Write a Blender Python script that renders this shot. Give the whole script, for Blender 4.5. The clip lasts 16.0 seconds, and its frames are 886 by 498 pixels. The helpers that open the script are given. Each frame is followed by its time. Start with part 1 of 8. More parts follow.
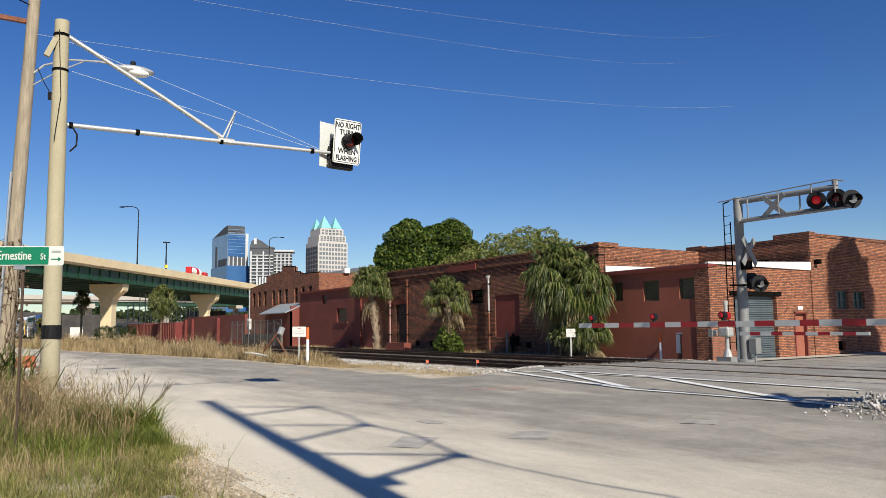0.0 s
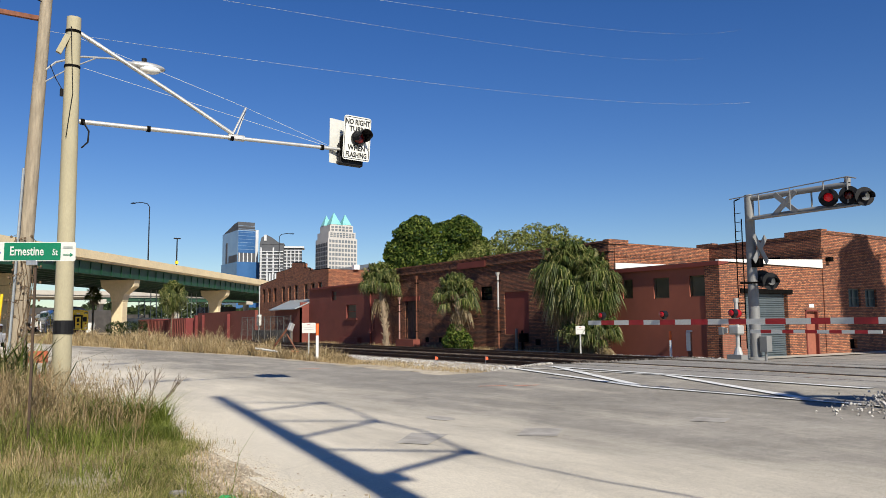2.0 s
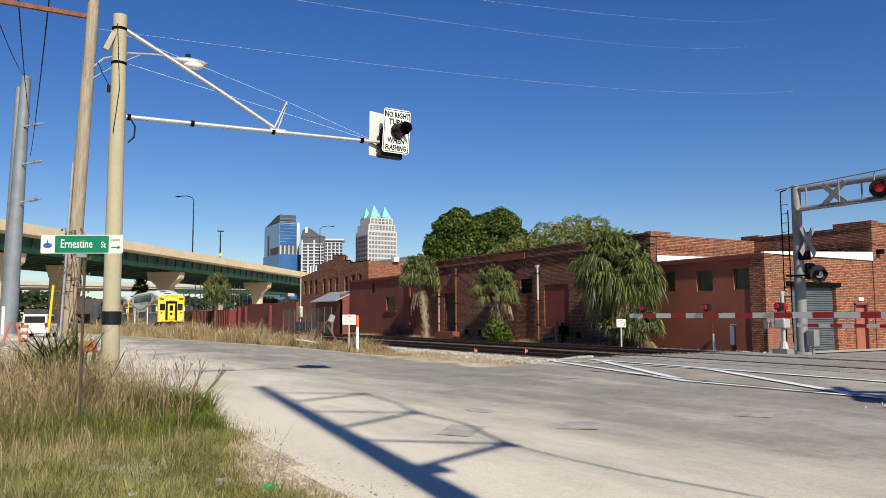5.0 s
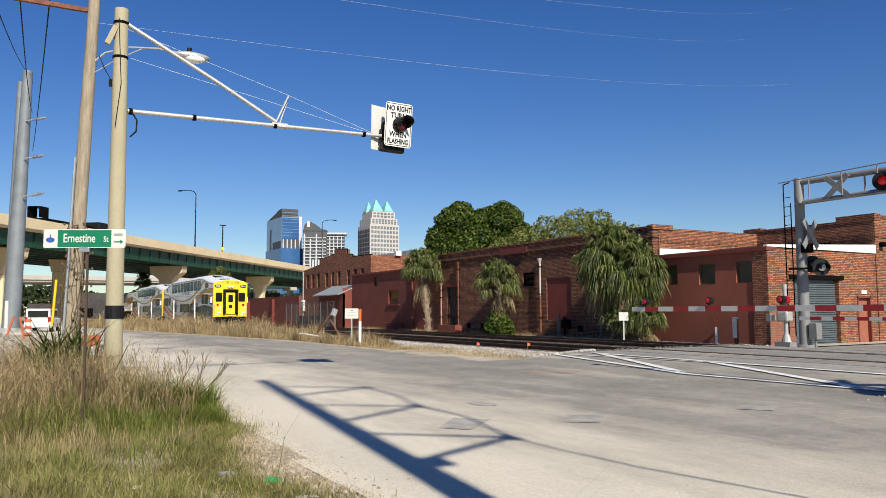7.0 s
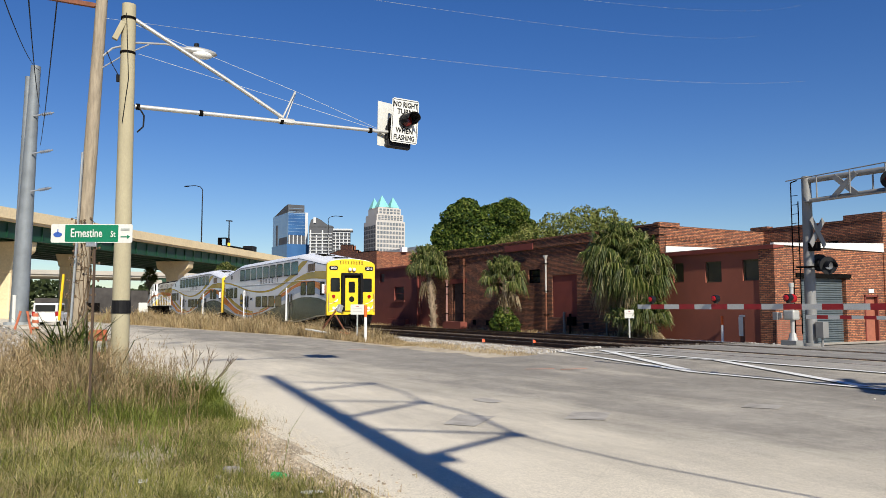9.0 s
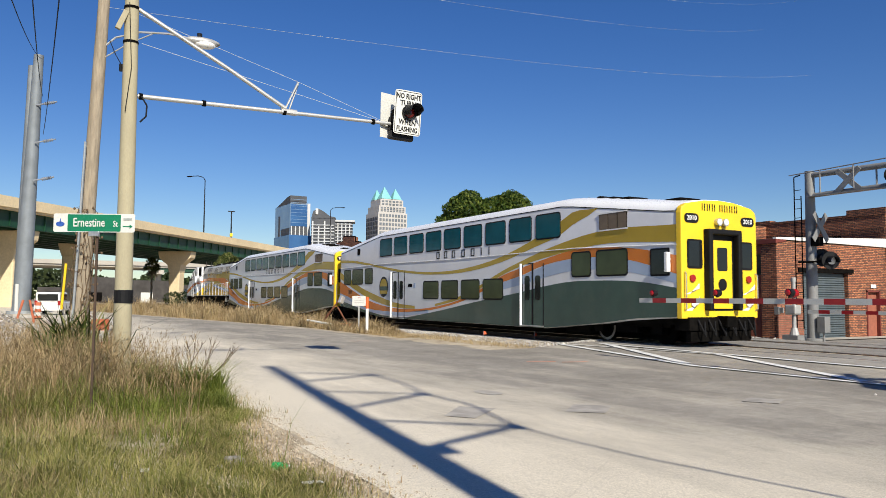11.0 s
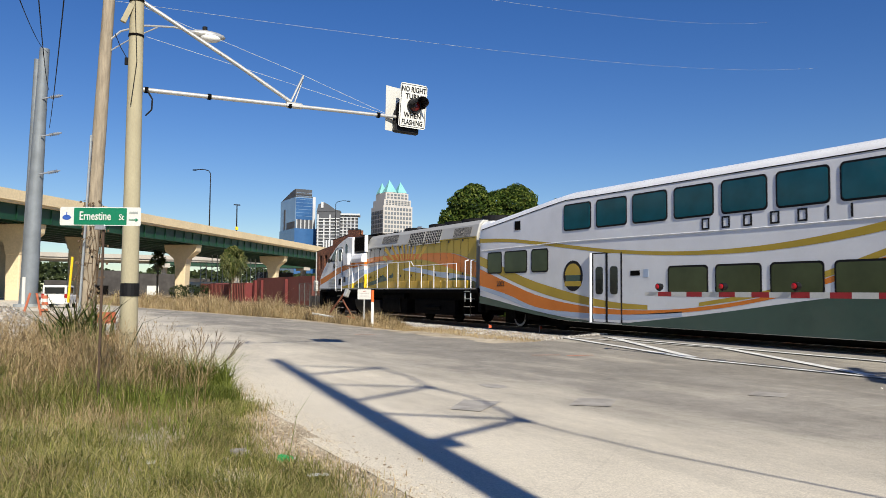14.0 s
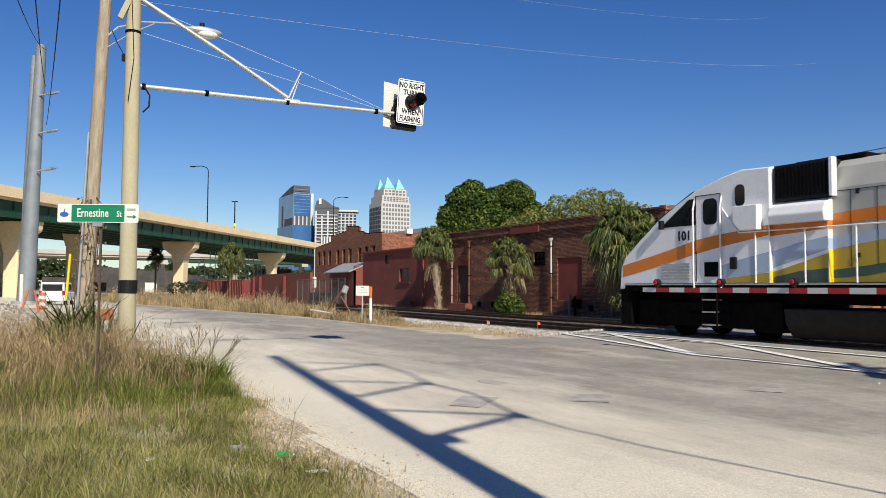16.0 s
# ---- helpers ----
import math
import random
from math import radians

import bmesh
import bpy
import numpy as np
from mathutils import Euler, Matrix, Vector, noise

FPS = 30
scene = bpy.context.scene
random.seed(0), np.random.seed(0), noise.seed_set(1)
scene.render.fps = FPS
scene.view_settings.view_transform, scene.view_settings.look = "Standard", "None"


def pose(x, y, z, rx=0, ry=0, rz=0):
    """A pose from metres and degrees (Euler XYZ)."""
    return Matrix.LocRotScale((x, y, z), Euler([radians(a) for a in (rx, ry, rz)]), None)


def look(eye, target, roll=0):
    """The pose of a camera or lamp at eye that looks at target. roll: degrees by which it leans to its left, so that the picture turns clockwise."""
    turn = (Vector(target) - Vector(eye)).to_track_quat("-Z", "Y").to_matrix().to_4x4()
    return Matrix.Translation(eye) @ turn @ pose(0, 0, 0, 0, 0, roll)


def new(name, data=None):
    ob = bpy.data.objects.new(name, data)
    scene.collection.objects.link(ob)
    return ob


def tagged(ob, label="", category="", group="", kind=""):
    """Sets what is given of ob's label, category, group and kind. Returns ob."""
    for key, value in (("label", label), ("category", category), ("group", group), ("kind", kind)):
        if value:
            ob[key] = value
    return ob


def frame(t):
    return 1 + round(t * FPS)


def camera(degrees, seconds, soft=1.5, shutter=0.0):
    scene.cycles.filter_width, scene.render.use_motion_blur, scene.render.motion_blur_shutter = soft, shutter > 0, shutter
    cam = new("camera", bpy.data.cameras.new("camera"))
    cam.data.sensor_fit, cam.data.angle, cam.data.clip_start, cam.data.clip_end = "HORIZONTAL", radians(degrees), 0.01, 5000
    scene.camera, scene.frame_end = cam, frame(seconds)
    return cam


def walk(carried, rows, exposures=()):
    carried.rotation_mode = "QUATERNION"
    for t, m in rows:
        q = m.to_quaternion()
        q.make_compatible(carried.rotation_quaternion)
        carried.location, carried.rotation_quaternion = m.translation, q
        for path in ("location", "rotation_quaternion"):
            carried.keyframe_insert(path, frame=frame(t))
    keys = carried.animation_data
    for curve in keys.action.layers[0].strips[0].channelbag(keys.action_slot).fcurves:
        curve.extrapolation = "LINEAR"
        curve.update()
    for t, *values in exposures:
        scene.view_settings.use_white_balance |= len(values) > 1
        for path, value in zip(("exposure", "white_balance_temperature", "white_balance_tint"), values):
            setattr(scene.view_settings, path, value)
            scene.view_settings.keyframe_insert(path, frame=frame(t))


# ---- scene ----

H = 1.274                     # eye height over the rail tops
cam = camera(60.43, 16.0, soft=0.85, shutter=0.06)


def eye(yaw, pitch, roll):
    return pose(0, 0, H, 90 + pitch, 0, -yaw) @ pose(0, 0, 0, 0, 0, roll)


walk(cam, [(t, eye(*a)) for t, *a in (
    (0.0, 33.49, 5.87, -0.71),
    (0.5, 33.37, 5.81, -0.68),
    (1.0, 33.30, 5.77, -0.60),
    (1.5, 33.17, 5.72, -0.53),
    (2.0, 32.77, 5.63, -0.50),
    (2.5, 31.88, 5.53, -0.43),
    (3.0, 30.84, 5.49, -0.25),
    (3.5, 30.09, 5.48, -0.12),
    (4.0, 29.89, 5.37, -0.15),
    (6.5, 29.72, 4.66, -0.37),
    (7.0, 29.62, 4.60, -0.35),
    (7.5, 29.47, 4.57, -0.29),
    (8.0, 29.31, 4.52, -0.20),
    (8.5, 29.20, 4.45, -0.10),
    (9.0, 29.18, 4.34, -0.04),
    (11.5, 28.95, 3.60, 0.52),
    (12.0, 28.87, 3.47, 0.63),
    (12.5, 28.75, 3.36, 0.63),
    (13.0, 28.63, 3.31, 0.55),
    (13.5, 28.63, 3.29, 0.54),
    (14.0, 28.64, 3.25, 0.44),
    (14.5, 28.68, 3.15, 0.32),
    (15.0, 28.72, 3.08, 0.31),
    (15.5, 28.74, 3.01, 0.27),
    (16.0, 28.78, 2.97, 0.32),
)])

# ---- light ----
SUN_EL, SUN_AZ = radians(37), radians(187.5)
world = bpy.data.worlds.new("sky")
scene.world = world
world.use_nodes = True
wn = world.node_tree
sky = wn.nodes.new("ShaderNodeTexSky")
sky.sky_type, sky.sun_disc = "NISHITA", False
sky.sun_elevation, sky.sun_rotation = SUN_EL, SUN_AZ
sky.air_density, sky.dust_density, sky.ozone_density = 1.0, 0.1, 4.0
deep = wn.nodes.new("ShaderNodeHueSaturation")       # the camera's rich blue
deep.inputs["Saturation"].default_value, deep.inputs["Hue"].default_value = 1.28, 0.515
wn.links.new(sky.outputs[0], deep.inputs["Color"])
wn.links.new(deep.outputs[0], wn.nodes["Background"].inputs[0])
wn.nodes["Background"].inputs[1].default_value = 0.072
sun = new("sun", bpy.data.lights.new("sun", "SUN"))
sun.data.energy, sun.data.angle, sun.data.color = 5.0, radians(1.0), (1.0, 0.93, 0.8)
to_sun = Vector((math.sin(SUN_AZ) * math.cos(SUN_EL), math.cos(SUN_AZ) * math.cos(SUN_EL), math.sin(SUN_EL)))
sun.matrix_world = look(to_sun * 60, (0, 0, 0))
scene.view_settings.exposure = 0.4


# ---- building blocks ----
def box(bm, x0, y0, z0, x1, y1, z1, m=None):
    g = bmesh.ops.create_cube(bm, size=1, matrix=Matrix.Translation(((x0 + x1) / 2, (y0 + y1) / 2, (z0 + z1) / 2))
                              @ Matrix.Diagonal((abs(x1 - x0), abs(y1 - y0), abs(z1 - z0), 1)))
    if m is not None:
        bmesh.ops.transform(bm, matrix=m, verts=g["verts"])
    return g["verts"]


def rod(bm, a, b, r0, r1=None, n=8, caps=True):
    a, b = Vector(a), Vector(b)
    q = (b - a).to_track_quat("Z", "Y").to_matrix().to_4x4()
    return bmesh.ops.create_cone(bm, cap_ends=caps, segments=n, radius1=r0, radius2=r0 if r1 is None else r1, depth=(b - a).length,
                                 matrix=Matrix.Translation((a + b) / 2) @ q)["verts"]


def tube(bm, pts, r, n=6):
    for a, b in zip(pts[:-1], pts[1:]):
        rod(bm, a, b, r, r, n)


def ball(bm, c, rx, ry=None, rz=None, u=12, v=8):
    return bmesh.ops.create_uvsphere(bm, u_segments=u, v_segments=v, radius=1, matrix=Matrix.Translation(c)
                                     @ Matrix.Diagonal((rx, ry or rx, rz or rx, 1)))["verts"]


def poly(bm, pts):
    return bm.faces.new([bm.verts.new(p) for p in pts])


def prism(bm, outline, a, b, fn):
    """A closed outline (u, v) carried from a to b; fn(u, v, w) gives the place."""
    A = [bm.verts.new(fn(u, v, a)) for u, v in outline]
    B = [bm.verts.new(fn(u, v, b)) for u, v in outline]
    n = len(A)
    for i in range(n):
        bm.faces.new((A[i], A[(i + 1) % n], B[(i + 1) % n], B[i]))
    bm.faces.new(A[::-1])
    bm.faces.new(B)


def part(name, bm, mat, parent=None, label="", smooth=False, bevel=0.0, at=None):
    me = bpy.data.meshes.new(name)
    bmesh.ops.recalc_face_normals(bm, faces=bm.faces)
    bm.to_mesh(me)
    bm.free()
    me.materials.append(mat)
    if smooth:
        me.polygons.foreach_set("use_smooth", [True] * len(me.polygons))
        me.set_sharp_from_angle(angle=radians(35))
    ob = new(name, me)
    if parent:
        ob.parent = parent
    if at is not None:
        ob.matrix_basis = at
    if bevel:
        mod = ob.modifiers.new("bevel", "BEVEL")
        mod.width, mod.segments, mod.limit_method = bevel, 2, "ANGLE"
    return tagged(ob, label)


def thing(name, label, category, at=None, group="", kind=""):
    ob = new(name)
    ob.empty_display_size = 0.2
    if at is not None:
        ob.matrix_basis = at
    return tagged(ob, label, category, group, kind)


def quick(name, mat, parent, fn, *a, **k):
    """One part from one call of a builder: fn(bm, *a)."""
    bm = bmesh.new()
    fn(bm, *a)
    return part(name, bm, mat, parent, **k)


# ---- materials ----
def nodes_of(name):
    m = bpy.data.materials.new(name)
    m.use_nodes = True
    nt = m.node_tree
    return m, nt, nt.nodes["Principled BSDF"]


def ramp(nt, fac, stops):
    r = nt.nodes.new("ShaderNodeValToRGB")
    el = r.color_ramp.elements
    while len(el) < len(stops):
        el.new(0.5)
    for e, (p, c) in zip(el, stops):
        e.position, e.color = p, (*c, 1) if len(c) == 3 else c
    nt.links.new(fac, r.inputs[0])
    return r.outputs[0]


def noise_of(nt, scale, detail=4, vec=None, rough=0.6):
    n = nt.nodes.new("ShaderNodeTexNoise")
    n.inputs["Scale"].default_value, n.inputs["Detail"].default_value, n.inputs["Roughness"].default_value = scale, detail, rough
    if vec is not None:
        nt.links.new(vec, n.inputs["Vector"])
    return n.outputs[0]


def coords(nt, kind="Object", scale=(1, 1, 1)):
    tc, mp = nt.nodes.new("ShaderNodeTexCoord"), nt.nodes.new("ShaderNodeMapping")
    mp.inputs["Scale"].default_value = scale
    nt.links.new(tc.outputs[kind], mp.inputs["Vector"])
    return mp.outputs[0]


def world_pos(nt, scale=(1, 1, 1)):
    g, mp = nt.nodes.new("ShaderNodeNewGeometry"), nt.nodes.new("ShaderNodeMapping")
    mp.inputs["Scale"].default_value = scale
    nt.links.new(g.outputs["Position"], mp.inputs["Vector"])
    return mp.outputs[0]


def mix(nt, a, b, fac, mode="MIX"):
    m = nt.nodes.new("ShaderNodeMix")
    m.data_type, m.blend_type = "RGBA", mode
    for i, v in ((0, fac), (6, a), (7, b)):
        if isinstance(v, (int, float)):
            m.inputs[i].default_value = v
        elif isinstance(v, tuple):
            m.inputs[i].default_value = (*v, 1)
        else:
            nt.links.new(v, m.inputs[i])
    return m.outputs[2]


def bump(nt, bs, height, strength, dist):
    b = nt.nodes.new("ShaderNodeBump")
    b.inputs["Strength"].default_value, b.inputs["Distance"].default_value = strength, dist
    nt.links.new(height, b.inputs["Height"])
    nt.links.new(b.outputs[0], bs.inputs["Normal"])


def mat(name, c, rough=0.6, metal=0.0, var=0.12, scale=6.0, fine=60.0, relief=0.15, stain=None, stain_amt=0.35, vary=0.0, space="Object", stretch=(1, 1, 1), grain=0.6, gloss=0.5):
    """A surface of one colour with broad mottling, fine grain, a little relief and, if given, stains."""
    m, nt, bs = nodes_of(name)
    v = coords(nt, space, stretch) if space == "Object" else world_pos(nt, stretch)
    big, small = noise_of(nt, scale, 5, v), noise_of(nt, fine, 3, v)
    lo, hi = tuple(x * (1 - var * 1.6) for x in c), tuple(min(x * (1 + var), 0.95) for x in c)
    col = ramp(nt, big, [(0.3, lo), (0.7, hi)])
    col = mix(nt, col, ramp(nt, small, [(0.3, (0.82,) * 3), (0.7, (1.1,) * 3)]), grain, "MULTIPLY")
    if stain:
        st = noise_of(nt, scale * 0.35, 8, v, 0.7)
        col = mix(nt, col, stain, ramp(nt, st, [(0.5, (0, 0, 0)), (0.72, (stain_amt,) * 3)]))
    if vary:
        oi = nt.nodes.new("ShaderNodeObjectInfo")
        col = mix(nt, col, ramp(nt, oi.outputs["Random"], [(0, (1 - vary,) * 3), (1, (1 + vary,) * 3)]), 1.0, "MULTIPLY")
    nt.links.new(col, bs.inputs["Base Color"])
    nt.links.new(ramp(nt, small, [(0.2, (max(rough - 0.1, 0.03),) * 3), (0.8, (min(rough + 0.1, 1),) * 3)]), bs.inputs["Roughness"])
    bs.inputs["Metallic"].default_value, bs.inputs["Specular IOR Level"].default_value = metal, gloss
    if relief:
        bump(nt, bs, small, relief, 0.01)
    return m


def plain(name, c, rough=0.5, metal=0.0, emit=0.0):
    m, nt, bs = nodes_of(name)
    bs.inputs["Base Color"].default_value = (*c, 1)
    bs.inputs["Roughness"].default_value, bs.inputs["Metallic"].default_value = rough, metal
    if emit:
        bs.inputs["Emission Color"].default_value, bs.inputs["Emission Strength"].default_value = (*c, 1), emit
    return m


# ---- the train ----
def glass(name, c, rough=0.08):
    m, nt, bs = nodes_of(name)
    n = noise_of(nt, 1.2, 3, coords(nt))
    nt.links.new(ramp(nt, n, [(0.35, tuple(x * 0.8 for x in c)), (0.7, tuple(x * 1.15 for x in c))]), bs.inputs["Base Color"])
    bs.inputs["Roughness"].default_value, bs.inputs["Specular IOR Level"].default_value = rough, 0.35
    return m


SILVER = mat("car_paint_white", (0.66, 0.67, 0.69), 0.2, 0.0, 0.05, 0.7, 25, 0.03, (0.42, 0.4, 0.36), 0.25, grain=0.12)
ROOFW = mat("roof_white", (0.78, 0.79, 0.8), 0.3, 0.0, 0.04, 0.8, 25, 0.03, (0.5, 0.48, 0.44), 0.25, grain=0.12)
# grey-beige hood tone holds weathering and the shade on its panels
HOODP = mat("weathered_shaded_hood_paint", (0.4, 0.395, 0.365), 0.4, 0.0, 0.07, 0.8, 25, 0.03, (0.28, 0.25, 0.2), 0.35, grain=0.14)
RAYGOLD = mat("ray_gold_paint", (0.6, 0.38, 0.04), 0.2, 0, 0.06, 1, 30, 0.02, grain=0.12)
OLIVE = mat("olive_gold_paint", (0.42, 0.29, 0.03), 0.2, 0, 0.06, 1, 30, 0.02, grain=0.12)
ORANGE = mat("orange_paint", (0.62, 0.17, 0.015), 0.2, 0, 0.06, 1, 30, 0.02, grain=0.12)
PALEBLUE = mat("pale_blue_paint", (0.36, 0.44, 0.58), 0.2, 0, 0.05, 1, 30, 0.02, grain=0.12)
DKGREEN = mat("dark_green_paint", (0.035, 0.075, 0.062), 0.2, 0, 0.1, 1, 30, 0.02, (0.09, 0.1, 0.08), 0.3, grain=0.12)
YELLOW = mat("cab_yellow_paint", (0.85, 0.56, 0.02), 0.4, 0, 0.05, 2, 30, 0.03, (0.5, 0.3, 0.04), 0.2, grain=0.12)
TEAL = glass("teal_window_glass", (0.008, 0.085, 0.115), 0.12)
OLGLASS = glass("olive_window_glass", (0.045, 0.058, 0.022), 0.15)
DARKGL = glass("dark_glass", (0.012, 0.014, 0.016))
RUBBER = mat("black_rubber", (0.01, 0.01, 0.011), 0.7, 0, 0.2, gloss=0.15)
# grimy steel, blackened further to hold the shade under the train
UNDER = mat("grimy_shade_black_steel", (0.005, 0.0045, 0.004), 0.9, 0.0, 0.4, 4, 40, 0.3, (0.014, 0.011, 0.009), 0.4, gloss=0.06)
WHEELRIM = mat("wheel_rim_pale", (0.3, 0.29, 0.27), 0.5, 0.3, 0.3)
STEEL = mat("brushed_steel", (0.5, 0.5, 0.5), 0.35, 0.8, 0.1)
WHITEP = mat("white_paint", (0.78, 0.78, 0.76), 0.5, 0, 0.05, 4, 40, 0.05, (0.45, 0.42, 0.36), 0.2)
BLACKP = mat("black_paint", (0.01, 0.01, 0.011), 0.5, 0, 0.2, gloss=0.2)
LENS = plain("clear_lens", (0.75, 0.75, 0.72), 0.1)
REDLENS = plain("red_lens", (0.3, 0.008, 0.01), 0.12)
DIMLENS = plain("dark_red_lens", (0.09, 0.006, 0.006), 0.12)


def smooth(xs, vs, q):
    """Values at q on a smooth curve through (xs, vs)."""
    xs, vs = np.array(xs, float), np.array(vs, float)
    k = np.gradient(vs, xs)
    i = np.clip(np.searchsorted(xs, q) - 1, 0, len(xs) - 2)
    h = xs[i + 1] - xs[i]
    s = (q - xs[i]) / h
    return ((2 * s**3 - 3 * s**2 + 1) * vs[i] + (s**3 - 2 * s**2 + s) * h * k[i]
            + (-2 * s**3 + 3 * s**2) * vs[i + 1] + (s**3 - s**2) * h * k[i + 1])


def band(bm, x, rows, step=0.4):
    """A painted band on a car's side: rows of (place along the car, top, bottom)."""
    ys, top, bot = zip(*rows)
    q = np.linspace(ys[0], ys[-1], max(2, int((ys[-1] - ys[0]) / step)))
    T, B = smooth(ys, top, q), smooth(ys, bot, q)
    a = [bm.verts.new((x, y, z)) for y, z in zip(q, T)]
    b = [bm.verts.new((x, y, min(z, t - 0.004))) for y, z, t in zip(q, B, T)]
    for i in range(len(q) - 1):
        bm.faces.new((a[i], a[i + 1], b[i + 1], b[i]))


def rounded(bm, fn, u0, v0, u1, v1, r, d0, d1, n=4):
    """A rounded plate, u0..u1 by v0..v1, from depth d0 to d1; fn(u, v, d) gives the place."""
    out = []
    for cu, cv, a0 in ((u1 - r, v1 - r, 0), (u0 + r, v1 - r, 90), (u0 + r, v0 + r, 180), (u1 - r, v0 + r, 270)):
        for i in range(n + 1):
            a = radians(a0 + 90 * i / n)
            out.append((cu + r * math.cos(a), cv + r * math.sin(a)))
    prism(bm, out, d0, d1, fn)


def writing(name, body, size, material, parent, at, squeeze=1.0, bold=0.012):
    """Letters as flat raised mesh, centred; at places them (x along the line, y up)."""
    cu = bpy.data.curves.new(name, "FONT")
    cu.body, cu.size, cu.align_x, cu.align_y, cu.extrude, cu.resolution_u, cu.offset = body, size, "CENTER", "CENTER", 0.002, 2, bold * size
    tmp = bpy.data.objects.new(name, cu)
    scene.collection.objects.link(tmp)
    me = bpy.data.meshes.new_from_object(tmp.evaluated_get(bpy.context.evaluated_depsgraph_get()))
    bpy.data.objects.remove(tmp)
    me.materials.clear()
    me.materials.append(material)
    me.transform(Matrix.Diagonal((squeeze, 1, 1, 1)))
    ob = new(name, me)
    if parent:
        ob.parent = parent
    ob.matrix_basis = at
    return ob


NEAR = Matrix(((0, 0, -1, 0), (-1, 0, 0, 0), (0, 1, 0, 0), (0, 0, 0, 1)))   # letters on the side that looks to -x
FRONT = Matrix(((1, 0, 0, 0), (0, 0, -1, 0), (0, 1, 0, 0), (0, 0, 0, 1)))   # letters on the end that looks to -y


def zroof(y):
    return float(np.interp(y, [0, 0.6, 4.6, 5.2, 19.6, 20.2, 25.05], [4.0, 4.05, 4.58, 4.64, 4.64, 4.58, 4.0]))


def zskirt(y):
    return float(np.interp(y, [0, 1.5, 3.1, 6.1, 16.5, 19.9, 22.4, 25.05], [0.8, 0.73, 0.56, 0.3, 0.32, 0.36, 0.61, 0.84]))


def wheelset(parent, y, half=0.72, ringed=False):
    w = thing_part("wheelset", parent)
    bm = bmesh.new()
    rod(bm, (-half - 0.07, y, 0.43), (half + 0.07, y, 0.43), 0.09, n=10)
    for s in (-1, 1):
        rod(bm, (s * (half + 0.065), y, 0.43), (s * (half - 0.065), y, 0.43), 0.43, n=24)
    part("wheel", bm, UNDER, w)
    if not ringed:
        return
    for s in (-1, 1):
        bm = bmesh.new()
        g = bmesh.ops.create_circle(bm, segments=28, radius=0.41, matrix=Matrix.Translation((s * (half + 0.07), y, 0.43)) @ pose(0, 0, 0, 0, 90, 0))
        e = list({ed for v in g["verts"] for ed in v.link_edges})
        ex = bmesh.ops.extrude_edge_only(bm, edges=e)
        vs = [v for v in ex["geom"] if isinstance(v, bmesh.types.BMVert)]
        for v in vs:
            v.co.y, v.co.z = y + (v.co.y - y) * 0.8, 0.43 + (v.co.z - 0.43) * 0.8
        part("rim", bm, WHEELRIM, w, "pale worn wheel tread ring")


def thing_part(name, parent):
    ob = new(name)
    ob.empty_display_size = 0.1
    ob.parent = parent
    return ob


def bogie(parent, y, wheels=(-1.25, 1.25), ringed=0):
    b = thing_part("bogie", parent)
    bm = bmesh.new()
    for s in (-1, 1):
        x = s * 1.0
        box(bm, x - 0.09, y - 1.75, 0.5, x + 0.09, y + 1.75, 0.68)
        for w in wheels:
            box(bm, x - 0.13, y + w - 0.2, 0.3, x + 0.13, y + w + 0.2, 0.62)
        box(bm, x - 0.11, y - 0.45, 0.3, x + 0.11, y + 0.45, 0.52)
        for q in (-0.22, 0.22):
            rod(bm, (x, y + q, 0.5), (x, y + q, 0.85), 0.1, n=8)
    box(bm, -1.0, y - 0.3, 0.45, 1.0, y + 0.3, 0.8)
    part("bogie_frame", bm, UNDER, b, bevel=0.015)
    for w in wheels:
        wheelset(parent, y + w, 0.72, ringed == w)


def side(d):
    return lambda u, v, w: (d * w, u, v)


def pane(parent, name, y0, z0, y1, z1, material, r=0.12, out=1.5):
    """A window in both sides: black gasket, glass set in it."""
    for s in (-1, 1):
        w = quick(name, RUBBER, parent, rounded, side(s), y0 - 0.05, z0 - 0.05, y1 + 0.05, z1 + 0.05, r, out - 0.05, out + 0.012)
        quick("pane", material, w, rounded, side(s), y0, z0, y1, z1, r * 0.8, out, out + 0.02)


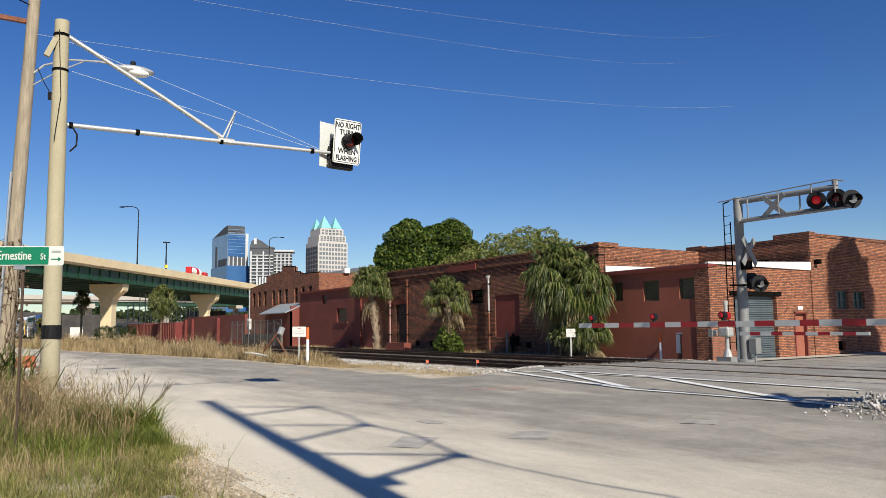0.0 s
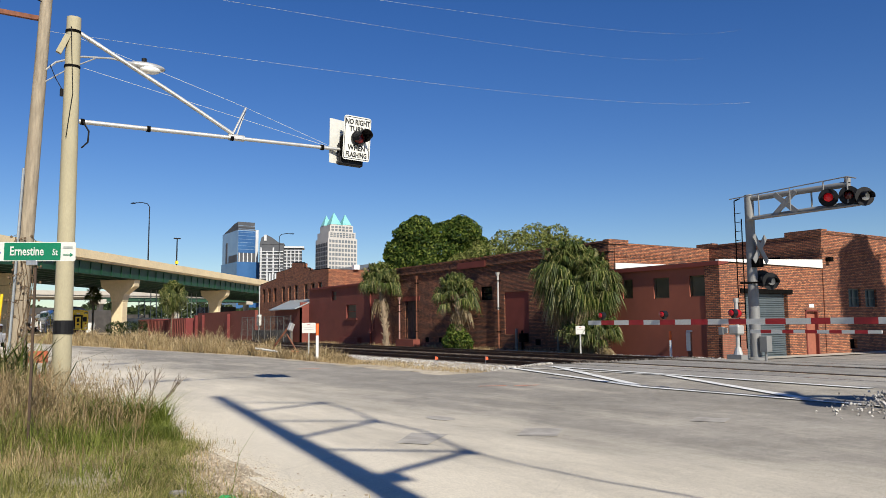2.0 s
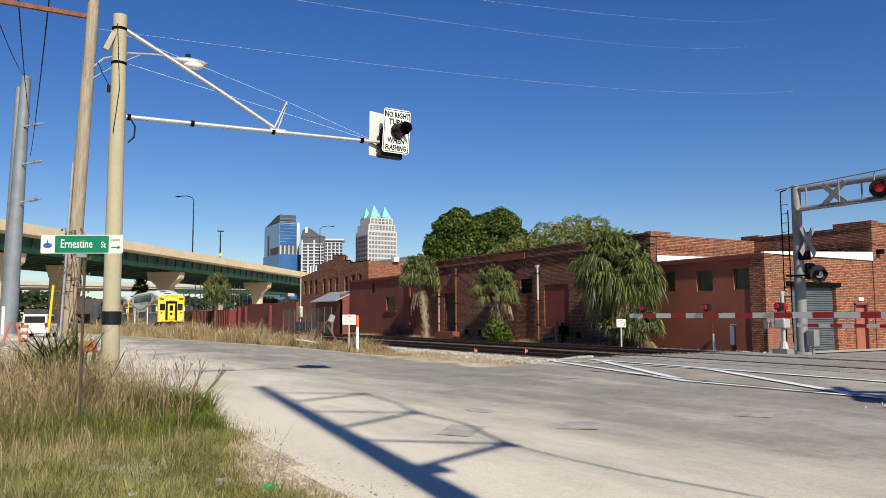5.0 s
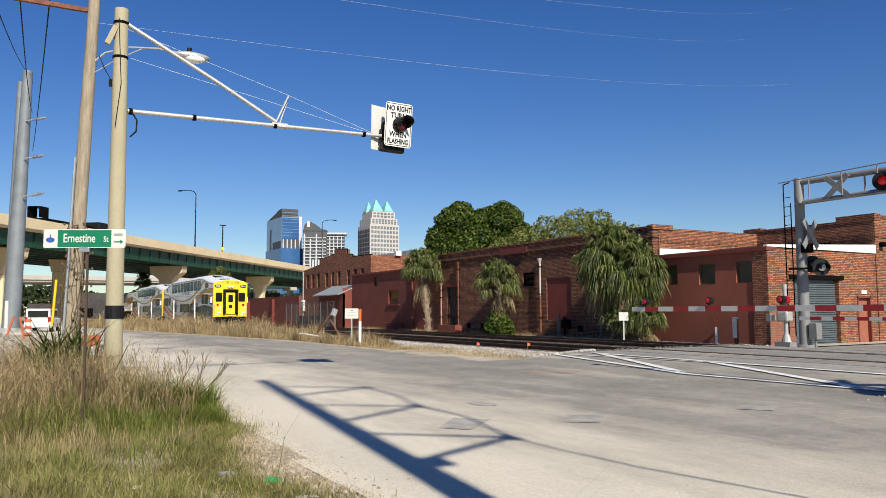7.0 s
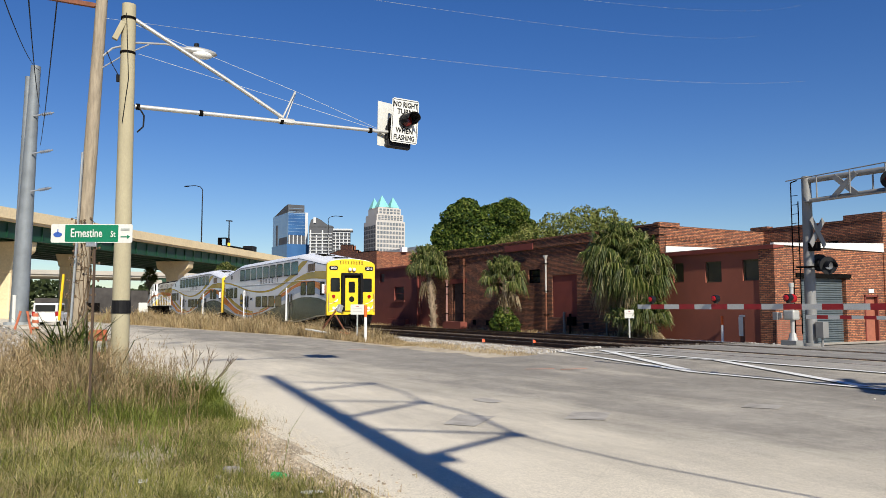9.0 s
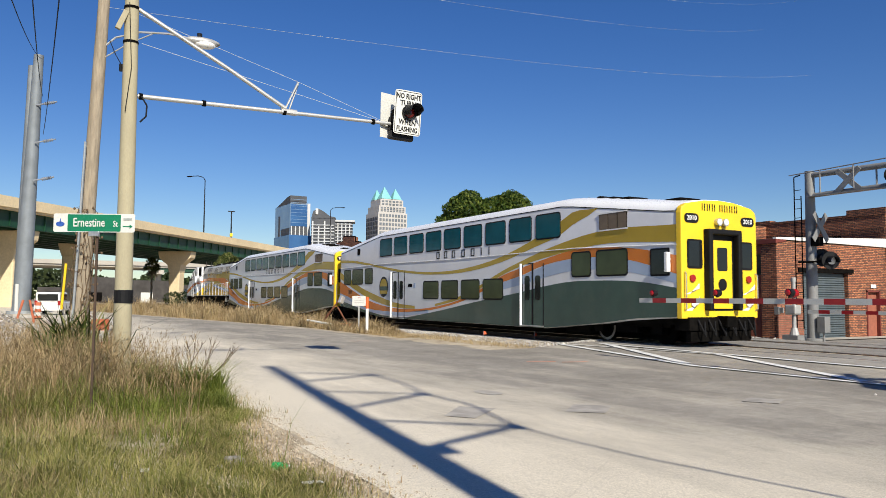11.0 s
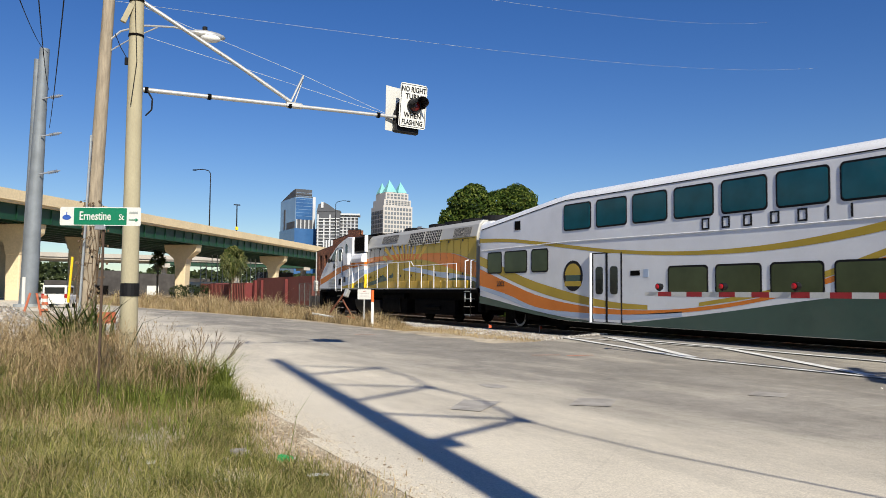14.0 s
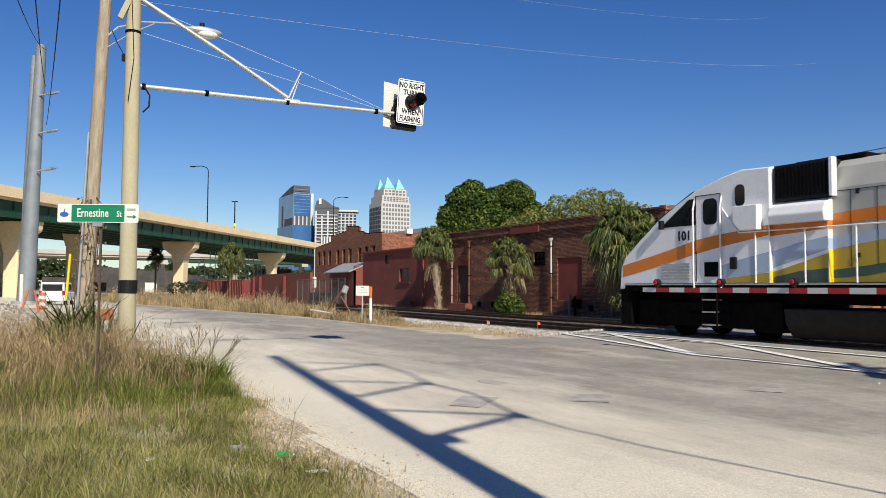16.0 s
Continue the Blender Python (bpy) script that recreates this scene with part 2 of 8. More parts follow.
def passenger_car(number):
    car = thing("passenger_car", "white bilevel rail car with olive, orange and green waves, number " + number, "train car", group="cars of the train")
    # shell, lofted along the car
    bm = bmesh.new()
    rings = []
    for y in (0, 0.25, 0.6, 2, 3.1, 4.6, 5.2, 6.1, 9, 13, 16.5, 19.6, 20.2, 22.4, 24, 24.8, 25.05):
        zr, zb = zroof(y), zskirt(y)
        k = 0.97 if y in (0, 25.05) else 1.0
        half = [(-1.38, zb), (-1.5, zb + 0.1), (-1.5, zr - 0.42), (-1.46, zr - 0.26)]
        rings.append([bm.verts.new((k * x, y, z)) for x, z in half + [(-x, z) for x, z in half[::-1]]])
    for a, b in zip(rings[:-1], rings[1:]):
        for i in range(len(a)):
            bm.faces.new((a[i], a[(i + 1) % len(a)], b[(i + 1) % len(a)], b[i]))
    bm.faces.new(rings[0])
    bm.faces.new(rings[-1])
    part("body", bm, SILVER, car, smooth=True)
    bm = bmesh.new()
    rings = []
    for y in (0.02, 0.6, 2, 3.3, 4.6, 5.2, 9, 13, 16.5, 19.6, 20.2, 22.4, 24, 25.03):
        zr = zroof(y)
        half = [(-1.475, zr - 0.3), (-1.44, zr - 0.2), (-1.3, zr - 0.07), (-1.0, zr + 0.02), (-0.5, zr + 0.08)]
        rings.append([bm.verts.new((x, y, z)) for x, z in half + [(0, zr + 0.1)] + [(-x, z) for x, z in half[::-1]]])
    for a, b in zip(rings[:-1], rings[1:]):
        for i in range(len(a)):
            bm.faces.new((a[i], a[(i + 1) % len(a)], b[(i + 1) % len(a)], b[i]))
    bm.faces.new(rings[0])
    bm.faces.new(rings[-1])
    roof = part("roof", bm, ROOFW, car, "bright white curved roof", smooth=True)
    for y, w in ((1.0, 0.3), (3.0, 0.2), (3.6, 0.1), (4.2, 0.1), (24.1, 0.25)):
        z = zroof(y) + 0.04
        quick("roof_fitting", UNDER, roof, lambda b: box(b, -0.7, y - w, z, 0.1, y + w, z + 0.08), bevel=0.02)
    # painted waves on both sides
    waves = (("green_wave", DKGREEN, "dark green wave", ([(0, 1.6, .82), (1.5, 1.8, .76), (3.3, 1.87, .56), (4.8, 1.85, .43), (6.1, 1.72, .32), (7.5, 1.53, .32), (10.5, 1.17, .33), (13.5, .77, .33), (15.8, .5, .34), (17, .37, .34)],
                                                         [(18.2, .4, .37), (19.5, .47, .38), (21, .62, .49), (22.4, .79, .63), (23.5, .95, .72), (25, 1.15, .86)])),
             ("orange_wave", ORANGE, "orange wave", ([(0, 2.49, 1.97), (2, 2.81, 2.46), (4.5, 2.88, 2.6), (6.2, 2.62, 2.42), (7.4, 2.4, 2.13), (8.8, 2.11, 1.87), (9.8, 1.78, 1.63), (11.6, 1.28, 1.18), (13.9, .93, .83), (16.8, .79, .65), (19, .9, .66), (21.4, 1.24, .81), (23, 1.65, 1.2), (25, 2.2, 1.55)],)),
             ("blue_wave", PALEBLUE, "pale blue wave", ([(0, 1.96, 1.72), (2, 2.45, 2.1), (4.6, 2.59, 2.2), (6.1, 2.41, 2.02), (7.4, 2.12, 1.8), (8.8, 1.86, 1.62), (9.8, 1.62, 1.5)],
                                                        [(14.5, .8, .66), (17, .64, .48), (19, .65, .5), (21.4, .8, .66), (23, 1.19, 1.02), (25, 1.54, 1.4)])),
             ("gold_wave", OLIVE, "olive gold wave", ([(0, 3.35, 2.87), (3.25, 3.39, 2.98), (5.35, 3.1, 2.78), (7.5, 2.62, 2.45), (8.8, 2.28, 2.13), (9.8, 1.95, 1.8), (11.6, 1.42, 1.3), (13.9, 1.05, .95)],
                                                      [(15.8, .95, .82), (17, 1.0, .82), (20, 1.42, 1.1), (22.3, 1.92, 1.58), (23.2, 2.2, 1.83), (25, 2.7, 2.35)],
                                                      [(3.35, 4.12, 4.1), (3.7, 4.12, 3.95), (4.5, 4.12, 3.72), (5.2, 3.85, 3.42), (6.5, 3.42, 3.12), (8.8, 2.84, 2.64), (11.3, 2.51, 2.36), (14.2, 2.43, 2.32), (17.1, 2.6, 2.49), (21.2, 3.08, 2.96), (23, 3.27, 3.14), (25, 3.38, 3.22)])))
    for name, m, label, runs in waves:
        bm = bmesh.new()
        for s in (-1, 1):
            for rows in runs:
                band(bm, s * 1.504, rows)
        part(name, bm, m, car, label)
    for s in (-1, 1):
        bm = bmesh.new()
        tube(bm, [(s * 1.505, y, z) for y, z in ((0.1, 2.8), (4.5, 2.93), (12, 2.9), (19.5, 2.97), (24.95, 2.9))], 0.016, 5)
        part("rain_strip", bm, ROOFW, car)
        bm = bmesh.new()
        tube(bm, [(s * 1.478, y, zroof(y) - 0.29) for y in (0.1, 0.6, 4.6, 5.2, 19.6, 20.2, 24.9)], 0.014, 5)
        part("roof_seam", bm, UNDER, car)
    # windows
    for i in range(9):
        pane(car, "upper_window", 5.23 + 1.635 * i, 3.37, 6.53 + 1.635 * i, 4.15, TEAL)
    for i in range(4):
        pane(car, "lower_window", 8.66 + 1.655 * i, 1.3, 9.98 + 1.655 * i, 2.0, OLGLASS)
    for y0, y1 in ((2.05, 3.37), (3.7, 4.57), (20.57, 21.46), (21.82, 23.18), (23.46, 24.36)):
        pane(car, "end_window", y0, 2.04, y1, 2.76, OLGLASS)
    pane(car, "cab_window", 0.4, 2.0, 1.04, 2.68, DARKGL, 0.05)
    for s in (-1, 1):
        quick("mirror", WHITEP, car, lambda b: box(b, s * 1.52, 0.3, 2.05, s * 1.66, 0.42, 2.6), bevel=0.02)
        v = quick("vent", UNDER, car, lambda b: box(b, s * 1.49, 2.02, 3.4, s * 1.515, 3.25, 3.92))
        bm = bmesh.new()
        for k in range(3):
            box(bm, s * 1.51, 2.04 + 0.41 * k, 3.43, s * 1.522, 2.41 + 0.41 * k, 3.89)
        part("vent_louvre", bm, mat("vent_brown", (0.16, 0.12, 0.08), 0.6), v)
        for z in (3.4, 3.92):
            quick("vent_frame", WHITEP, v, lambda b: box(b, s * 1.51, 2.0, z - 0.02, s * 1.53, 3.27, z + 0.02))
        quick("vent", UNDER, car, lambda b: box(b, s * 1.47, 22.2, 3.55, s * 1.512, 22.55, 3.88))
        # doors in two leaves
        for y0, y1 in ((6.13, 7.4), (16.86, 18.22)):
            ym = (y0 + y1) / 2
            d = quick("door", RUBBER, car, lambda b: box(b, s * 1.44, y0, 0.36, s * 1.501, y1, 2.54))
            for a, b2 in ((y0 + 0.06, ym - 0.05), (ym + 0.05, y1 - 0.06)):
                leaf = quick("door_leaf", SILVER, d, lambda b: box(b, s * 1.45, a, 0.4, s * 1.5025, b2, 2.5))
                quick("door_pane", DARKGL, d, rounded, side(s), a + 0.12, 1.25, b2 - 0.12, 2.1, 0.1, 1.5, 1.522)
            for q0, q1 in ((y0 - 0.01, y0 + 0.03), (ym - 0.045, ym + 0.045), (y1 - 0.03, y1)):
                quick("door_seal", RUBBER, d, lambda b: box(b, s * 1.49, q0, 0.4, s * 1.509, q1, 2.52))
            quick("door_edge", ROOFW, d, lambda b: box(b, s * 1.5, y1 + 0.01, 0.36, s * 1.585, y1 + 0.05, 2.54), label="white sunlit door post")
            quick("door_step", STEEL, d, lambda b: box(b, s * 1.45, y0, 0.34, s * 1.56, y1, 0.38))
    # emblem and line of letter-like bars
    for s in (-1, 1):
        e = quick("emblem", BLACKP, car, lambda b: prism(b, [(19.18 + 0.5 * math.cos(a), 1.84 + 0.5 * math.sin(a)) for a in np.linspace(0, 6.283, 24, False)], 1.5, 1.51, side(s)))
        quick("emblem_arch", OLIVE, e, lambda b: prism(b, [(19.18 + 0.4 * math.cos(a), 1.86 + 0.38 * math.sin(a)) for a in np.linspace(0, 3.1416, 14)], 1.5, 1.514, side(s)))
        quick("emblem_field", DKGREEN, e, lambda b: box(b, s * 1.5, 18.82, 1.62, s * 1.516, 19.54, 1.86))
        quick("emblem_bar", OLIVE, e, lambda b: box(b, s * 1.5, 18.76, 1.5, s * 1.519, 19.6, 1.66))
        for i, y in enumerate((13.64, 12.98, 12.31, 11.53, 10.79, 10.15, 9.59)):
            w = 0.13 if i < 5 else 0.025
            quick("letter_bar", BLACKP, car, lambda b: (box(b, s * 1.5, y - w, 2.97, s * 1.51, y - w + 0.05, 3.27), box(b, s * 1.5, y + w - 0.05, 2.97, s * 1.51, y + w, 3.27),
                                                        box(b, s * 1.5, y - w, 3.23, s * 1.51, y + w, 3.27), box(b, s * 1.5, y - w, 2.97, s * 1.51, y + w, 3.01)))
        quick("notice_bar", UNDER, car, lambda b: box(b, s * 1.5, 16.1, 1.8, s * 1.506, 16.5, 1.95))
        quick("notice", PALEBLUE, car, lambda b: box(b, s * 1.5, 15.75, 1.75, s * 1.506, 15.95, 1.98))
    writing("fleet_number", number, 0.26, BLACKP, car, Matrix.Translation((-1.509, 23.5, 1.6)) @ NEAR)
    # yellow cab end
    f = lambda u, v, w: (u, -w, v)
    bm = bmesh.new()
    prism(bm, [(-1.51, 0.78), (-1.51, 3.68), (-1.47, 3.82), (-1.3, 3.93), (-0.6, 4.05), (0, 4.08), (0.6, 4.05), (1.3, 3.93), (1.47, 3.82), (1.51, 3.68), (1.51, 0.78)], -0.12, 0.08, f)
    face = part("cab_end", bm, YELLOW, car, "bright yellow cab end with gangway door", bevel=0.03)
    for x0, x1 in ((-1.3, -0.72), (0.72, 1.3)):
        g = quick("windscreen", RUBBER, face, rounded, f, x0, 2.15, x1, 2.95, 0.07, 0.05, 0.095)
        quick("pane", DARKGL, g, rounded, f, x0 + 0.05, 2.2, x1 - 0.05, 2.9, 0.05, 0.06, 0.1)
    gang = quick("gangway", RUBBER, face, lambda b: (box(b, -0.66, -0.3, 1.0, -0.5, -0.06, 3.2), box(b, 0.5, -0.3, 1.0, 0.66, -0.06, 3.2), box(b, -0.66, -0.3, 3.1, 0.66, -0.06, 3.25)), bevel=0.04)
    quick("gangway_back", BLACKP, gang, lambda b: box(b, -0.5, -0.1, 1.0, 0.5, -0.07, 3.1))
    gd = quick("gangway_door", YELLOW, gang, lambda b: box(b, -0.4, -0.14, 1.05, 0.4, -0.09, 2.95), bevel=0.01)
    quick("gangway_pane", DARKGL, gang, rounded, f, -0.2, 2.1, 0.2, 2.75, 0.06, 0.12, 0.15)
    quick("door_emblem", BLACKP, gang, lambda b: prism(b, [(0.17 * math.cos(a), 1.72 + 0.17 * math.sin(a)) for a in np.linspace(0, 6.283, 16, False)], 0.12, 0.15, f))
    for x in (-0.13, 0.13):
        h = quick("headlight", STEEL, face, lambda b: rod(b, (x, -0.2, 3.46), (x, -0.05, 3.46), 0.11, n=14))
        quick("headlight_lens", LENS, h, lambda b: ball(b, (x, -0.2, 3.46), 0.095, 0.03, 0.095))
    for x in (-1.12, 1.12):
        quick("marker_light", REDLENS, face, lambda b: rod(b, (x, -0.13, 1.88), (x, -0.05, 1.88), 0.1, n=12))
        quick("ditch_light", LENS, face, lambda b: rod(b, (x * 0.98, -0.13, 1.2), (x * 0.98, -0.05, 1.2), 0.09, n=12))
        quick("white_slash", WHITEP, face, lambda b: (poly(b, [(x - 0.28, -0.084, 1.45), (x - 0.1, -0.084, 1.45), (x + 0.28, -0.084, 1.75), (x + 0.28, -0.084, 1.6)]), poly(b, [(x - 0.28, -0.084, 1.0), (x, -0.084, 1.0), (x + 0.28, -0.084, 1.4), (x + 0.28, -0.084, 1.2)])))
        pl = quick("number_board", BLACKP, face, rounded, f, x - 0.27, 3.4, x + 0.27, 3.66, 0.12, 0.07, 0.1)
        writing("fleet_number", number, 0.19, WHITEP, pl, Matrix.Translation((x, -0.105, 3.53)) @ FRONT)
    for i in range(7):
        x = -0.65 + i * 0.2 + (0.1 if i > 2 else 0)
        quick("letter_bar", BLACKP, face, lambda b: (box(b, x - 0.06, -0.09, 3.76, x - 0.03, -0.05, 3.96), box(b, x + 0.03, -0.09, 3.76, x + 0.06, -0.05, 3.96)))
    for s in (-1, 1):
        quick("grab_rail", STEEL, face, lambda b: tube(b, [(s * 1.4, -0.1, 1.0), (s * 1.42, -0.16, 1.05), (s * 1.42, -0.16, 2.0), (s * 1.4, -0.1, 2.05)], 0.018))
    quick("buffer_beam", UNDER, car, lambda b: (box(b, -1.3, -0.15, 0.45, 1.3, 0.4, 0.82), box(b, -0.18, -0.45, 0.55, 0.18, 0.1, 0.85), box(b, -1.2, -0.1, 0.15, 1.2, 0.1, 0.45)), bevel=0.02)
    bm = bmesh.new()
    for k in range(6):
        x = -1.0 + k * 0.4
        tube(bm, [(x, -0.16, 0.75), (x + 0.05, -0.3, 0.45), (x + 0.15, -0.28, 0.3), (x + 0.25, -0.16, 0.7)], 0.025)
    part("brake_hose", bm, RUBBER, car)
    quick("rear_bellows", RUBBER, car, lambda b: box(b, -0.6, 25.03, 1.0, 0.6, 25.5, 3.1), bevel=0.04)
    quick("rear_coupler", UNDER, car, lambda b: (box(b, -0.15, 24.9, 0.6, 0.15, 25.6, 0.85), box(b, -1.2, 24.9, 0.5, 1.2, 25.04, 0.86)))
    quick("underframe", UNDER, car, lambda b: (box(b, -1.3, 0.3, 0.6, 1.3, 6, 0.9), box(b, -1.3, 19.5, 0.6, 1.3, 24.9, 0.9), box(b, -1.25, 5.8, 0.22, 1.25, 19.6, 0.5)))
    # low sill and boxes added to hide the lit ground beyond, keeping this black
    quick("blackout_sill", UNDER, car, lambda b: box(b, -0.55, 0.5, 0.1, 0.55, 24.6, 0.62))
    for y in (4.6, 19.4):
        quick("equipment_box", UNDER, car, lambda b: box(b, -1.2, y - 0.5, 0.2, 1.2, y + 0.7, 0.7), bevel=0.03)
    bogie(car, 2.5, ringed=1.25)
    bogie(car, 22.0, ringed=1.25)
    return car


def locomotive():
    lo = thing("locomotive", "diesel locomotive with white cab, orange stripe and gold sides", "locomotive", group="cars of the train")
    along = lambda u, v, w: (u, w, v)
    # hood: the top panels lean inwards
    hood = [(-1.2, 1.45), (-1.2, 3.58), (-1.06, 4.06), (-0.88, 4.24), (0.88, 4.24), (1.06, 4.06), (1.2, 3.58), (1.2, 1.45)]
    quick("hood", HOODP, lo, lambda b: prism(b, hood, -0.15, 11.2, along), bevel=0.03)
    quick("hood_end", ROOFW, lo, lambda b: prism(b, [(-1.15, 3.15), (-1.1, 3.6), (-1.0, 4.0), (-0.8, 4.16), (0.8, 4.16), (1.0, 4.0), (1.1, 3.6), (1.15, 3.15)], -0.75, -0.15, along), bevel=0.05)
    # cab with raked nose
    prof = [(12.6, 1.45), (12.6, 4.22), (13.4, 4.26), (14.0, 4.14), (14.85, 3.9), (15.6, 3.55), (16.3, 3.16), (17.1, 2.6), (17.6, 2.2), (17.76, 1.9), (17.82, 1.3), (14, 1.3)]
    bm = bmesh.new()
    rings = []
    for x, k in ((-1.46, 0.0), (-1.38, 0.06), (-0.7, 0.13), (0, 0.15), (0.7, 0.13), (1.38, 0.06), (1.46, 0.0)):
        rings.append([bm.verts.new((x, y + (k if y > 13 else 0), z + (k * 0.7 if z > 3 else 0))) for y, z in prof])
    for a, b in zip(rings[:-1], rings[1:]):
        for i in range(len(prof)):
            bm.faces.new((a[i], a[(i + 1) % len(prof)], b[(i + 1) % len(prof)], b[i]))
    bm.faces.new(rings[0])
    bm.faces.new(rings[-1])
    cab = part("cab", bm, ROOFW, lo, "white raked cab", smooth=True)
    quick("cabinet", ROOFW, lo, lambda b: box(b, -1.36, 11.15, 1.45, 1.36, 12.62, 2.86), label="white equipment cabinet behind the cab")
    for s in (-1, 1):
        def sd(u, v, w, s=s):
            return (s * w, u, v)
        w = quick("side_window", RUBBER, cab, lambda b: prism(b, [(14.9, 3.0), (14.9, 3.7), (15.12, 3.7), (16.1, 3.05), (16.1, 3.0)], 1.44, 1.47, sd))
        quick("pane", DARKGL, w, lambda b: prism(b, [(14.95, 3.06), (14.95, 3.65), (15.1, 3.65), (15.98, 3.06)], 1.45, 1.476, sd))
        w = quick("door_window", RUBBER, cab, rounded, sd, 14.17, 2.98, 14.63, 3.66, 0.14, 1.44, 1.47)
        quick("pane", DARKGL, w, rounded, sd, 14.22, 3.03, 14.58, 3.61, 0.1, 1.45, 1.476)
        quick("rear_window", DARKGL, cab, rounded, sd, 13.3, 3.38, 13.59, 3.92, 0.12, 1.44, 1.475)
        quick("cab_door", RUBBER, cab, lambda b: tube(b, [(s * 1.465, y, z) for y, z in ((14.06, 1.5), (14.06, 3.76), (14.88, 3.76), (14.88, 1.5))], 0.013, 5))
        quick("door_sill", UNDER, cab, lambda b: box(b, s * 1.45, 14.15, 1.62, s * 1.475, 14.6, 2.0))
        quick("mirror", BLACKP, cab, lambda b: box(b, s * 1.48, 16.0, 2.95, s * 1.6, 16.12, 3.2), bevel=0.02)
        quick("cab_lamp", BLACKP, cab, lambda b: box(b, s * 1.45, 13.55, 1.8, s * 1.52, 13.75, 2.1), bevel=0.02)
        # paint on the cab and the cabinet
        quick("orange_stripe", ORANGE, lo, lambda b: band(b, s * 1.466, [(12.62, 2.84, 2.6), (13.55, 2.75, 2.46), (14.7, 2.62, 2.26), (15.92, 2.35, 2.0), (17.0, 2.12, 1.78), (17.7, 1.98, 1.64)], 0.2))
        quick("orange_stripe", ORANGE, lo, lambda b: band(b, s * 1.366, [(11.15, 2.84, 2.68), (11.9, 2.84, 2.62), (12.62, 2.84, 2.58)]))
        quick("blue_wave", PALEBLUE, lo, lambda b: band(b, s * 1.466, [(12.62, 2.2, 1.72), (13.4, 2.05, 1.62), (14.06, 1.9, 1.55)]))
        quick("blue_wave", PALEBLUE, lo, lambda b: band(b, s * 1.366, [(11.15, 2.5, 2.2), (11.9, 2.38, 2.0), (12.62, 2.2, 1.8)]))
        quick("gold_side", OLIVE, lo, lambda b: band(b, s * 1.367, [(11.15, 2.12, 1.46), (11.9, 1.9, 1.46), (12.62, 1.7, 1.46)]), label="olive gold flank")
        quick("gold_side", OLIVE, lo, lambda b: band(b, s * 1.467, [(12.62, 1.7, 1.46), (13.4, 1.62, 1.46), (14.05, 1.55, 1.46)]), label="olive gold flank")
        # the cabinet's and the cab's rear faces: sun painted in, gold turned yellow
        for y, x0, rows in ((11.14, 1.2, ((YELLOW, 1.46, 2.2), (PALEBLUE, 2.2, 2.45), (ORANGE, 2.66, 2.84))), (12.59, 1.37, ((YELLOW, 1.46, 1.75), (ORANGE, 2.58, 2.84)))):
            for m, z0, z1 in rows:
                quick("rear_paint", m, lo, lambda b: box(b, s * x0, y, z0, s * (x0 + (0.155 if x0 < 1.3 else 0.085)), y + 0.006, z1))
        # paint on the hood
        quick("orange_stripe", ORANGE, lo, lambda b: band(b, s * 1.206, [(-0.15, 2.5, 1.9), (2, 2.95, 2.3), (3.6, 3.02, 2.62), (5.0, 3.04, 2.78), (6.7, 3.12, 2.78), (7.8, 3.11, 2.83), (9.0, 3.09, 2.84), (10.2, 3.07, 2.8), (11.15, 3.0, 2.76)]))
        quick("gold_side", OLIVE, lo, lambda b: (band(b, s * 1.204, [(-0.15, 3.55, 2.52), (1.5, 3.56, 2.9), (3.4, 3.57, 3.0), (4.4, 3.57, 3.02), (5.3, 3.4, 3.03)]),
                                                 band(b, s * 1.204, [(-0.15, 1.9, 1.46), (2, 2.4, 1.46), (3.6, 2.7, 1.46), (5, 2.8, 1.46), (7.6, 2.85, 1.46), (8.7, 2.57, 1.46), (10, 2.38, 1.46), (11.15, 2.2, 1.46)])), label="olive gold flank")
        quick("blue_wave", PALEBLUE, lo, lambda b: band(b, s * 1.2052, [(8.4, 2.62, 2.6), (8.75, 2.64, 2.55), (9.95, 2.6, 2.38), (11.15, 2.5, 2.2)]))
        quick("blue_wave", PALEBLUE, lo, lambda b: band(b, s * 1.2058, [(-0.15, 1.86, 1.66), (2, 2.1, 1.85), (3.4, 2.2, 1.98), (4.6, 2.34, 2.13), (5.75, 2.45, 2.23), (6.7, 2.37, 2.33)]))
        quick("green_wave", DKGREEN, lo, lambda b: band(b, s * 1.2075, [(-0.15, 1.7, 1.46), (1.5, 1.9, 1.46), (3.2, 1.6, 1.46)]))
        quick("green_hill", DKGREEN, lo, lambda b: poly(b, [(s * 1.2075, y, z) for y, z in ((11.14, 1.56), (11.14, 1.74), (10.55, 1.8), (9.9, 1.88), (9.35, 2.05), (9.05, 2.13), (8.75, 2.02), (8.3, 1.86), (9.4, 1.76), (10.4, 1.6))]))
        quick("green_hill", DKGREEN, lo, lambda b: poly(b, [(s * 1.2075, y, z) for y, z in ((8.4, 1.98), (8.05, 2.1), (7.85, 2.22), (7.75, 2.05), (7.9, 1.95))]))
        quick("green_hill", DKGREEN, lo, lambda b: poly(b, [(s * 1.3685, y, z) for y, z in ((12.6, 1.47), (12.6, 1.58), (11.9, 1.72), (11.16, 1.78), (11.16, 1.47))]))
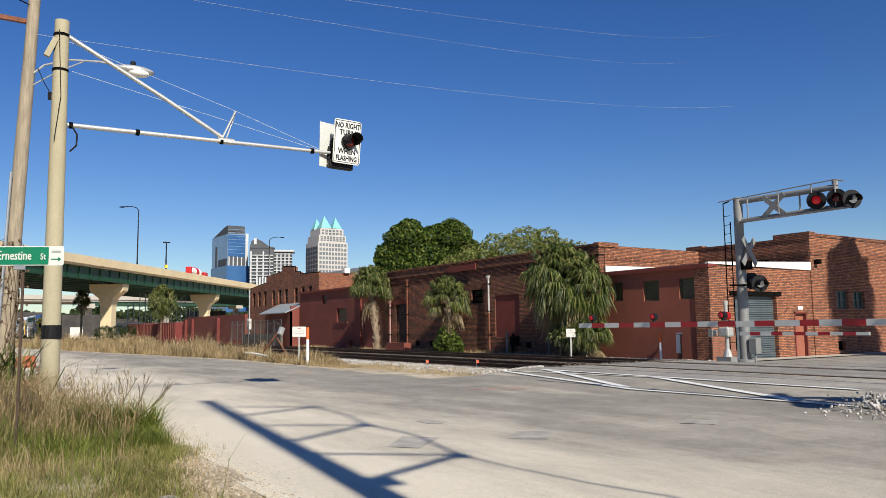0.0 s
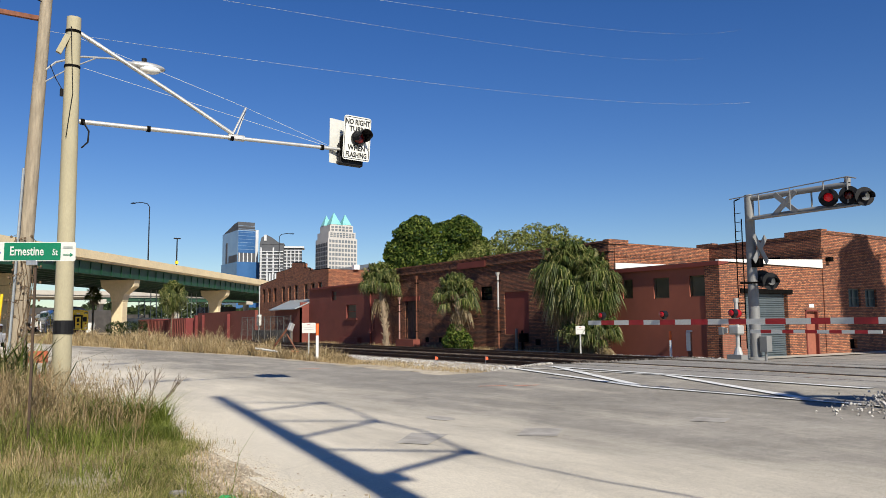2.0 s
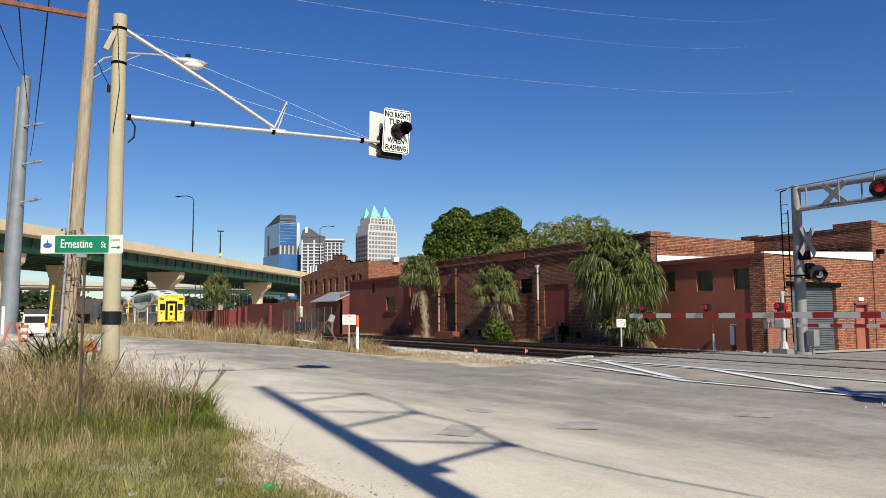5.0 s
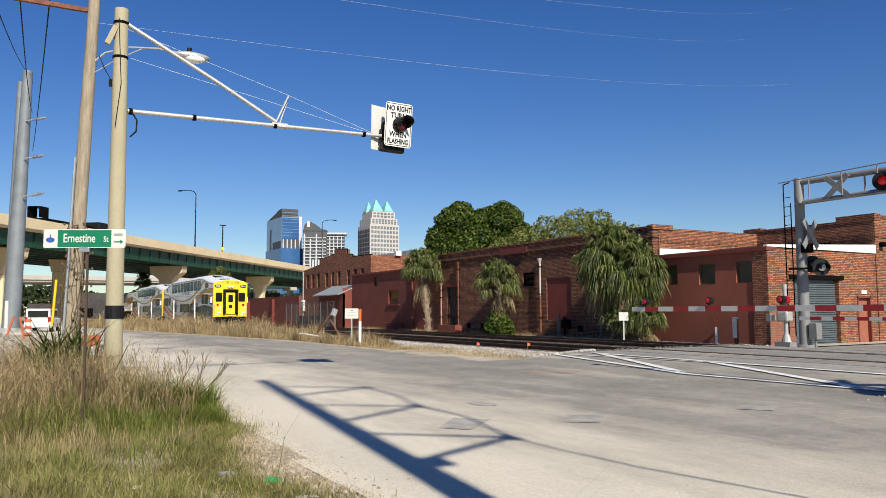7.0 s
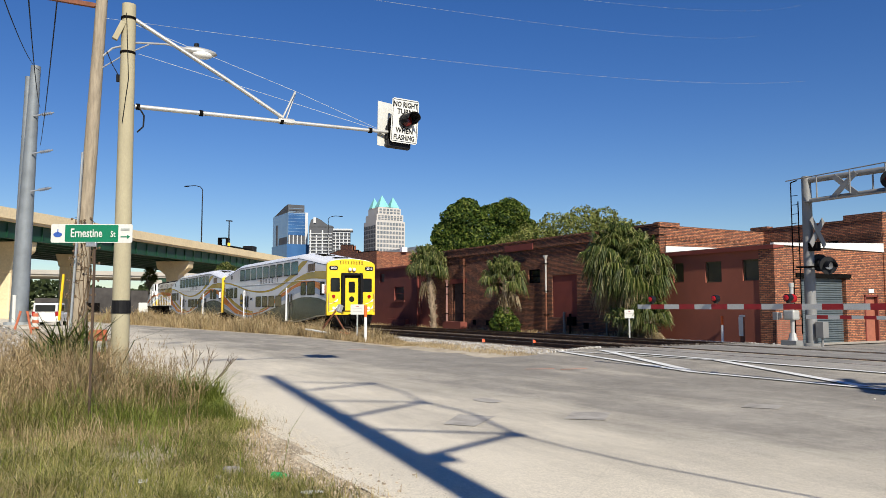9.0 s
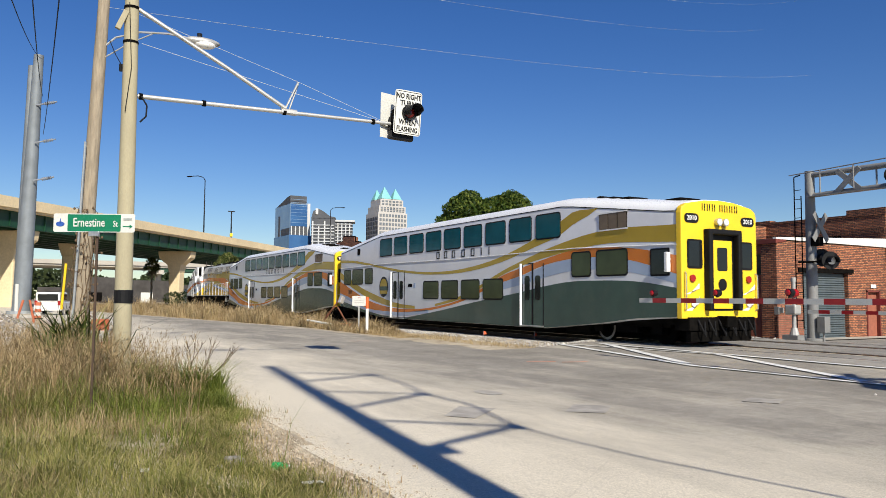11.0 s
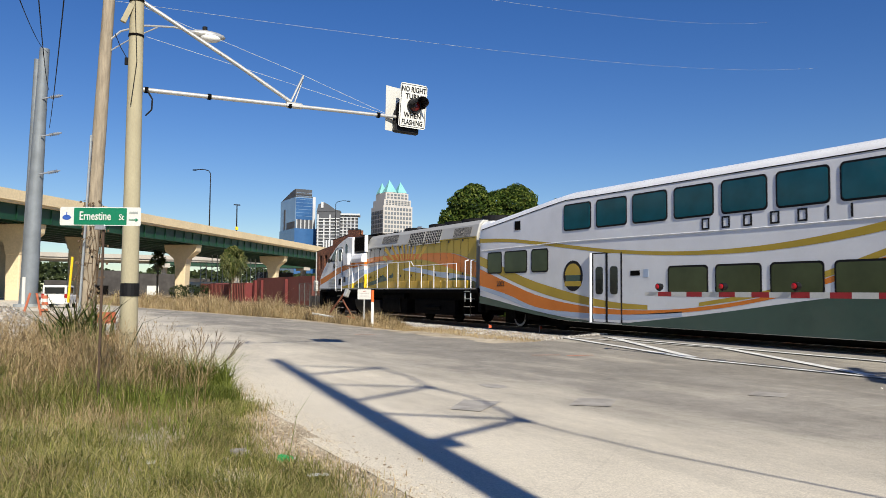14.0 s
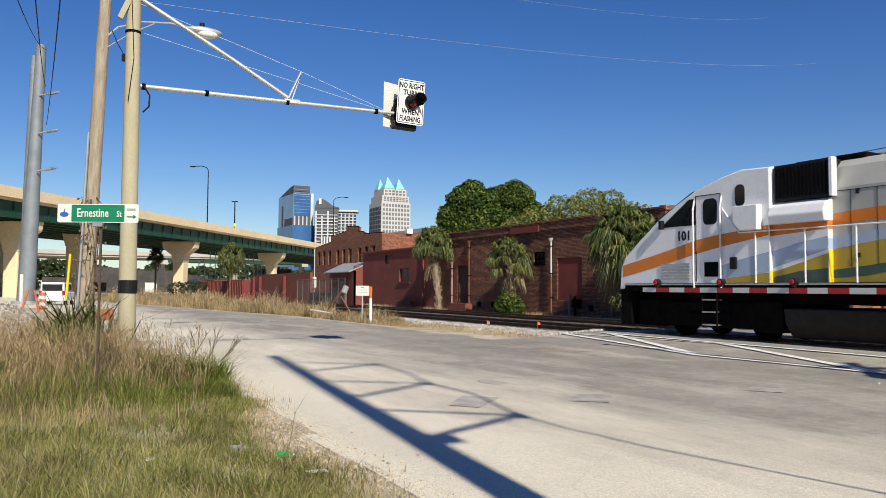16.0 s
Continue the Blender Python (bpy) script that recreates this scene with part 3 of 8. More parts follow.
        for k, deg in enumerate((68, 59, 47.5, 35, 21, 7, -8, -23, -38, -52)):
            a, top = radians(deg), 3.56
            hw = radians(2.4 if k < 3 else 3.2)
            r0 = (2.84 - 1.9) / math.cos(a)
            r1 = min((top - 1.9) / max(math.cos(a), 0.1), 3.1)
            quick("sun_ray", RAYGOLD, lo, lambda b: poly(b, [(s * 1.2085, 6.2 + r * math.sin(a + q * hw), 1.9 + r * math.cos(a + q * hw)) for r, q in ((r0, -0.7), (r0, 0.7), (r1, 1.0), (r1 * 0.97, 0.0), (r1, -1.0))]))
        # panel seams and latches of the hood doors
        seams = bmesh.new()
        for k in range(18):
            box(seams, s * 1.2, 0.5 + k * 0.6, 1.8, s * 1.2105, 0.508 + k * 0.6, 3.5)
        box(seams, s * 1.2, 0.0, 3.5, s * 1.2105, 11.1, 3.512)
        tagged(part("door_seam", seams, UNDER, lo), kind="stuff")
        for k in range(9):
            for z in (2.0, 3.4):
                quick("door_latch", BLACKP, lo, lambda b: box(b, s * 1.2, 0.9 + k * 1.2, z, s * 1.235, 0.97 + k * 1.2, z + 0.1))
        for k in range(7):
            quick("deck_box", RAYGOLD, lo, lambda b: box(b, s * 1.2, 0.3 + k * 1.1, 1.45, s * 1.42, 1.37 + k * 1.1, 1.77), bevel=0.015, label="gold painted box along the walkway")
        lean = lambda y, z: (s * (1.2 - 0.14 * (z - 3.58) / 0.48 + 0.015) if z > 3.58 else s * 1.215, y, z)
        for y0, y1, z0, z1, nm in ((7.42, 9.27, 3.72, 4.08, "grille"), (4.6, 6.12, 3.46, 4.05, "radiator_screen"), (2.95, 4.47, 3.46, 4.05, "radiator_screen"), (0.35, 1.8, 3.6, 3.98, "grille")):
            zs = sorted({z0, max(z0, 3.58), z1})
            g = quick(nm, BLACKP, lo, lambda b: [poly(b, [lean(y0, a), lean(y1, a), lean(y1, c), lean(y0, c)]) for a, c in zip(zs[:-1], zs[1:])])
            bm = bmesh.new()
            n = 9 if nm == "radiator_screen" else 20
            for k in range(n + 1):
                y = y0 + (y1 - y0) * k / n
                for a, c in zip(zs[:-1], zs[1:]):
                    rod(bm, lean(y, a), lean(y, c), 0.009 if n == 9 else 0.007, n=4)
            if nm == "radiator_screen":
                for k in range(6):
                    z = z0 + (z1 - z0) * k / 5
                    rod(bm, lean(y0, z), lean(y1, z), 0.008, n=4)
            for z in (z0, z1):
                rod(bm, lean(y0, z), lean(y1, z), 0.016, n=4)
            tagged(part("screen_bar", bm, HOODP if n == 9 else WHEELRIM, g), kind="stuff")
        g = quick("intake_grille", BLACKP, lo, lambda b: box(b, s * 0.9, 11.1, 3.4, s * 1.34, 12.55, 4.26), bevel=0.02)
        bm = bmesh.new()
        for k in range(14):
            box(bm, s * 1.34, 11.16 + k * 0.1, 3.47, s * 1.365, 11.195 + k * 0.1, 4.2)
        tagged(part("grille_slat", bm, UNDER, g), kind="stuff")
        quick("grille_frame", ROOFW, g, lambda b: box(b, s * 1.2, 11.02, 3.4, s * 1.38, 11.09, 4.28))
        quick("sandbox", ROOFW, lo, lambda b: prism(b, [(12.8, 2.74), (13.3, 2.74), (13.52, 2.95), (13.52, 3.36), (12.8, 3.36)], 1.46, 1.66, sd), bevel=0.02)
        quick("air_duct", ROOFW, lo, lambda b: prism(b, [(1.2, 2.84), (1.52, 2.84), (1.55, 3.05), (1.46, 3.26), (1.2, 3.4)], 11.12, 12.6, lambda u, v, w: (s * u, w, v)), bevel=0.03)
        quick("nose_grille", STEEL, cab, lambda b: [box(b, s * 1.46, 15.1, 1.55 + k * 0.08, s * 1.485, 16.15, 1.59 + k * 0.08) for k in range(6)])
        # handrail, posts, steps
        hr = quick("handrail", WHITEP, lo, lambda b: tube(b, [(s * 1.47, y, z) for y, z in ((1.0, 1.5), (1.0, 2.47), (5.0, 2.47), (5.26, 2.68), (13.48, 2.71), (14.02, 3.38))], 0.017))
        for y in (1.8, 3.0, 4.2, 5.42, 6.67, 7.9, 9.14, 10.42, 11.65, 13.0):
            quick("handrail_post", WHITEP, hr, lambda b: rod(b, (s * 1.47, y, 1.45), (s * 1.47, y, 2.47 if y < 5 else 2.69), 0.02, n=6))
        for y in (-0.15, 0.3):
            quick("step_rail", WHITEP, hr, lambda b: tube(b, [(s * 1.46, y, 0.9), (s * 1.46, y, 2.55), (s * 1.3, y, 2.6)], 0.022))
        for y in (14.02, 14.92):
            quick("step_rail", WHITEP, hr, lambda b: tube(b, [(s * 1.5, y, 1.3), (s * 1.53, y, 1.5), (s * 1.53, y, 3.4), (s * 1.46, y, 3.7)], 0.022))
        for y in (0.1, 14.45):
            st = thing_part("ladder", lo)
            for z in (0.35, 0.68, 1.0, 1.3):
                quick("step", STEEL, st, lambda b: box(b, s * 1.25, y - 0.22, z, s * 1.5, y + 0.22, z + 0.035))
            for q in (-0.25, 0.23):
                quick("ladder_side", UNDER, st, lambda b: box(b, s * 1.44, y + q, 0.3, s * 1.48, y + q + 0.03, 1.45))
        quick("deck_edge", STEEL, lo, lambda b: box(b, s * 1.48, -0.6, 1.4, s * 1.5, 17.6, 1.44))
    writing("fleet_number", "101", 0.36, BLACKP, lo, Matrix.Translation((-1.472, 15.3, 2.72)) @ NEAR, 0.95, 0.03)
    quick("number_mark", BLACKP, lo, lambda b: box(b, -1.16, -0.6, 3.22, -1.14, -0.3, 3.45))
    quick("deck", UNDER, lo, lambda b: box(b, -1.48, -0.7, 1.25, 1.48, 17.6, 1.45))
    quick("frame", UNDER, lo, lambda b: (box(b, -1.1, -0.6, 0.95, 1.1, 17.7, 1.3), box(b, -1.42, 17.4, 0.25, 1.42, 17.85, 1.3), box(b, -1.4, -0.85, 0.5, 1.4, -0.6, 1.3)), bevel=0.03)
    quick("fuel_tank", mat("tank_grey", (0.014, 0.013, 0.012), 0.6, 0.1, 0.3, gloss=0.25), lo, lambda b: prism(b, [(-1.35, 0.5), (-1.4, 0.85), (1.4, 0.85), (1.35, 0.5), (1.1, 0.15), (-1.1, 0.15)], 9.0, 12.3, along), bevel=0.04)
    quick("air_tank", UNDER, lo, lambda b: rod(b, (-1.2, 6.2, 1.05), (-1.2, 8.8, 1.05), 0.18, n=14))
    quick("battery_box", UNDER, lo, lambda b: box(b, -1.38, 6.6, 0.3, 1.38, 8.6, 0.95), bevel=0.03)
    for y in (0.1, 1.75, 3.3, 4.85, 7.5):
        fan = quick("roof_fan", RUBBER, lo, lambda b: rod(b, (0, y, 4.22), (0, y, 4.42), 0.7, 0.68, 24))
        quick("fan_grille", UNDER, fan, lambda b: rod(b, (0, y, 4.42), (0, y, 4.44), 0.6, n=24))
    quick("exhaust", UNDER, lo, lambda b: (box(b, -0.4, 9.4, 4.22, 0.4, 10.4, 4.36), rod(b, (0, 9.9, 4.3), (0, 9.9, 4.44), 0.22, n=14)), bevel=0.02)
    quick("roof_hatch", UNDER, lo, lambda b: (box(b, -0.9, 10.5, 4.2, 0.9, 12.3, 4.36), box(b, -0.5, 11.2, 4.34, 0.3, 11.9, 4.44)), bevel=0.04)
    quick("horn", STEEL, lo, lambda b: (rod(b, (-0.5, 6.3, 4.24), (-0.5, 6.3, 4.4), 0.02), rod(b, (-0.5, 6.1, 4.4), (-0.5, 6.5, 4.4), 0.03, 0.06)))
    for x in (-0.72, 0.72):
        quick("windscreen", DARKGL, cab, lambda b: poly(b, [(x - 0.55, 16.42, 3.29), (x + 0.55, 16.42, 3.29), (x + 0.5, 15.2, 3.95), (x - 0.5, 15.2, 3.95)]))
    # low boxes and side frames added to fill the gap beneath with black
    for y in (6.3, 12.7, 16.7):
        quick("equipment_box", UNDER, lo, lambda b: box(b, -1.3, y - 0.3, 0.25, 1.3, y + 0.5, 1.0), bevel=0.04)
    for y in (3.4, 14.6):
        for x in (-1.15, 1.15):
            quick("bogie_side", UNDER, lo, lambda b: (box(b, x - 0.1, y - 1.9, 0.3, x + 0.1, y + 1.9, 0.95), rod(b, (x * 1.1, y - 0.7, 0.6), (x * 1.1, y + 0.7, 0.6), 0.1)), bevel=0.03)
    bogie(lo, 3.4, (-1.35, 1.35))
    bogie(lo, 14.6, (-1.35, 1.35))
    return lo


car_a, car_b, engine = passenger_car("2010"), passenger_car("2002"), locomotive()


def motions():
    """The train runs towards -y at a steady speed on the nearer track."""
    for ob, behind in ((car_a, 0.0), (car_b, 25.9), (engine, 51.8)):
        walk(ob, [(t, pose(TRACK_X, 10.87 + behind - 13.42 * (t - 11.3), 0)) for t in (0, 4, 8, 12, 16)])
    # road traffic on the overpass
    for ob, w0, speed in ((mixer, 61.5, 35.0), (hauler, -195.4, 27.3)):
        walk(ob, [(t, pose(*span(6.0, 11.36, w0 + speed * t), 0, 0, -math.degrees(math.atan2(DX, DY)))) for t in (0, 4, 8, 12, 16)])


# ---- plan ----
G, TRACK_X, TRACK2_X, WALL_X = -0.22, 17.1, 21.4, 25.4


def level(x, y=0.0):
    """Height of the ground: the two tracks lie on a low crown; the verge by the road is a little raised."""
    rise = 0.2 if y < 18.5 else 0.03
    h = G + rise * min(max((x - 12.0) / 3.4, 0), 1) - rise * min(max((x - 22.6) / 1.8, 0), 1)
    if x < 2.6 and y > -3:
        h += 0.10 * min((2.6 - x) / 1.5, 1) + 0.05 * noise.noise((x * 0.9, y * 0.7, 0))
    if x < 1.2 and 18 < y < 60:
        h += (0.75 * math.exp(-((x + 1.4) / 2.0) ** 2 - ((y - 33) / 6) ** 2) + 0.1 * noise.noise((x, y, 3))) * min(1, (1.2 - x) / 1.2)
    return h


# ---- ground materials ----
def soil():
    m, nt, bs = nodes_of("sandy_soil")
    p = world_pos(nt)
    big, mid, fine = noise_of(nt, 0.18, 6, p), noise_of(nt, 1.7, 8, p, 0.7), noise_of(nt, 26, 6, p, 0.8)
    c = ramp(nt, mid, [(0.3, (0.27, 0.21, 0.14)), (0.52, (0.47, 0.4, 0.29)), (0.75, (0.62, 0.55, 0.43))])
    c = mix(nt, c, (0.2, 0.16, 0.09), ramp(nt, big, [(0.45, (0, 0, 0)), (0.7, (0.4,) * 3)]))
    c = mix(nt, c, ramp(nt, fine, [(0.3, (0.6,) * 3), (0.7, (1.2,) * 3)]), 0.7, "MULTIPLY")
    nt.links.new(c, bs.inputs["Base Color"])
    bs.inputs["Roughness"].default_value = 0.95
    bump(nt, bs, fine, 0.5, 0.03)
    return m


def asphalt(name, tone, sandy):
    """Worn grey asphalt with aggregate, patches, cracks and drifts of pale sand (sandy: how much)."""
    m, nt, bs = nodes_of(name)
    p = world_pos(nt)
    big, mid, agg = noise_of(nt, 0.22, 5, p), noise_of(nt, 1.1, 8, p, 0.65), noise_of(nt, 70, 3, p, 0.9)
    c = ramp(nt, mid, [(0.3, tuple(0.8 * x for x in tone)), (0.7, tuple(1.15 * x for x in tone))])
    c = mix(nt, c, ramp(nt, noise_of(nt, 7, 6, p, 0.75), [(0.3, (0.78,) * 3), (0.7, (1.18,) * 3)]), 0.8, "MULTIPLY")
    c = mix(nt, c, ramp(nt, big, [(0.35, (0.8,) * 3), (0.65, (1.15,) * 3)]), 0.8, "MULTIPLY")
    agg_col = ramp(nt, agg, [(0.28, (0.5,) * 3), (0.5, (1.0,) * 3), (0.74, (1.6,) * 3)])
    # wheel tracks drawn out along the road
    st = noise_of(nt, 1.0, 5, world_pos(nt, (0.8, 0.12, 1)), 0.6)
    c = mix(nt, c, ramp(nt, st, [(0.35, (0.86,) * 3), (0.65, (1.1,) * 3)]), 0.6, "MULTIPLY")
    # sand thins out away from the verge
    sx = nt.nodes.new("ShaderNodeSeparateXYZ")
    nt.links.new(p, sx.inputs[0])
    mr = nt.nodes.new("ShaderNodeMapRange")
    mr.inputs[1].default_value, mr.inputs[2].default_value, mr.inputs[3].default_value, mr.inputs[4].default_value = 2.4, 8.5, 0.62 * sandy, 0.0
    nt.links.new(sx.outputs[0], mr.inputs[0])
    ad = nt.nodes.new("ShaderNodeMath")
    ad.operation = "ADD"
    nt.links.new(mr.outputs[0], ad.inputs[0])
    nt.links.new(noise_of(nt, 0.5, 8, world_pos(nt, (1.2, 0.35, 1)), 0.7), ad.inputs[1])
    c = mix(nt, c, (0.63, 0.57, 0.455), ramp(nt, ad.outputs[0], [(0.52, (0, 0, 0)), (0.66, (0.35,) * 3), (0.95, (0.95,) * 3)]))
    c = mix(nt, c, ramp(nt, noise_of(nt, 1.0, 6, world_pos(nt, (0.9, 0.22, 1)), 0.65), [(0.36, (0.84,) * 3), (0.6, (1.06,) * 3)]), 0.6, "MULTIPLY")
    vo = nt.nodes.new("ShaderNodeTexVoronoi")
    vo.feature = "DISTANCE_TO_EDGE"
    vo.inputs["Scale"].default_value = 0.33
    ds = nt.nodes.new("ShaderNodeMix")
    ds.data_type = "VECTOR"
    ds.inputs[0].default_value = 0.12
    nn = nt.nodes.new("ShaderNodeTexNoise")
    nn.inputs["Scale"].default_value = 2.2
    nt.links.new(p, nn.inputs["Vector"])
    nt.links.new(p, ds.inputs[4])
    nt.links.new(nn.outputs["Color"], ds.inputs[5])
    nt.links.new(ds.outputs[1], vo.inputs["Vector"])
    c = mix(nt, c, (0.1, 0.09, 0.08), ramp(nt, vo.outputs[0], [(0.0, (0.14,) * 3), (0.003, (0, 0, 0))]))
    c = mix(nt, c, agg_col, 0.75, "MULTIPLY")
    nt.links.new(c, bs.inputs["Base Color"])
    bs.inputs["Roughness"].default_value = 0.9
    bump(nt, bs, agg, 0.5, 0.015)
    return m


SOIL = soil()
ROAD = asphalt("worn_asphalt", (0.275, 0.252, 0.212), 1.0)
CROSS = asphalt("crossing_asphalt", (0.25, 0.235, 0.21), 0.0)
PATCH2 = mat("grey_patch", (0.36, 0.335, 0.295), 0.9, 0, 0.2, 3, 60, 0.3)
LINE = mat("worn_road_paint", (0.7, 0.7, 0.67), 0.7, 0, 0.12, 3, 45, 0.2, (0.3, 0.29, 0.26), 0.7)
RAIL = mat("rusty_rail", (0.075, 0.04, 0.025), 0.7, 0.3, 0.3, 3, 50, 0.2)
RAILTOP = mat("polished_rail_head", (0.42, 0.4, 0.37), 0.25, 0.9, 0.15)
TIE = mat("weathered_tie", (0.06, 0.045, 0.035), 0.9, 0, 0.35, 3, 40, 0.4, vary=0.3)


def stones_mat(name, a, b):
    m, nt, bs = nodes_of(name)
    g = nt.nodes.new("ShaderNodeNewGeometry")
    c = ramp(nt, g.outputs["Random Per Island"], [(0, a), (1, b)])
    c = mix(nt, c, ramp(nt, noise_of(nt, 30, 4, world_pos(nt)), [(0.3, (0.7,) * 3), (0.7, (1.15,) * 3)]), 0.6, "MULTIPLY")
    nt.links.new(c, bs.inputs["Base Color"])
    bs.inputs["Roughness"].default_value = 0.9
    return m


STONE = stones_mat("ballast_stone", (0.15, 0.135, 0.12), (0.58, 0.555, 0.51))


def axis(pts):
    out = []
    for (a, s), (b, _) in zip(pts[:-1], pts[1:]):
        n = max(1, round((b - a) / s))
        out += [a + (b - a) * i / n for i in range(n)]
    return out + [pts[-1][0]]


def sheet(name, xs, ys, zfn, material, keep=None, **k):
    idx, verts, faces = {}, [], []
    def vid(i, j):
        if (i, j) not in idx:
            idx[i, j] = len(verts)
            verts.append((xs[i], ys[j], zfn(xs[i], ys[j])))
        return idx[i, j]
    for i in range(len(xs) - 1):
        for j in range(len(ys) - 1):
            if keep is None or keep((xs[i] + xs[i + 1]) / 2, (ys[j] + ys[j + 1]) / 2):
                faces.append((vid(i, j), vid(i + 1, j), vid(i + 1, j + 1), vid(i, j + 1)))
    me = bpy.data.meshes.new(name)
    me.from_pydata(verts, [], faces)
    me.materials.append(material)
    me.polygons.foreach_set("use_smooth", [True] * len(me.polygons))
    return tagged(new(name, me), kind="structure", **k)


sheet("ground", axis([(-4000, 800), (-400, 100), (-60, 10), (-12, 0.6), (3, 1), (12, 0.85), (25, 5), (60, 50), (400, 900), (4000, 1)]),
      axis([(-4000, 900), (-400, 100), (-20, 4), (-4, 0.6), (62, 6), (200, 50), (500, 700), (4000, 1)]), level, SOIL, label="pale sandy soil with dry patches")


def road_keep(x, y):
    w = 0.45 * noise.noise((y * 0.35, 1.7, 0)) + 0.15 * noise.noise((y * 1.7, 4.2, 0))
    bend = max(0.0, y - 38) * 0.135
    right = 12.1 - bend + 0.3 * noise.noise((y * 0.5, 9, 0)) if y > 18.8 else 15.2
    return 2.75 - bend + w - max(0, (7 - y)) * 0.12 < x < right and y < 190


sheet("road", axis([(-19, 1.0), (-4, 0.5), (1.2, 0.16), (3.8, 0.4), (11.6, 0.2), (15.4, 1)]), axis([(-40, 1), (-8, 0.4), (2, 0.3), (24, 0.8), (70, 4), (190, 1)]),
      lambda x, y: max(level(x, y), G) + 0.012, ROAD, road_keep, label="worn sand-strewn asphalt road beside the tracks")
sheet("crossing_road", axis([(15.1, 0.6), (40, 1)]), axis([(-12, 1), (18.2, 1)]),
      lambda x, y: level(x) + 0.016, CROSS,
      lambda x, y: not any(abs(x - c - d) < 0.08 for c in (TRACK_X, TRACK2_X) for d in (-0.72, 0.72)), label="asphalt level crossing over two tracks")
sheet("pavement", axis([(24.6, 0.8), (60, 4)]), [18.2, 18.7, 19.28], lambda x, y: level(x) + 0.05, mat("pale_concrete", (0.42, 0.39, 0.33), 0.9, 0, 0.15, 2, 40, 0.2, space="World"), label="pale concrete apron at the shop front")


def patch_of(name, material, x, y, w, d, z=0.018, label=""):
    bm = bmesh.new()
    n = 14
    poly(bm, [(x + w * math.cos(a) * (abs(math.cos(a)) ** -0.35 if abs(math.cos(a)) > .1 else 1) * 0.8 + 0.06 * w * noise.noise((a, x, y)), y + d * math.sin(a), level(6) + z) for a in np.linspace(0, 6.283, n, False)])
    return tagged(part(name, bm, material), label, kind="structure")


def quad_patch(name, material, pts, label):
    bm = bmesh.new()
    poly(bm, [(x, y, level(x) + 0.02) for x, y in pts])
    return tagged(part(name, bm, material), label, kind="structure")


patch_of("manhole_1", PATCH2, 6.55, 10.3, 0.22, 0.3, label="round iron cover in the road")
quad_patch("patch_2", PATCH2, [(6.35, 8.1), (6.75, 7.75), (7.3, 8.25), (6.9, 8.6)], "square grey asphalt patch in the road")
quad_patch("patch_3", PATCH2, [(4.75, 8.5), (5.0, 8.15), (5.7, 8.75), (5.35, 9.15)], "square grey asphalt patch in the road")
quad_patch("patch_4", PATCH2, [(9.35, 7.75), (9.65, 7.35), (10.1, 7.6), (9.8, 8.0)], "square grey asphalt patch in the road")


def stripe(a, b, w=0.2):
    a, b = Vector(a), Vector(b)
    n = max(2, int((b - a).length / 0.4))
    d = (b - a).normalized() * w / 2
    bm = bmesh.new()
    prev = None
    for i in range(n + 1):
        q = a.lerp(b, i / n)
        cur = [bm.verts.new((q.x - d.y, q.y + d.x, level(q.x) + 0.028)), bm.verts.new((q.x + d.y, q.y - d.x, level(q.x) + 0.028))]
        if prev:
            bm.faces.new((prev[0], cur[0], cur[1], prev[1]))
        prev = cur
    return tagged(part("road_marking", bm, LINE), "worn white crossing line on asphalt", "road marking", kind="structure")


for a, b, w in (((14.3, 18.5), (12.9, 11.9), 0.22), ((12.9, 11.9), (13.0, 6.5), 0.18), ((15.1, 17.6), (14.9, 8.0), 0.22), ((15.1, 17.3), (13.1, 12.3), 0.24),
                ((14.9, 13.0), (13.1, 8.2), 0.24), ((14.4, 18.2), (14.9, 12.9), 0.12), ((23.6, 17.2), (23.7, 6), 0.2)):
    stripe(a, b, w)

# ---- tracks ----
for cx in (TRACK_X, TRACK2_X):
    tr = tagged(new("track"), "rusty steel rails on weathered ties in ballast", "railway track", "tracks", "structure")
    for s in (-1, 1):
        x = cx + s * 0.755
        for name, y0, y1 in (("rail", -120, 400),):
            quick(name, RAIL, tr, lambda b: prism(b, [(-0.07, -0.17), (-0.07, -0.155), (-0.012, -0.13), (-0.012, -0.045), (-0.036, -0.035), (-0.036, -0.004), (0.036, -0.004), (0.036, -0.035), (0.012, -0.045), (0.012, -0.13), (0.07, -0.155), (0.07, -0.17)], y0, y1, lambda u, v, w: (x + u, w, v)))
        quick("rail_head", RAILTOP, tr, lambda b: box(b, x - 0.03, -120, -0.004, x + 0.03, 400, 0.0))
    tie_bm = bmesh.new()
    box(tie_bm, -1.28, -0.11, -0.1, 1.28, 0.11, 0.06)
    tie = part("tie", tie_bm, TIE, tr)
    tie.matrix_basis = pose(cx, 18.7, -0.2)
    for i in range(1, 120):
        o = tie.copy()
        scene.collection.objects.link(o)
        o.matrix_basis = pose(cx + random.uniform(-0.05, 0.05), 18.7 + 0.55 * i, -0.2 + random.uniform(-0.01, 0.01), 0, 0, random.uniform(-1, 1))


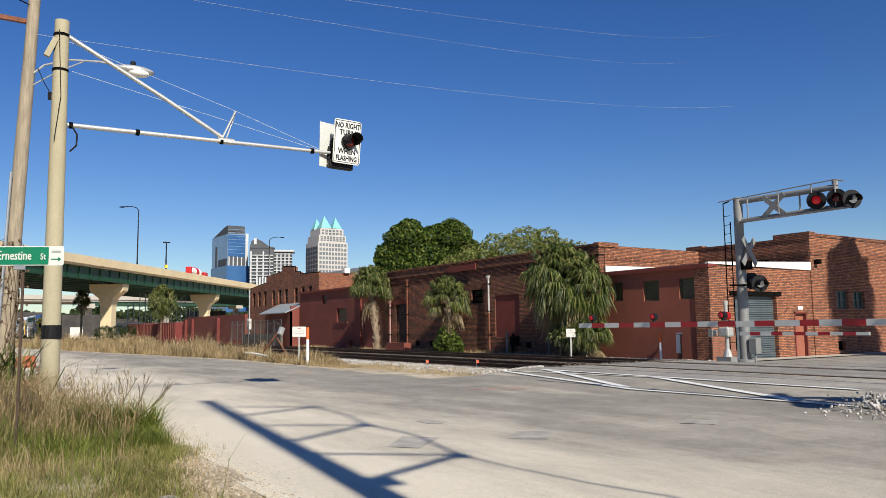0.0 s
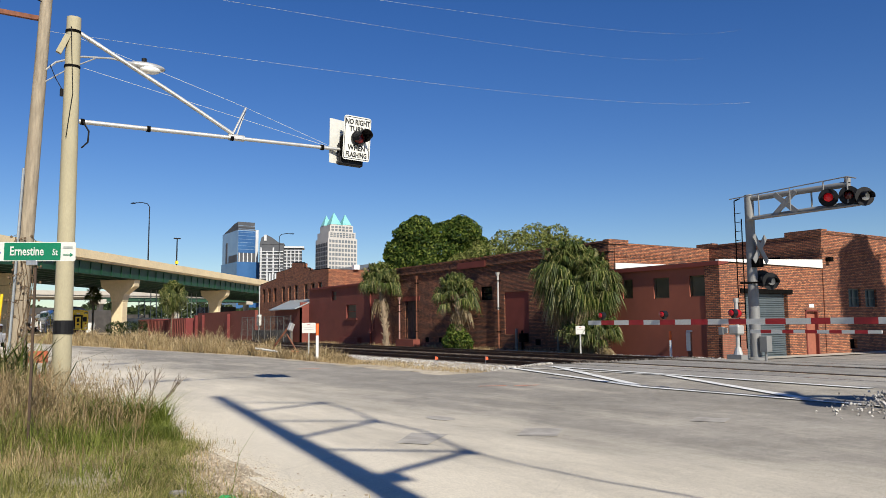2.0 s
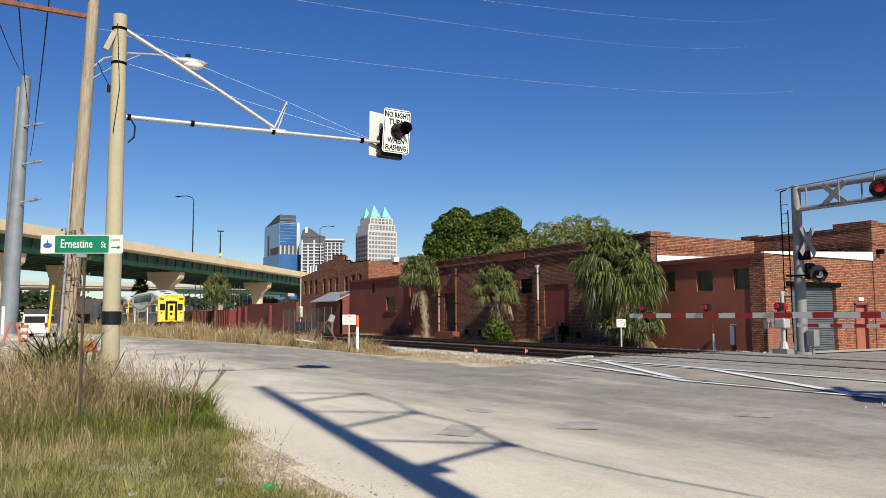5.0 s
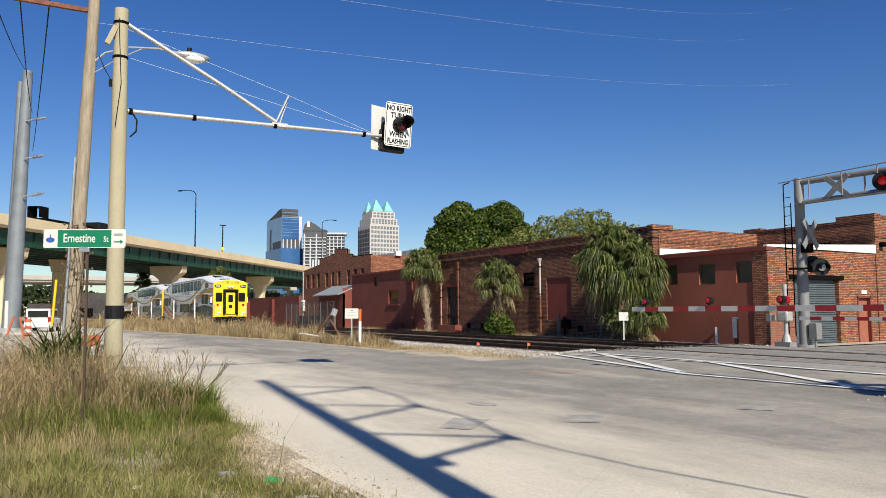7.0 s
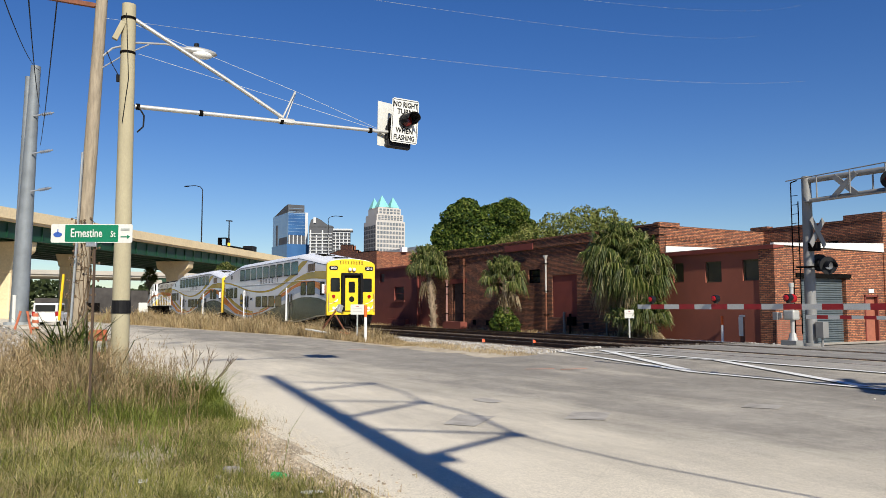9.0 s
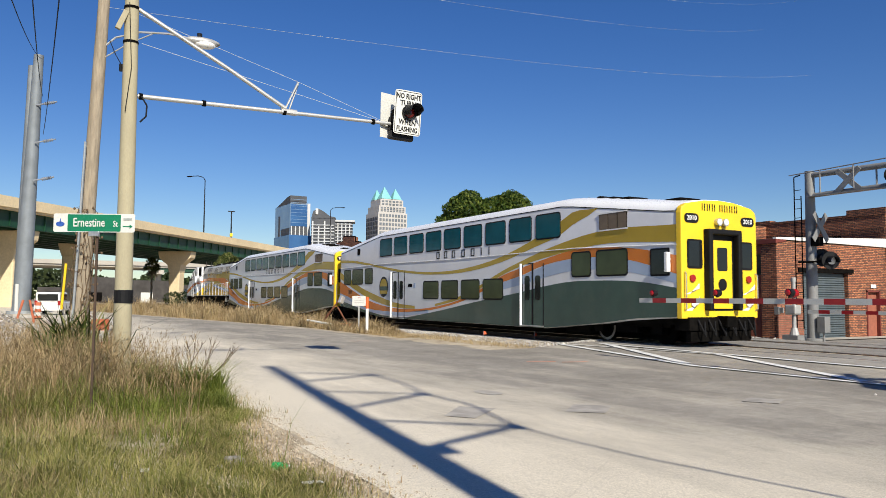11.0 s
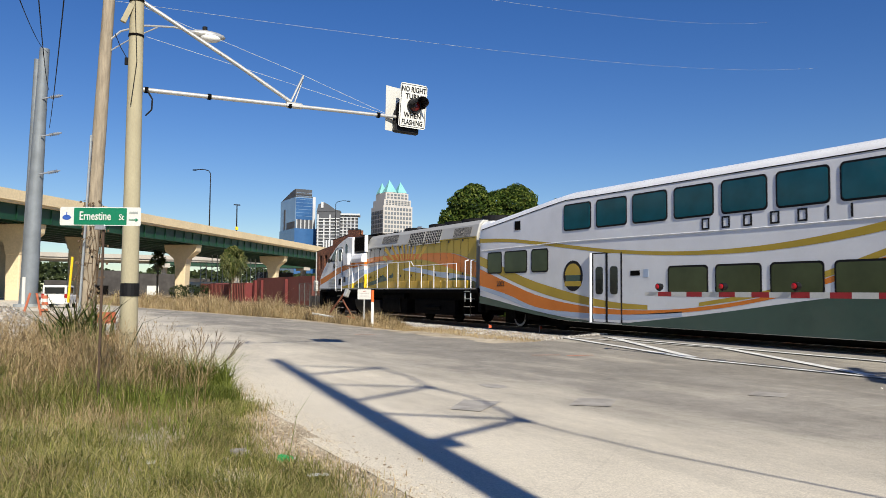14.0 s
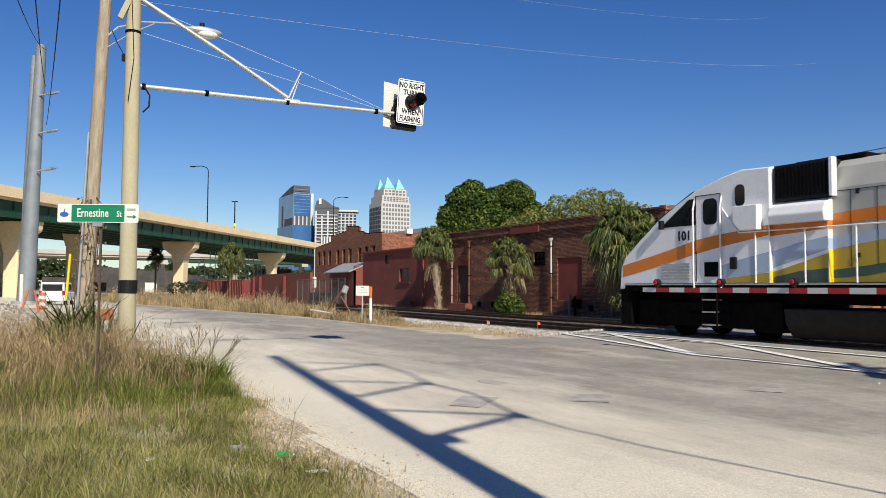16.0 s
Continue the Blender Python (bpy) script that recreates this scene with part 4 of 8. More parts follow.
def scatter_stones(name, n, place, size, material, label, category, seed):
    rnd = random.Random(seed)
    base = [(1, 0, 0), (-1, 0, 0), (0, 1, 0), (0, -1, 0), (0, 0, 0.8), (0, 0, -0.8)]
    tri = [(0, 2, 4), (2, 1, 4), (1, 3, 4), (3, 0, 4), (2, 0, 5), (1, 2, 5), (3, 1, 5), (0, 3, 5)]
    verts, faces = [], []
    for _ in range(n):
        x, y, z = place(rnd)
        s = size * rnd.uniform(0.5, 1.3)
        e = Euler((rnd.uniform(0, 6), rnd.uniform(0, 6), rnd.uniform(0, 6))).to_matrix()
        k = len(verts)
        for b in base:
            v = e @ (Vector(b) * s * rnd.uniform(0.7, 1.3))
            verts.append((x + v.x, y + v.y, z + v.z))
        faces += [(a + k, b + k, c + k) for a, b, c in tri]
    me = bpy.data.meshes.new(name)
    me.from_pydata(verts, [], faces)
    me.materials.append(material)
    return tagged(new(name, me), label, category, kind="stuff")


def bed(r):
    y = 18.4 + r.random() ** 1.6 * 55
    x = r.choice((r.uniform(14.6, 16.0) - (0.8 if y < 24 else 0) * r.random(), r.uniform(14.9, 15.9), r.uniform(22.8, 24.9)))
    return x, y, level(x, y) + 0.02


scatter_stones("ballast", 19000, bed, 0.045, STONE, "pale grey crushed stone ballast along the tracks", "ballast", 3)
DIRTY = stones_mat("oily_ballast", (0.05, 0.042, 0.035), (0.2, 0.17, 0.14))
scatter_stones("ballast", 12000, lambda r: (lambda x, y: (x, y, level(x, y) + 0.01))(r.uniform(15.9, 22.9), 18.4 + r.random() ** 1.5 * 50), 0.045, DIRTY, "oily brown ballast between the rails", "ballast", 4)
scatter_stones("ballast", 2500, lambda r: (lambda x, y: (x, y, level(x) + 0.03))(r.uniform(24.0, 25.3), r.uniform(18.9, 33)), 0.06, STONE, "white rubble along the foot of the wall", "gravel", 5)


def heap(r):
    x, y = r.gauss(13.4, 0.6), r.gauss(6.4, 0.4)
    return x, y, level(x) + 0.02 + 0.14 * r.random() * math.exp(-((x - 13.4) / 1.4) ** 2)


def heap2(r):
    x, y = r.gauss(13.6, 0.7), r.gauss(6.35, 0.3)
    return x, y, level(x) + 0.22 * r.random() * math.exp(-((x - 13.6) / 1.0) ** 2)


scatter_stones("rubble", 1000, heap, 0.028, STONE, "heap of broken pale concrete rubble", "rubble", 7)
scatter_stones("rubble", 26, heap2, 0.1, STONE, "large broken chunks of pale concrete", "rubble", 8)
scatter_stones("gravel", 9000, lambda r: (lambda x, y: (x, y, level(x, y) + 0.006))(2.4 + r.gauss(0, 0.5), 3 + 20 * r.random() ** 1.5), 0.009, stones_mat("sandy_gravel", (0.2, 0.16, 0.11), (0.5, 0.44, 0.34)), "loose gravel at the edge of the road", "gravel", 9)
def kerb_dirt(r):
    y = 2.5 + 20 * r.random() ** 1.4
    x = 2.75 + 0.45 * noise.noise((y * 0.35, 1.7, 0)) + 0.15 * noise.noise((y * 1.7, 4.2, 0)) - max(0, 7 - y) * 0.12 + r.gauss(0.02, 0.16)
    return x, y, max(level(x, y), G) + 0.012


scatter_stones("gravel", 9000, kerb_dirt, 0.008, stones_mat("sandy_grit", (0.3, 0.25, 0.18), (0.56, 0.5, 0.39)), "sandy grit drifted over the edge of the road", "gravel", 12)
CLOD = stones_mat("dry_clods", (0.2, 0.155, 0.1), (0.48, 0.4, 0.3))
scatter_stones("clods", 1400, lambda r: (lambda x, y: (x, y, level(x, y) + 0.004))(r.gauss(2.1, 0.33), r.uniform(5.4, 9.6)), 0.022, CLOD, "dry brown clods of earth beside the grass", "soil", 14)
scatter_stones("gravel", 2500, lambda r: (lambda x, y: (x, y, level(x, y) + 0.01))(r.uniform(-4, 0.9), r.uniform(22, 42)), 0.06, STONE, "pale gravel on a low spoil heap", "gravel", 10)


mound = bmesh.new()
bmesh.ops.create_grid(mound, x_segments=26, y_segments=26, size=1.6, matrix=Matrix.Translation((13.9, 6.2, 0)))
for v in mound.verts:
    q = max(0.0, 1 - ((v.co.x - 13.9) / 1.35) ** 2 - ((v.co.y - 6.2) / 0.95) ** 2 + 0.5 * noise.noise((v.co.x * 1.3, v.co.y * 1.3, 2)))
    v.co.z = level(v.co.x) - 0.03 + 0.24 * min(1, q) ** 0.7 + 0.05 * noise.noise((v.co.x * 4, v.co.y * 4, 1)) * (q > 0)
tagged(part("dirt_mound", mound, SOIL, smooth=True), "low mound of pale dirt and broken paving", "rubble")


# ---- brick buildings ----
def brick(name, tones, mortar, paint=None, paint_amt=0.0, dirt=0.3):
    m, nt, bs = nodes_of(name)
    p = world_pos(nt)
    sp, cb, ad = nt.nodes.new("ShaderNodeSeparateXYZ"), nt.nodes.new("ShaderNodeCombineXYZ"), nt.nodes.new("ShaderNodeMath")
    nt.links.new(p, sp.inputs[0])
    nt.links.new(sp.outputs[0], ad.inputs[0])
    nt.links.new(sp.outputs[1], ad.inputs[1])
    nt.links.new(ad.outputs[0], cb.inputs[0])
    nt.links.new(sp.outputs[2], cb.inputs[1])
    br = nt.nodes.new("ShaderNodeTexBrick")
    nt.links.new(cb.outputs[0], br.inputs["Vector"])
    for k, v in (("Scale", 1.0), ("Mortar Size", 0.014), ("Mortar Smooth", 0.3), ("Brick Width", 0.205), ("Row Height", 0.07), ("Bias", 0.0)):
        br.inputs[k].default_value = v
    br.inputs["Color1"].default_value, br.inputs["Color2"].default_value, br.inputs["Mortar"].default_value = (0, 0, 0, 1), (1, 1, 1, 1), (0.5, 0.5, 0.5, 1)
    c = ramp(nt, br.outputs["Color"], [(i / (len(tones) - 1), t) for i, t in enumerate(tones)])
    c = mix(nt, c, mortar, br.outputs["Fac"])
    if paint:
        c = mix(nt, c, paint, paint_amt)
    big, fine = noise_of(nt, 0.45, 7, p, 0.7), noise_of(nt, 18, 5, p, 0.7)
    c = mix(nt, c, (0.06, 0.045, 0.04), ramp(nt, big, [(0.45, (0, 0, 0)), (0.75, (dirt,) * 3)]))
    c = mix(nt, c, ramp(nt, fine, [(0.3, (0.7,) * 3), (0.7, (1.2,) * 3)]), 0.7, "MULTIPLY")
    drip = noise_of(nt, 1.0, 5, world_pos(nt, (2.2, 2.2, 0.16)), 0.7)
    c = mix(nt, c, ramp(nt, drip, [(0.35, (0.72,) * 3), (0.6, (1.06,) * 3)]), 0.6, "MULTIPLY")
    nt.links.new(c, bs.inputs["Base Color"])
    bs.inputs["Roughness"].default_value = 0.92
    inv = nt.nodes.new("ShaderNodeMath")
    inv.operation = "SUBTRACT"
    inv.inputs[0].default_value = 1.0
    nt.links.new(br.outputs["Fac"], inv.inputs[1])
    bump(nt, bs, inv.outputs[0], 0.9, 0.02)
    return m


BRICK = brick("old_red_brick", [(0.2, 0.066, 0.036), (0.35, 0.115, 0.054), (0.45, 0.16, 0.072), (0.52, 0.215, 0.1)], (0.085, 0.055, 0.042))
# same brick darkened: for grime, and for walls the sun only grazes
BRICKD = brick("weathered_shaded_brick", [(0.14, 0.05, 0.026), (0.28, 0.097, 0.046), (0.4, 0.15, 0.07)], (0.05, 0.034, 0.027), dirt=0.4)
TERRA = mat("terracotta_wall_paint", (0.27, 0.08, 0.048), 0.85, 0, 0.07, 0.8, 30, 0.1, (0.16, 0.06, 0.045), 0.4, space="World")
MAROON = mat("maroon_wall_paint", (0.175, 0.044, 0.03), 0.85, 0, 0.1, 0.8, 30, 0.12, (0.1, 0.03, 0.028), 0.5, space="World")
DULLRED = mat("faded_red_board", (0.17, 0.034, 0.024), 0.8, 0, 0.1, 1.5, 30, 0.1)
FLASH = mat("white_flashing", (0.72, 0.71, 0.67), 0.6, 0, 0.06, 2, 40, 0.05, (0.4, 0.38, 0.33), 0.3)
RUST = mat("rusty_pipe", (0.2, 0.075, 0.04), 0.8, 0.2, 0.3, 5, 40, 0.3)
SHUTTER = mat("grey_blue_shutter", (0.13, 0.16, 0.175), 0.5, 0.3, 0.12, 3, 40, 0.08)
TAR = mat("tar_roof", (0.06, 0.055, 0.05), 0.9, 0, 0.2, 1, 20, 0.2)
WOODP = mat("weathered_pole_wood", (0.33, 0.275, 0.2), 0.85, 0, 0.2, 2.5, 50, 0.4, (0.16, 0.12, 0.08), 0.5, stretch=(6, 6, 0.5))
CONC = mat("pole_concrete", (0.38, 0.34, 0.225), 0.85, 0, 0.08, 2.0, 50, 0.12, (0.26, 0.22, 0.14), 0.35, stretch=(1, 1, 0.35))


def wall_with(bm, put, u0, v0, u1, v1, t, holes):
    """A wall u0..u1, v0..v1 of thickness t with rectangular holes; put(u, v, d) gives the place."""
    us = sorted({u0, u1, *[h[0] for h in holes], *[h[2] for h in holes]})
    vs = sorted({v0, v1, *[h[1] for h in holes], *[h[3] for h in holes]})
    solid = lambda i, j: 0 <= i < len(us) - 1 and 0 <= j < len(vs) - 1 and not any(h[0] <= (us[i] + us[i + 1]) / 2 <= h[2] and h[1] <= (vs[j] + vs[j + 1]) / 2 <= h[3] for h in holes)
    for i in range(len(us) - 1):
        for j in range(len(vs) - 1):
            if solid(i, j):
                a, b, c, d = us[i], vs[j], us[i + 1], vs[j + 1]
                for z in (0, t):
                    poly(bm, [put(a, b, z), put(c, b, z), put(c, d, z), put(a, d, z)])
                for di, dj, e in ((-1, 0, ((a, b), (a, d))), (1, 0, ((c, b), (c, d))), (0, -1, ((a, b), (c, b))), (0, 1, ((a, d), (c, d)))):
                    if not solid(i + di, j + dj):
                        (p, q), (r, s) = e
                        poly(bm, [put(p, q, 0), put(r, s, 0), put(r, s, t), put(p, q, t)])
    bmesh.ops.remove_doubles(bm, verts=bm.verts, dist=0.0005)


def west(x):
    return lambda u, v, d: (x + d, u, v)


def south(y):
    return lambda u, v, d: (u, y + d, v)


def window_in(parent, put, u0, v0, u1, v1, depth=0.15, frame_m=None, pane_m=None, name="window", cols=1, rows=2):
    frame_m, pane_m = frame_m or WHITEP, pane_m or DARKGL
    w = quick(name, pane_m, parent, lambda b: prism(b, [(u0, v0), (u1, v0), (u1, v1), (u0, v1)], depth, depth + 0.03, put))
    bm = bmesh.new()
    f = 0.05
    bars = [(u0, v0, u1, v0 + f), (u0, v1 - f, u1, v1), (u0, v0, u0 + f, v1), (u1 - f, v0, u1, v1)]
    bars += [(u0 + (u1 - u0) * i / cols - f / 2, v0, u0 + (u1 - u0) * i / cols + f / 2, v1) for i in range(1, cols)]
    bars += [(u0, v0 + (v1 - v0) * i / rows - f / 2, u1, v0 + (v1 - v0) * i / rows + f / 2) for i in range(1, rows)]
    for a, b_, c, d in bars:
        prism(bm, [(a, b_), (c, b_), (c, d), (a, d)], depth - 0.05, depth + 0.01, put)
    part("window_frame", bm, frame_m, w)
    return w


def soldier(parent, put, u0, u1, v0, v1, out, material, pitch=0.085):
    bm = bmesh.new()
    n = int((u1 - u0) / pitch)
    verts, faces = [], []
    for i in range(n):
        a, b = u0 + i * pitch, u0 + i * pitch + 0.067
        o = out + 0.01 * math.sin(i * 12.9)
        k = len(verts)
        verts += [put(a, v0, 0.02), put(b, v0, 0.02), put(b, v1, 0.02), put(a, v1, 0.02), put(a, v0, -o), put(b, v0, -o), put(b, v1, -o), put(a, v1, -o)]
        faces += [tuple(k + q for q in f) for f in ((4, 5, 6, 7), (0, 1, 5, 4), (2, 3, 7, 6), (1, 2, 6, 5), (3, 0, 4, 7))]
    bm.free()
    me = bpy.data.meshes.new("soldier_course")
    me.from_pydata(verts, [], faces)
    me.materials.append(material)
    ob = new("soldier_course", me)
    ob.parent = parent
    return tagged(ob, kind="stuff")


def coping(parent, put, u0, u1, v, material, thick=0.09, out=0.05, deep=0.36):
    """Loose bricks along the top of a parapet, each one a piece."""
    base = bmesh.new()
    box(base, 0, 0, 0, 0.2, 1, thick)
    bm = base
    me = bpy.data.meshes.new("coping_brick")
    bm.to_mesh(me)
    bm.free()
    me.materials.append(material)
    n = int((u1 - u0) / 0.215)
    for i in range(n):
        o = new("coping_brick", me)
        o.parent = parent
        u = u0 + i * 0.215
        a, b, c = Vector(put(u, v, -out)), Vector(put(u + 1, v, -out)), Vector(put(u, v, -out + 1))
        m = Matrix.Identity(4)
        m.col[0], m.col[1], m.col[2], m.col[3] = (*(b - a), 0), (*(c - a) * (deep + 2 * out), 0), (0, 0, 1, 0), (*a, 1)
        o.matrix_basis = m @ Matrix.Translation((0, 0.01 * math.sin(i * 7.7), 0.012 * math.sin(i * 3.1)))
    return None


# corner shop: terracotta flank along the tracks, brick front on the street
shop = thing("corner_shop", "low brick shop with terracotta flank and roller shutter", "building")
WIN = ((23.9, 2.33, 24.5, 3.18), (21.85, 2.28, 22.7, 3.15), (19.98, 2.3, 20.8, 3.15))
quick("flank_wall", TERRA, shop, lambda b: wall_with(b, west(WALL_X), 20.0, G, 25.3, 3.6, 0.3, WIN[:2] + ((20.02, 2.3, 20.8, 3.15),)), label="terracotta painted flank wall")
quick("corner_pier", BRICK, shop, lambda b: box(b, WALL_X - 0.04, 19.3, G, WALL_X + 0.4, 20.0, 3.66))
for u0, v0, u1, v1 in WIN[:2] + ((20.02, 2.3, 20.8, 3.15),):
    window_in(shop, west(WALL_X), u0, v0, u1, v1, 0.12, mat("olive_board", (0.1, 0.085, 0.045), 0.8), glass("dusty_olive_glass", (0.06, 0.055, 0.03), 0.4), rows=1)
quick("eave_board", DULLRED, shop, lambda b: prism(b, [(-0.12, 3.5), (-0.12, 3.66), (0.5, 3.74), (0.5, 3.6)], 19.25, 25.3, lambda u, v, w: (WALL_X + u, w, v)))
quick("front_wall", BRICK, shop, lambda b: wall_with(b, south(19.3), WALL_X + 0.4, G, 32.45, 3.6, 0.3, ((26.9, G, 29.8, 2.42), (31.06, G, 31.9, 1.68))), label="red brick street front")
quick("flashing", FLASH, shop, lambda b: prism(b, [(WALL_X - 0.1, 3.66), (32.45, 3.6), (32.45, 3.98), (WALL_X - 0.1, 3.73)], -0.06, 0.1, lambda u, v, w: (u, 19.3 + w, v)))
quick("roof", TAR, shop, lambda b: prism(b, [(WALL_X, 3.62), (WALL_X, 3.7), (32.45, 3.95), (32.45, 3.85)], 19.3, 25.3, lambda u, v, w: (u, w, v)))
sh = quick("roller_shutter", SHUTTER, shop, lambda b: box(b, 26.9, 19.52, G, 29.8, 19.56, 2.42), label="grey-blue ribbed roller shutter")
slat = bmesh.new()
box(slat, 26.92, 19.46, 0, 29.78, 19.52, 0.06)
sl = part("shutter_slat", slat, SHUTTER, sh, bevel=0)
sl.matrix_basis = pose(0, 0, G + 0.02)
for i in range(1, 28):
    o = sl.copy()
    scene.collection.objects.link(o)
    o.matrix_basis = pose(0, 0, G + 0.02 + i * 0.093)
quick("lintel", UNDER, shop, lambda b: box(b, 26.6, 19.24, 2.42, 30.1, 19.5, 2.6))
d = quick("side_door", mat("brown_red_door", (0.3, 0.1, 0.06), 0.7), shop, lambda b: box(b, 31.06, 19.42, G, 31.9, 19.47, 1.68), label="brown-red steel door")
quick("door_handle", STEEL, d, lambda b: ball(b, (31.16, 19.38, 0.8), 0.04))
quick("door_frame", DULLRED, d, lambda b: (box(b, 31.0, 19.27, G, 31.07, 19.45, 1.74), box(b, 31.89, 19.27, G, 31.96, 19.45, 1.74), box(b, 31.0, 19.27, 1.68, 31.96, 19.45, 1.75)))
quick("notice", WHITEP, shop, lambda b: box(b, 31.3, 19.26, 1.85, 31.65, 19.285, 2.0))
quick("base_course", brick("base_brick", [(0.25, 0.08, 0.05), (0.36, 0.12, 0.07)], (0.2, 0.12, 0.08)), shop, lambda b: (box(b, WALL_X - 0.06, 19.25, G, 26.85, 19.3, 0.75)))

# tall brick house at the street
tall = thing("brick_warehouse", "tall red brick warehouse with stepped parapet on the street", "building")
TW = ((34.4, 1.9, 35.4, 2.72), (35.8, 1.9, 36.8, 2.72))
quick("front_wall", BRICK, tall, lambda b: wall_with(b, south(19.25), 32.45, G, 52, 5.15, 0.35, TW + ((34.3, 0.0, 34.9, 0.42),)))
quick("flank_wall", BRICK, tall, lambda b: box(b, 32.45, 19.6, G, 32.8, 26, 5.05))
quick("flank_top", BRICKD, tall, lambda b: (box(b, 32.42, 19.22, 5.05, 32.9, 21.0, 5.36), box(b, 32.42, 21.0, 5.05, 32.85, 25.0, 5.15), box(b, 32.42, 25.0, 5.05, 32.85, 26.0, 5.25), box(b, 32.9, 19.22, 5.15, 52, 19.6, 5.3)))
for u0, v0, u1, v1 in TW:
    window_in(tall, south(19.25), u0, v0, u1, v1, 0.15, mat("grey_green_frame", (0.1, 0.12, 0.12), 0.6), glass("teal_dusty_glass", (0.03, 0.06, 0.065), 0.3), cols=2)
quick("grating", UNDER, tall, lambda b: box(b, 34.3, 19.4, 0.0, 34.9, 19.45, 0.42))
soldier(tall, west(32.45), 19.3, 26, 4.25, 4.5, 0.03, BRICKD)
soldier(tall, south(19.25), 32.5, 40, 4.3, 4.52, 0.03, BRICK)
quick("wall_lamp", UNDER, tall, lambda b: box(b, 32.7, 19.0, 3.9, 32.95, 19.25, 4.1), bevel=0.03)
quick("vent_hole", UNDER, tall, lambda b: box(b, 32.43, 21.3, 4.0, 32.47, 21.9, 4.3))
quick("roof", TAR, tall, lambda b: box(b, 32.8, 19.6, 4.7, 52, 45, 4.8))
quick("back_wall", BRICK, tall, lambda b: box(b, 51.6, 19.6, G, 52, 45, 5.0))

ALUD = mat("dull_white_pipe", (0.5, 0.48, 0.45), 0.6, 0, 0.15, 4)
PINK = mat("faded_pink_post", (0.4, 0.22, 0.19), 0.8, 0, 0.15, 4)
# long dark brick warehouse along the tracks
ware = thing("brick_warehouse", "long dark brick warehouse with boarded openings by the tracks", "building")
HOLES = ((42.55, 0.35, 44.2, 2.8), (34.4, 2.6, 35.5, 3.36), (31.2, 0.7, 33.3, 2.97))
quick("track_wall", BRICKD, ware, lambda b: wall_with(b, west(WALL_X), 25.3, G, 47.0, 4.55, 0.35, HOLES), label="weathered brick wall, tone darkened for grazing sun")
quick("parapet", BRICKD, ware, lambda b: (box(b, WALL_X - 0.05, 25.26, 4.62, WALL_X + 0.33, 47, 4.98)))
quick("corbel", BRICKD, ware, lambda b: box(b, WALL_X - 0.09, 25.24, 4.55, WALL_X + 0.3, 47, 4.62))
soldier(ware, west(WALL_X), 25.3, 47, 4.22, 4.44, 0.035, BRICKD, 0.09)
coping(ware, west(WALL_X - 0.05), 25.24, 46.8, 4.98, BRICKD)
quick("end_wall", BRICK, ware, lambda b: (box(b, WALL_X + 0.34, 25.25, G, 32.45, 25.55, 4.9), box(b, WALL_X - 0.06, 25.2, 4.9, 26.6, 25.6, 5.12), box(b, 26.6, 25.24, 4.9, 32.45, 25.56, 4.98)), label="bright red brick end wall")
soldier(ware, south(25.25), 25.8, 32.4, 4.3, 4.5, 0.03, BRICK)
quick("flashing", FLASH, ware, lambda b: prism(b, [(25.7, 3.72), (32.4, 3.95), (32.4, 4.1), (25.7, 4.02)], -0.05, 0.0, lambda u, v, w: (u, 25.24 + w, v)))
quick("roof", TAR, ware, lambda b: box(b, WALL_X + 0.3, 25.5, 4.4, 45, 47, 4.5))
quick("north_wall", BRICKD, ware, lambda b: box(b, WALL_X + 0.3, 46.7, G, 45, 47, 4.55))
quick("boarded_panel", DULLRED, ware, lambda b: box(b, WALL_X + 0.06, 31.2, 0.7, WALL_X + 0.12, 33.3, 2.97), label="faded red board in a bricked opening")
window_in(ware, west(WALL_X), 34.4, 2.6, 35.5, 3.36, 0.14, UNDER)
dd = quick("old_door", mat("dark_plank_door", (0.05, 0.03, 0.028), 0.8, 0, 0.3, 4, 40, 0.4), ware, lambda b: box(b, WALL_X + 0.22, 42.55, 0.35, WALL_X + 0.28, 44.2, 2.8))
for k in range(6):
    quick("door_plank", mat("dark_plank_door", (0.06, 0.038, 0.034), 0.8, 0, 0.3, 4, 40, 0.4), dd, lambda b: box(b, WALL_X + 0.19, 42.58 + k * 0.27, 0.38, WALL_X + 0.23, 42.82 + k * 0.27, 2.75))
quick("door_lintel", DULLRED, ware, lambda b: box(b, WALL_X - 0.03, 42.3, 2.8, WALL_X + 0.1, 44.5, 3.1))
quick("door_step", MAROON, ware, lambda b: box(b, WALL_X - 0.5, 42.3, G, WALL_X, 44.6, 0.3))
quick("sign_board", DULLRED, ware, lambda b: box(b, WALL_X - 0.13, 34.9, 4.5, WALL_X - 0.08, 37.7, 4.86))
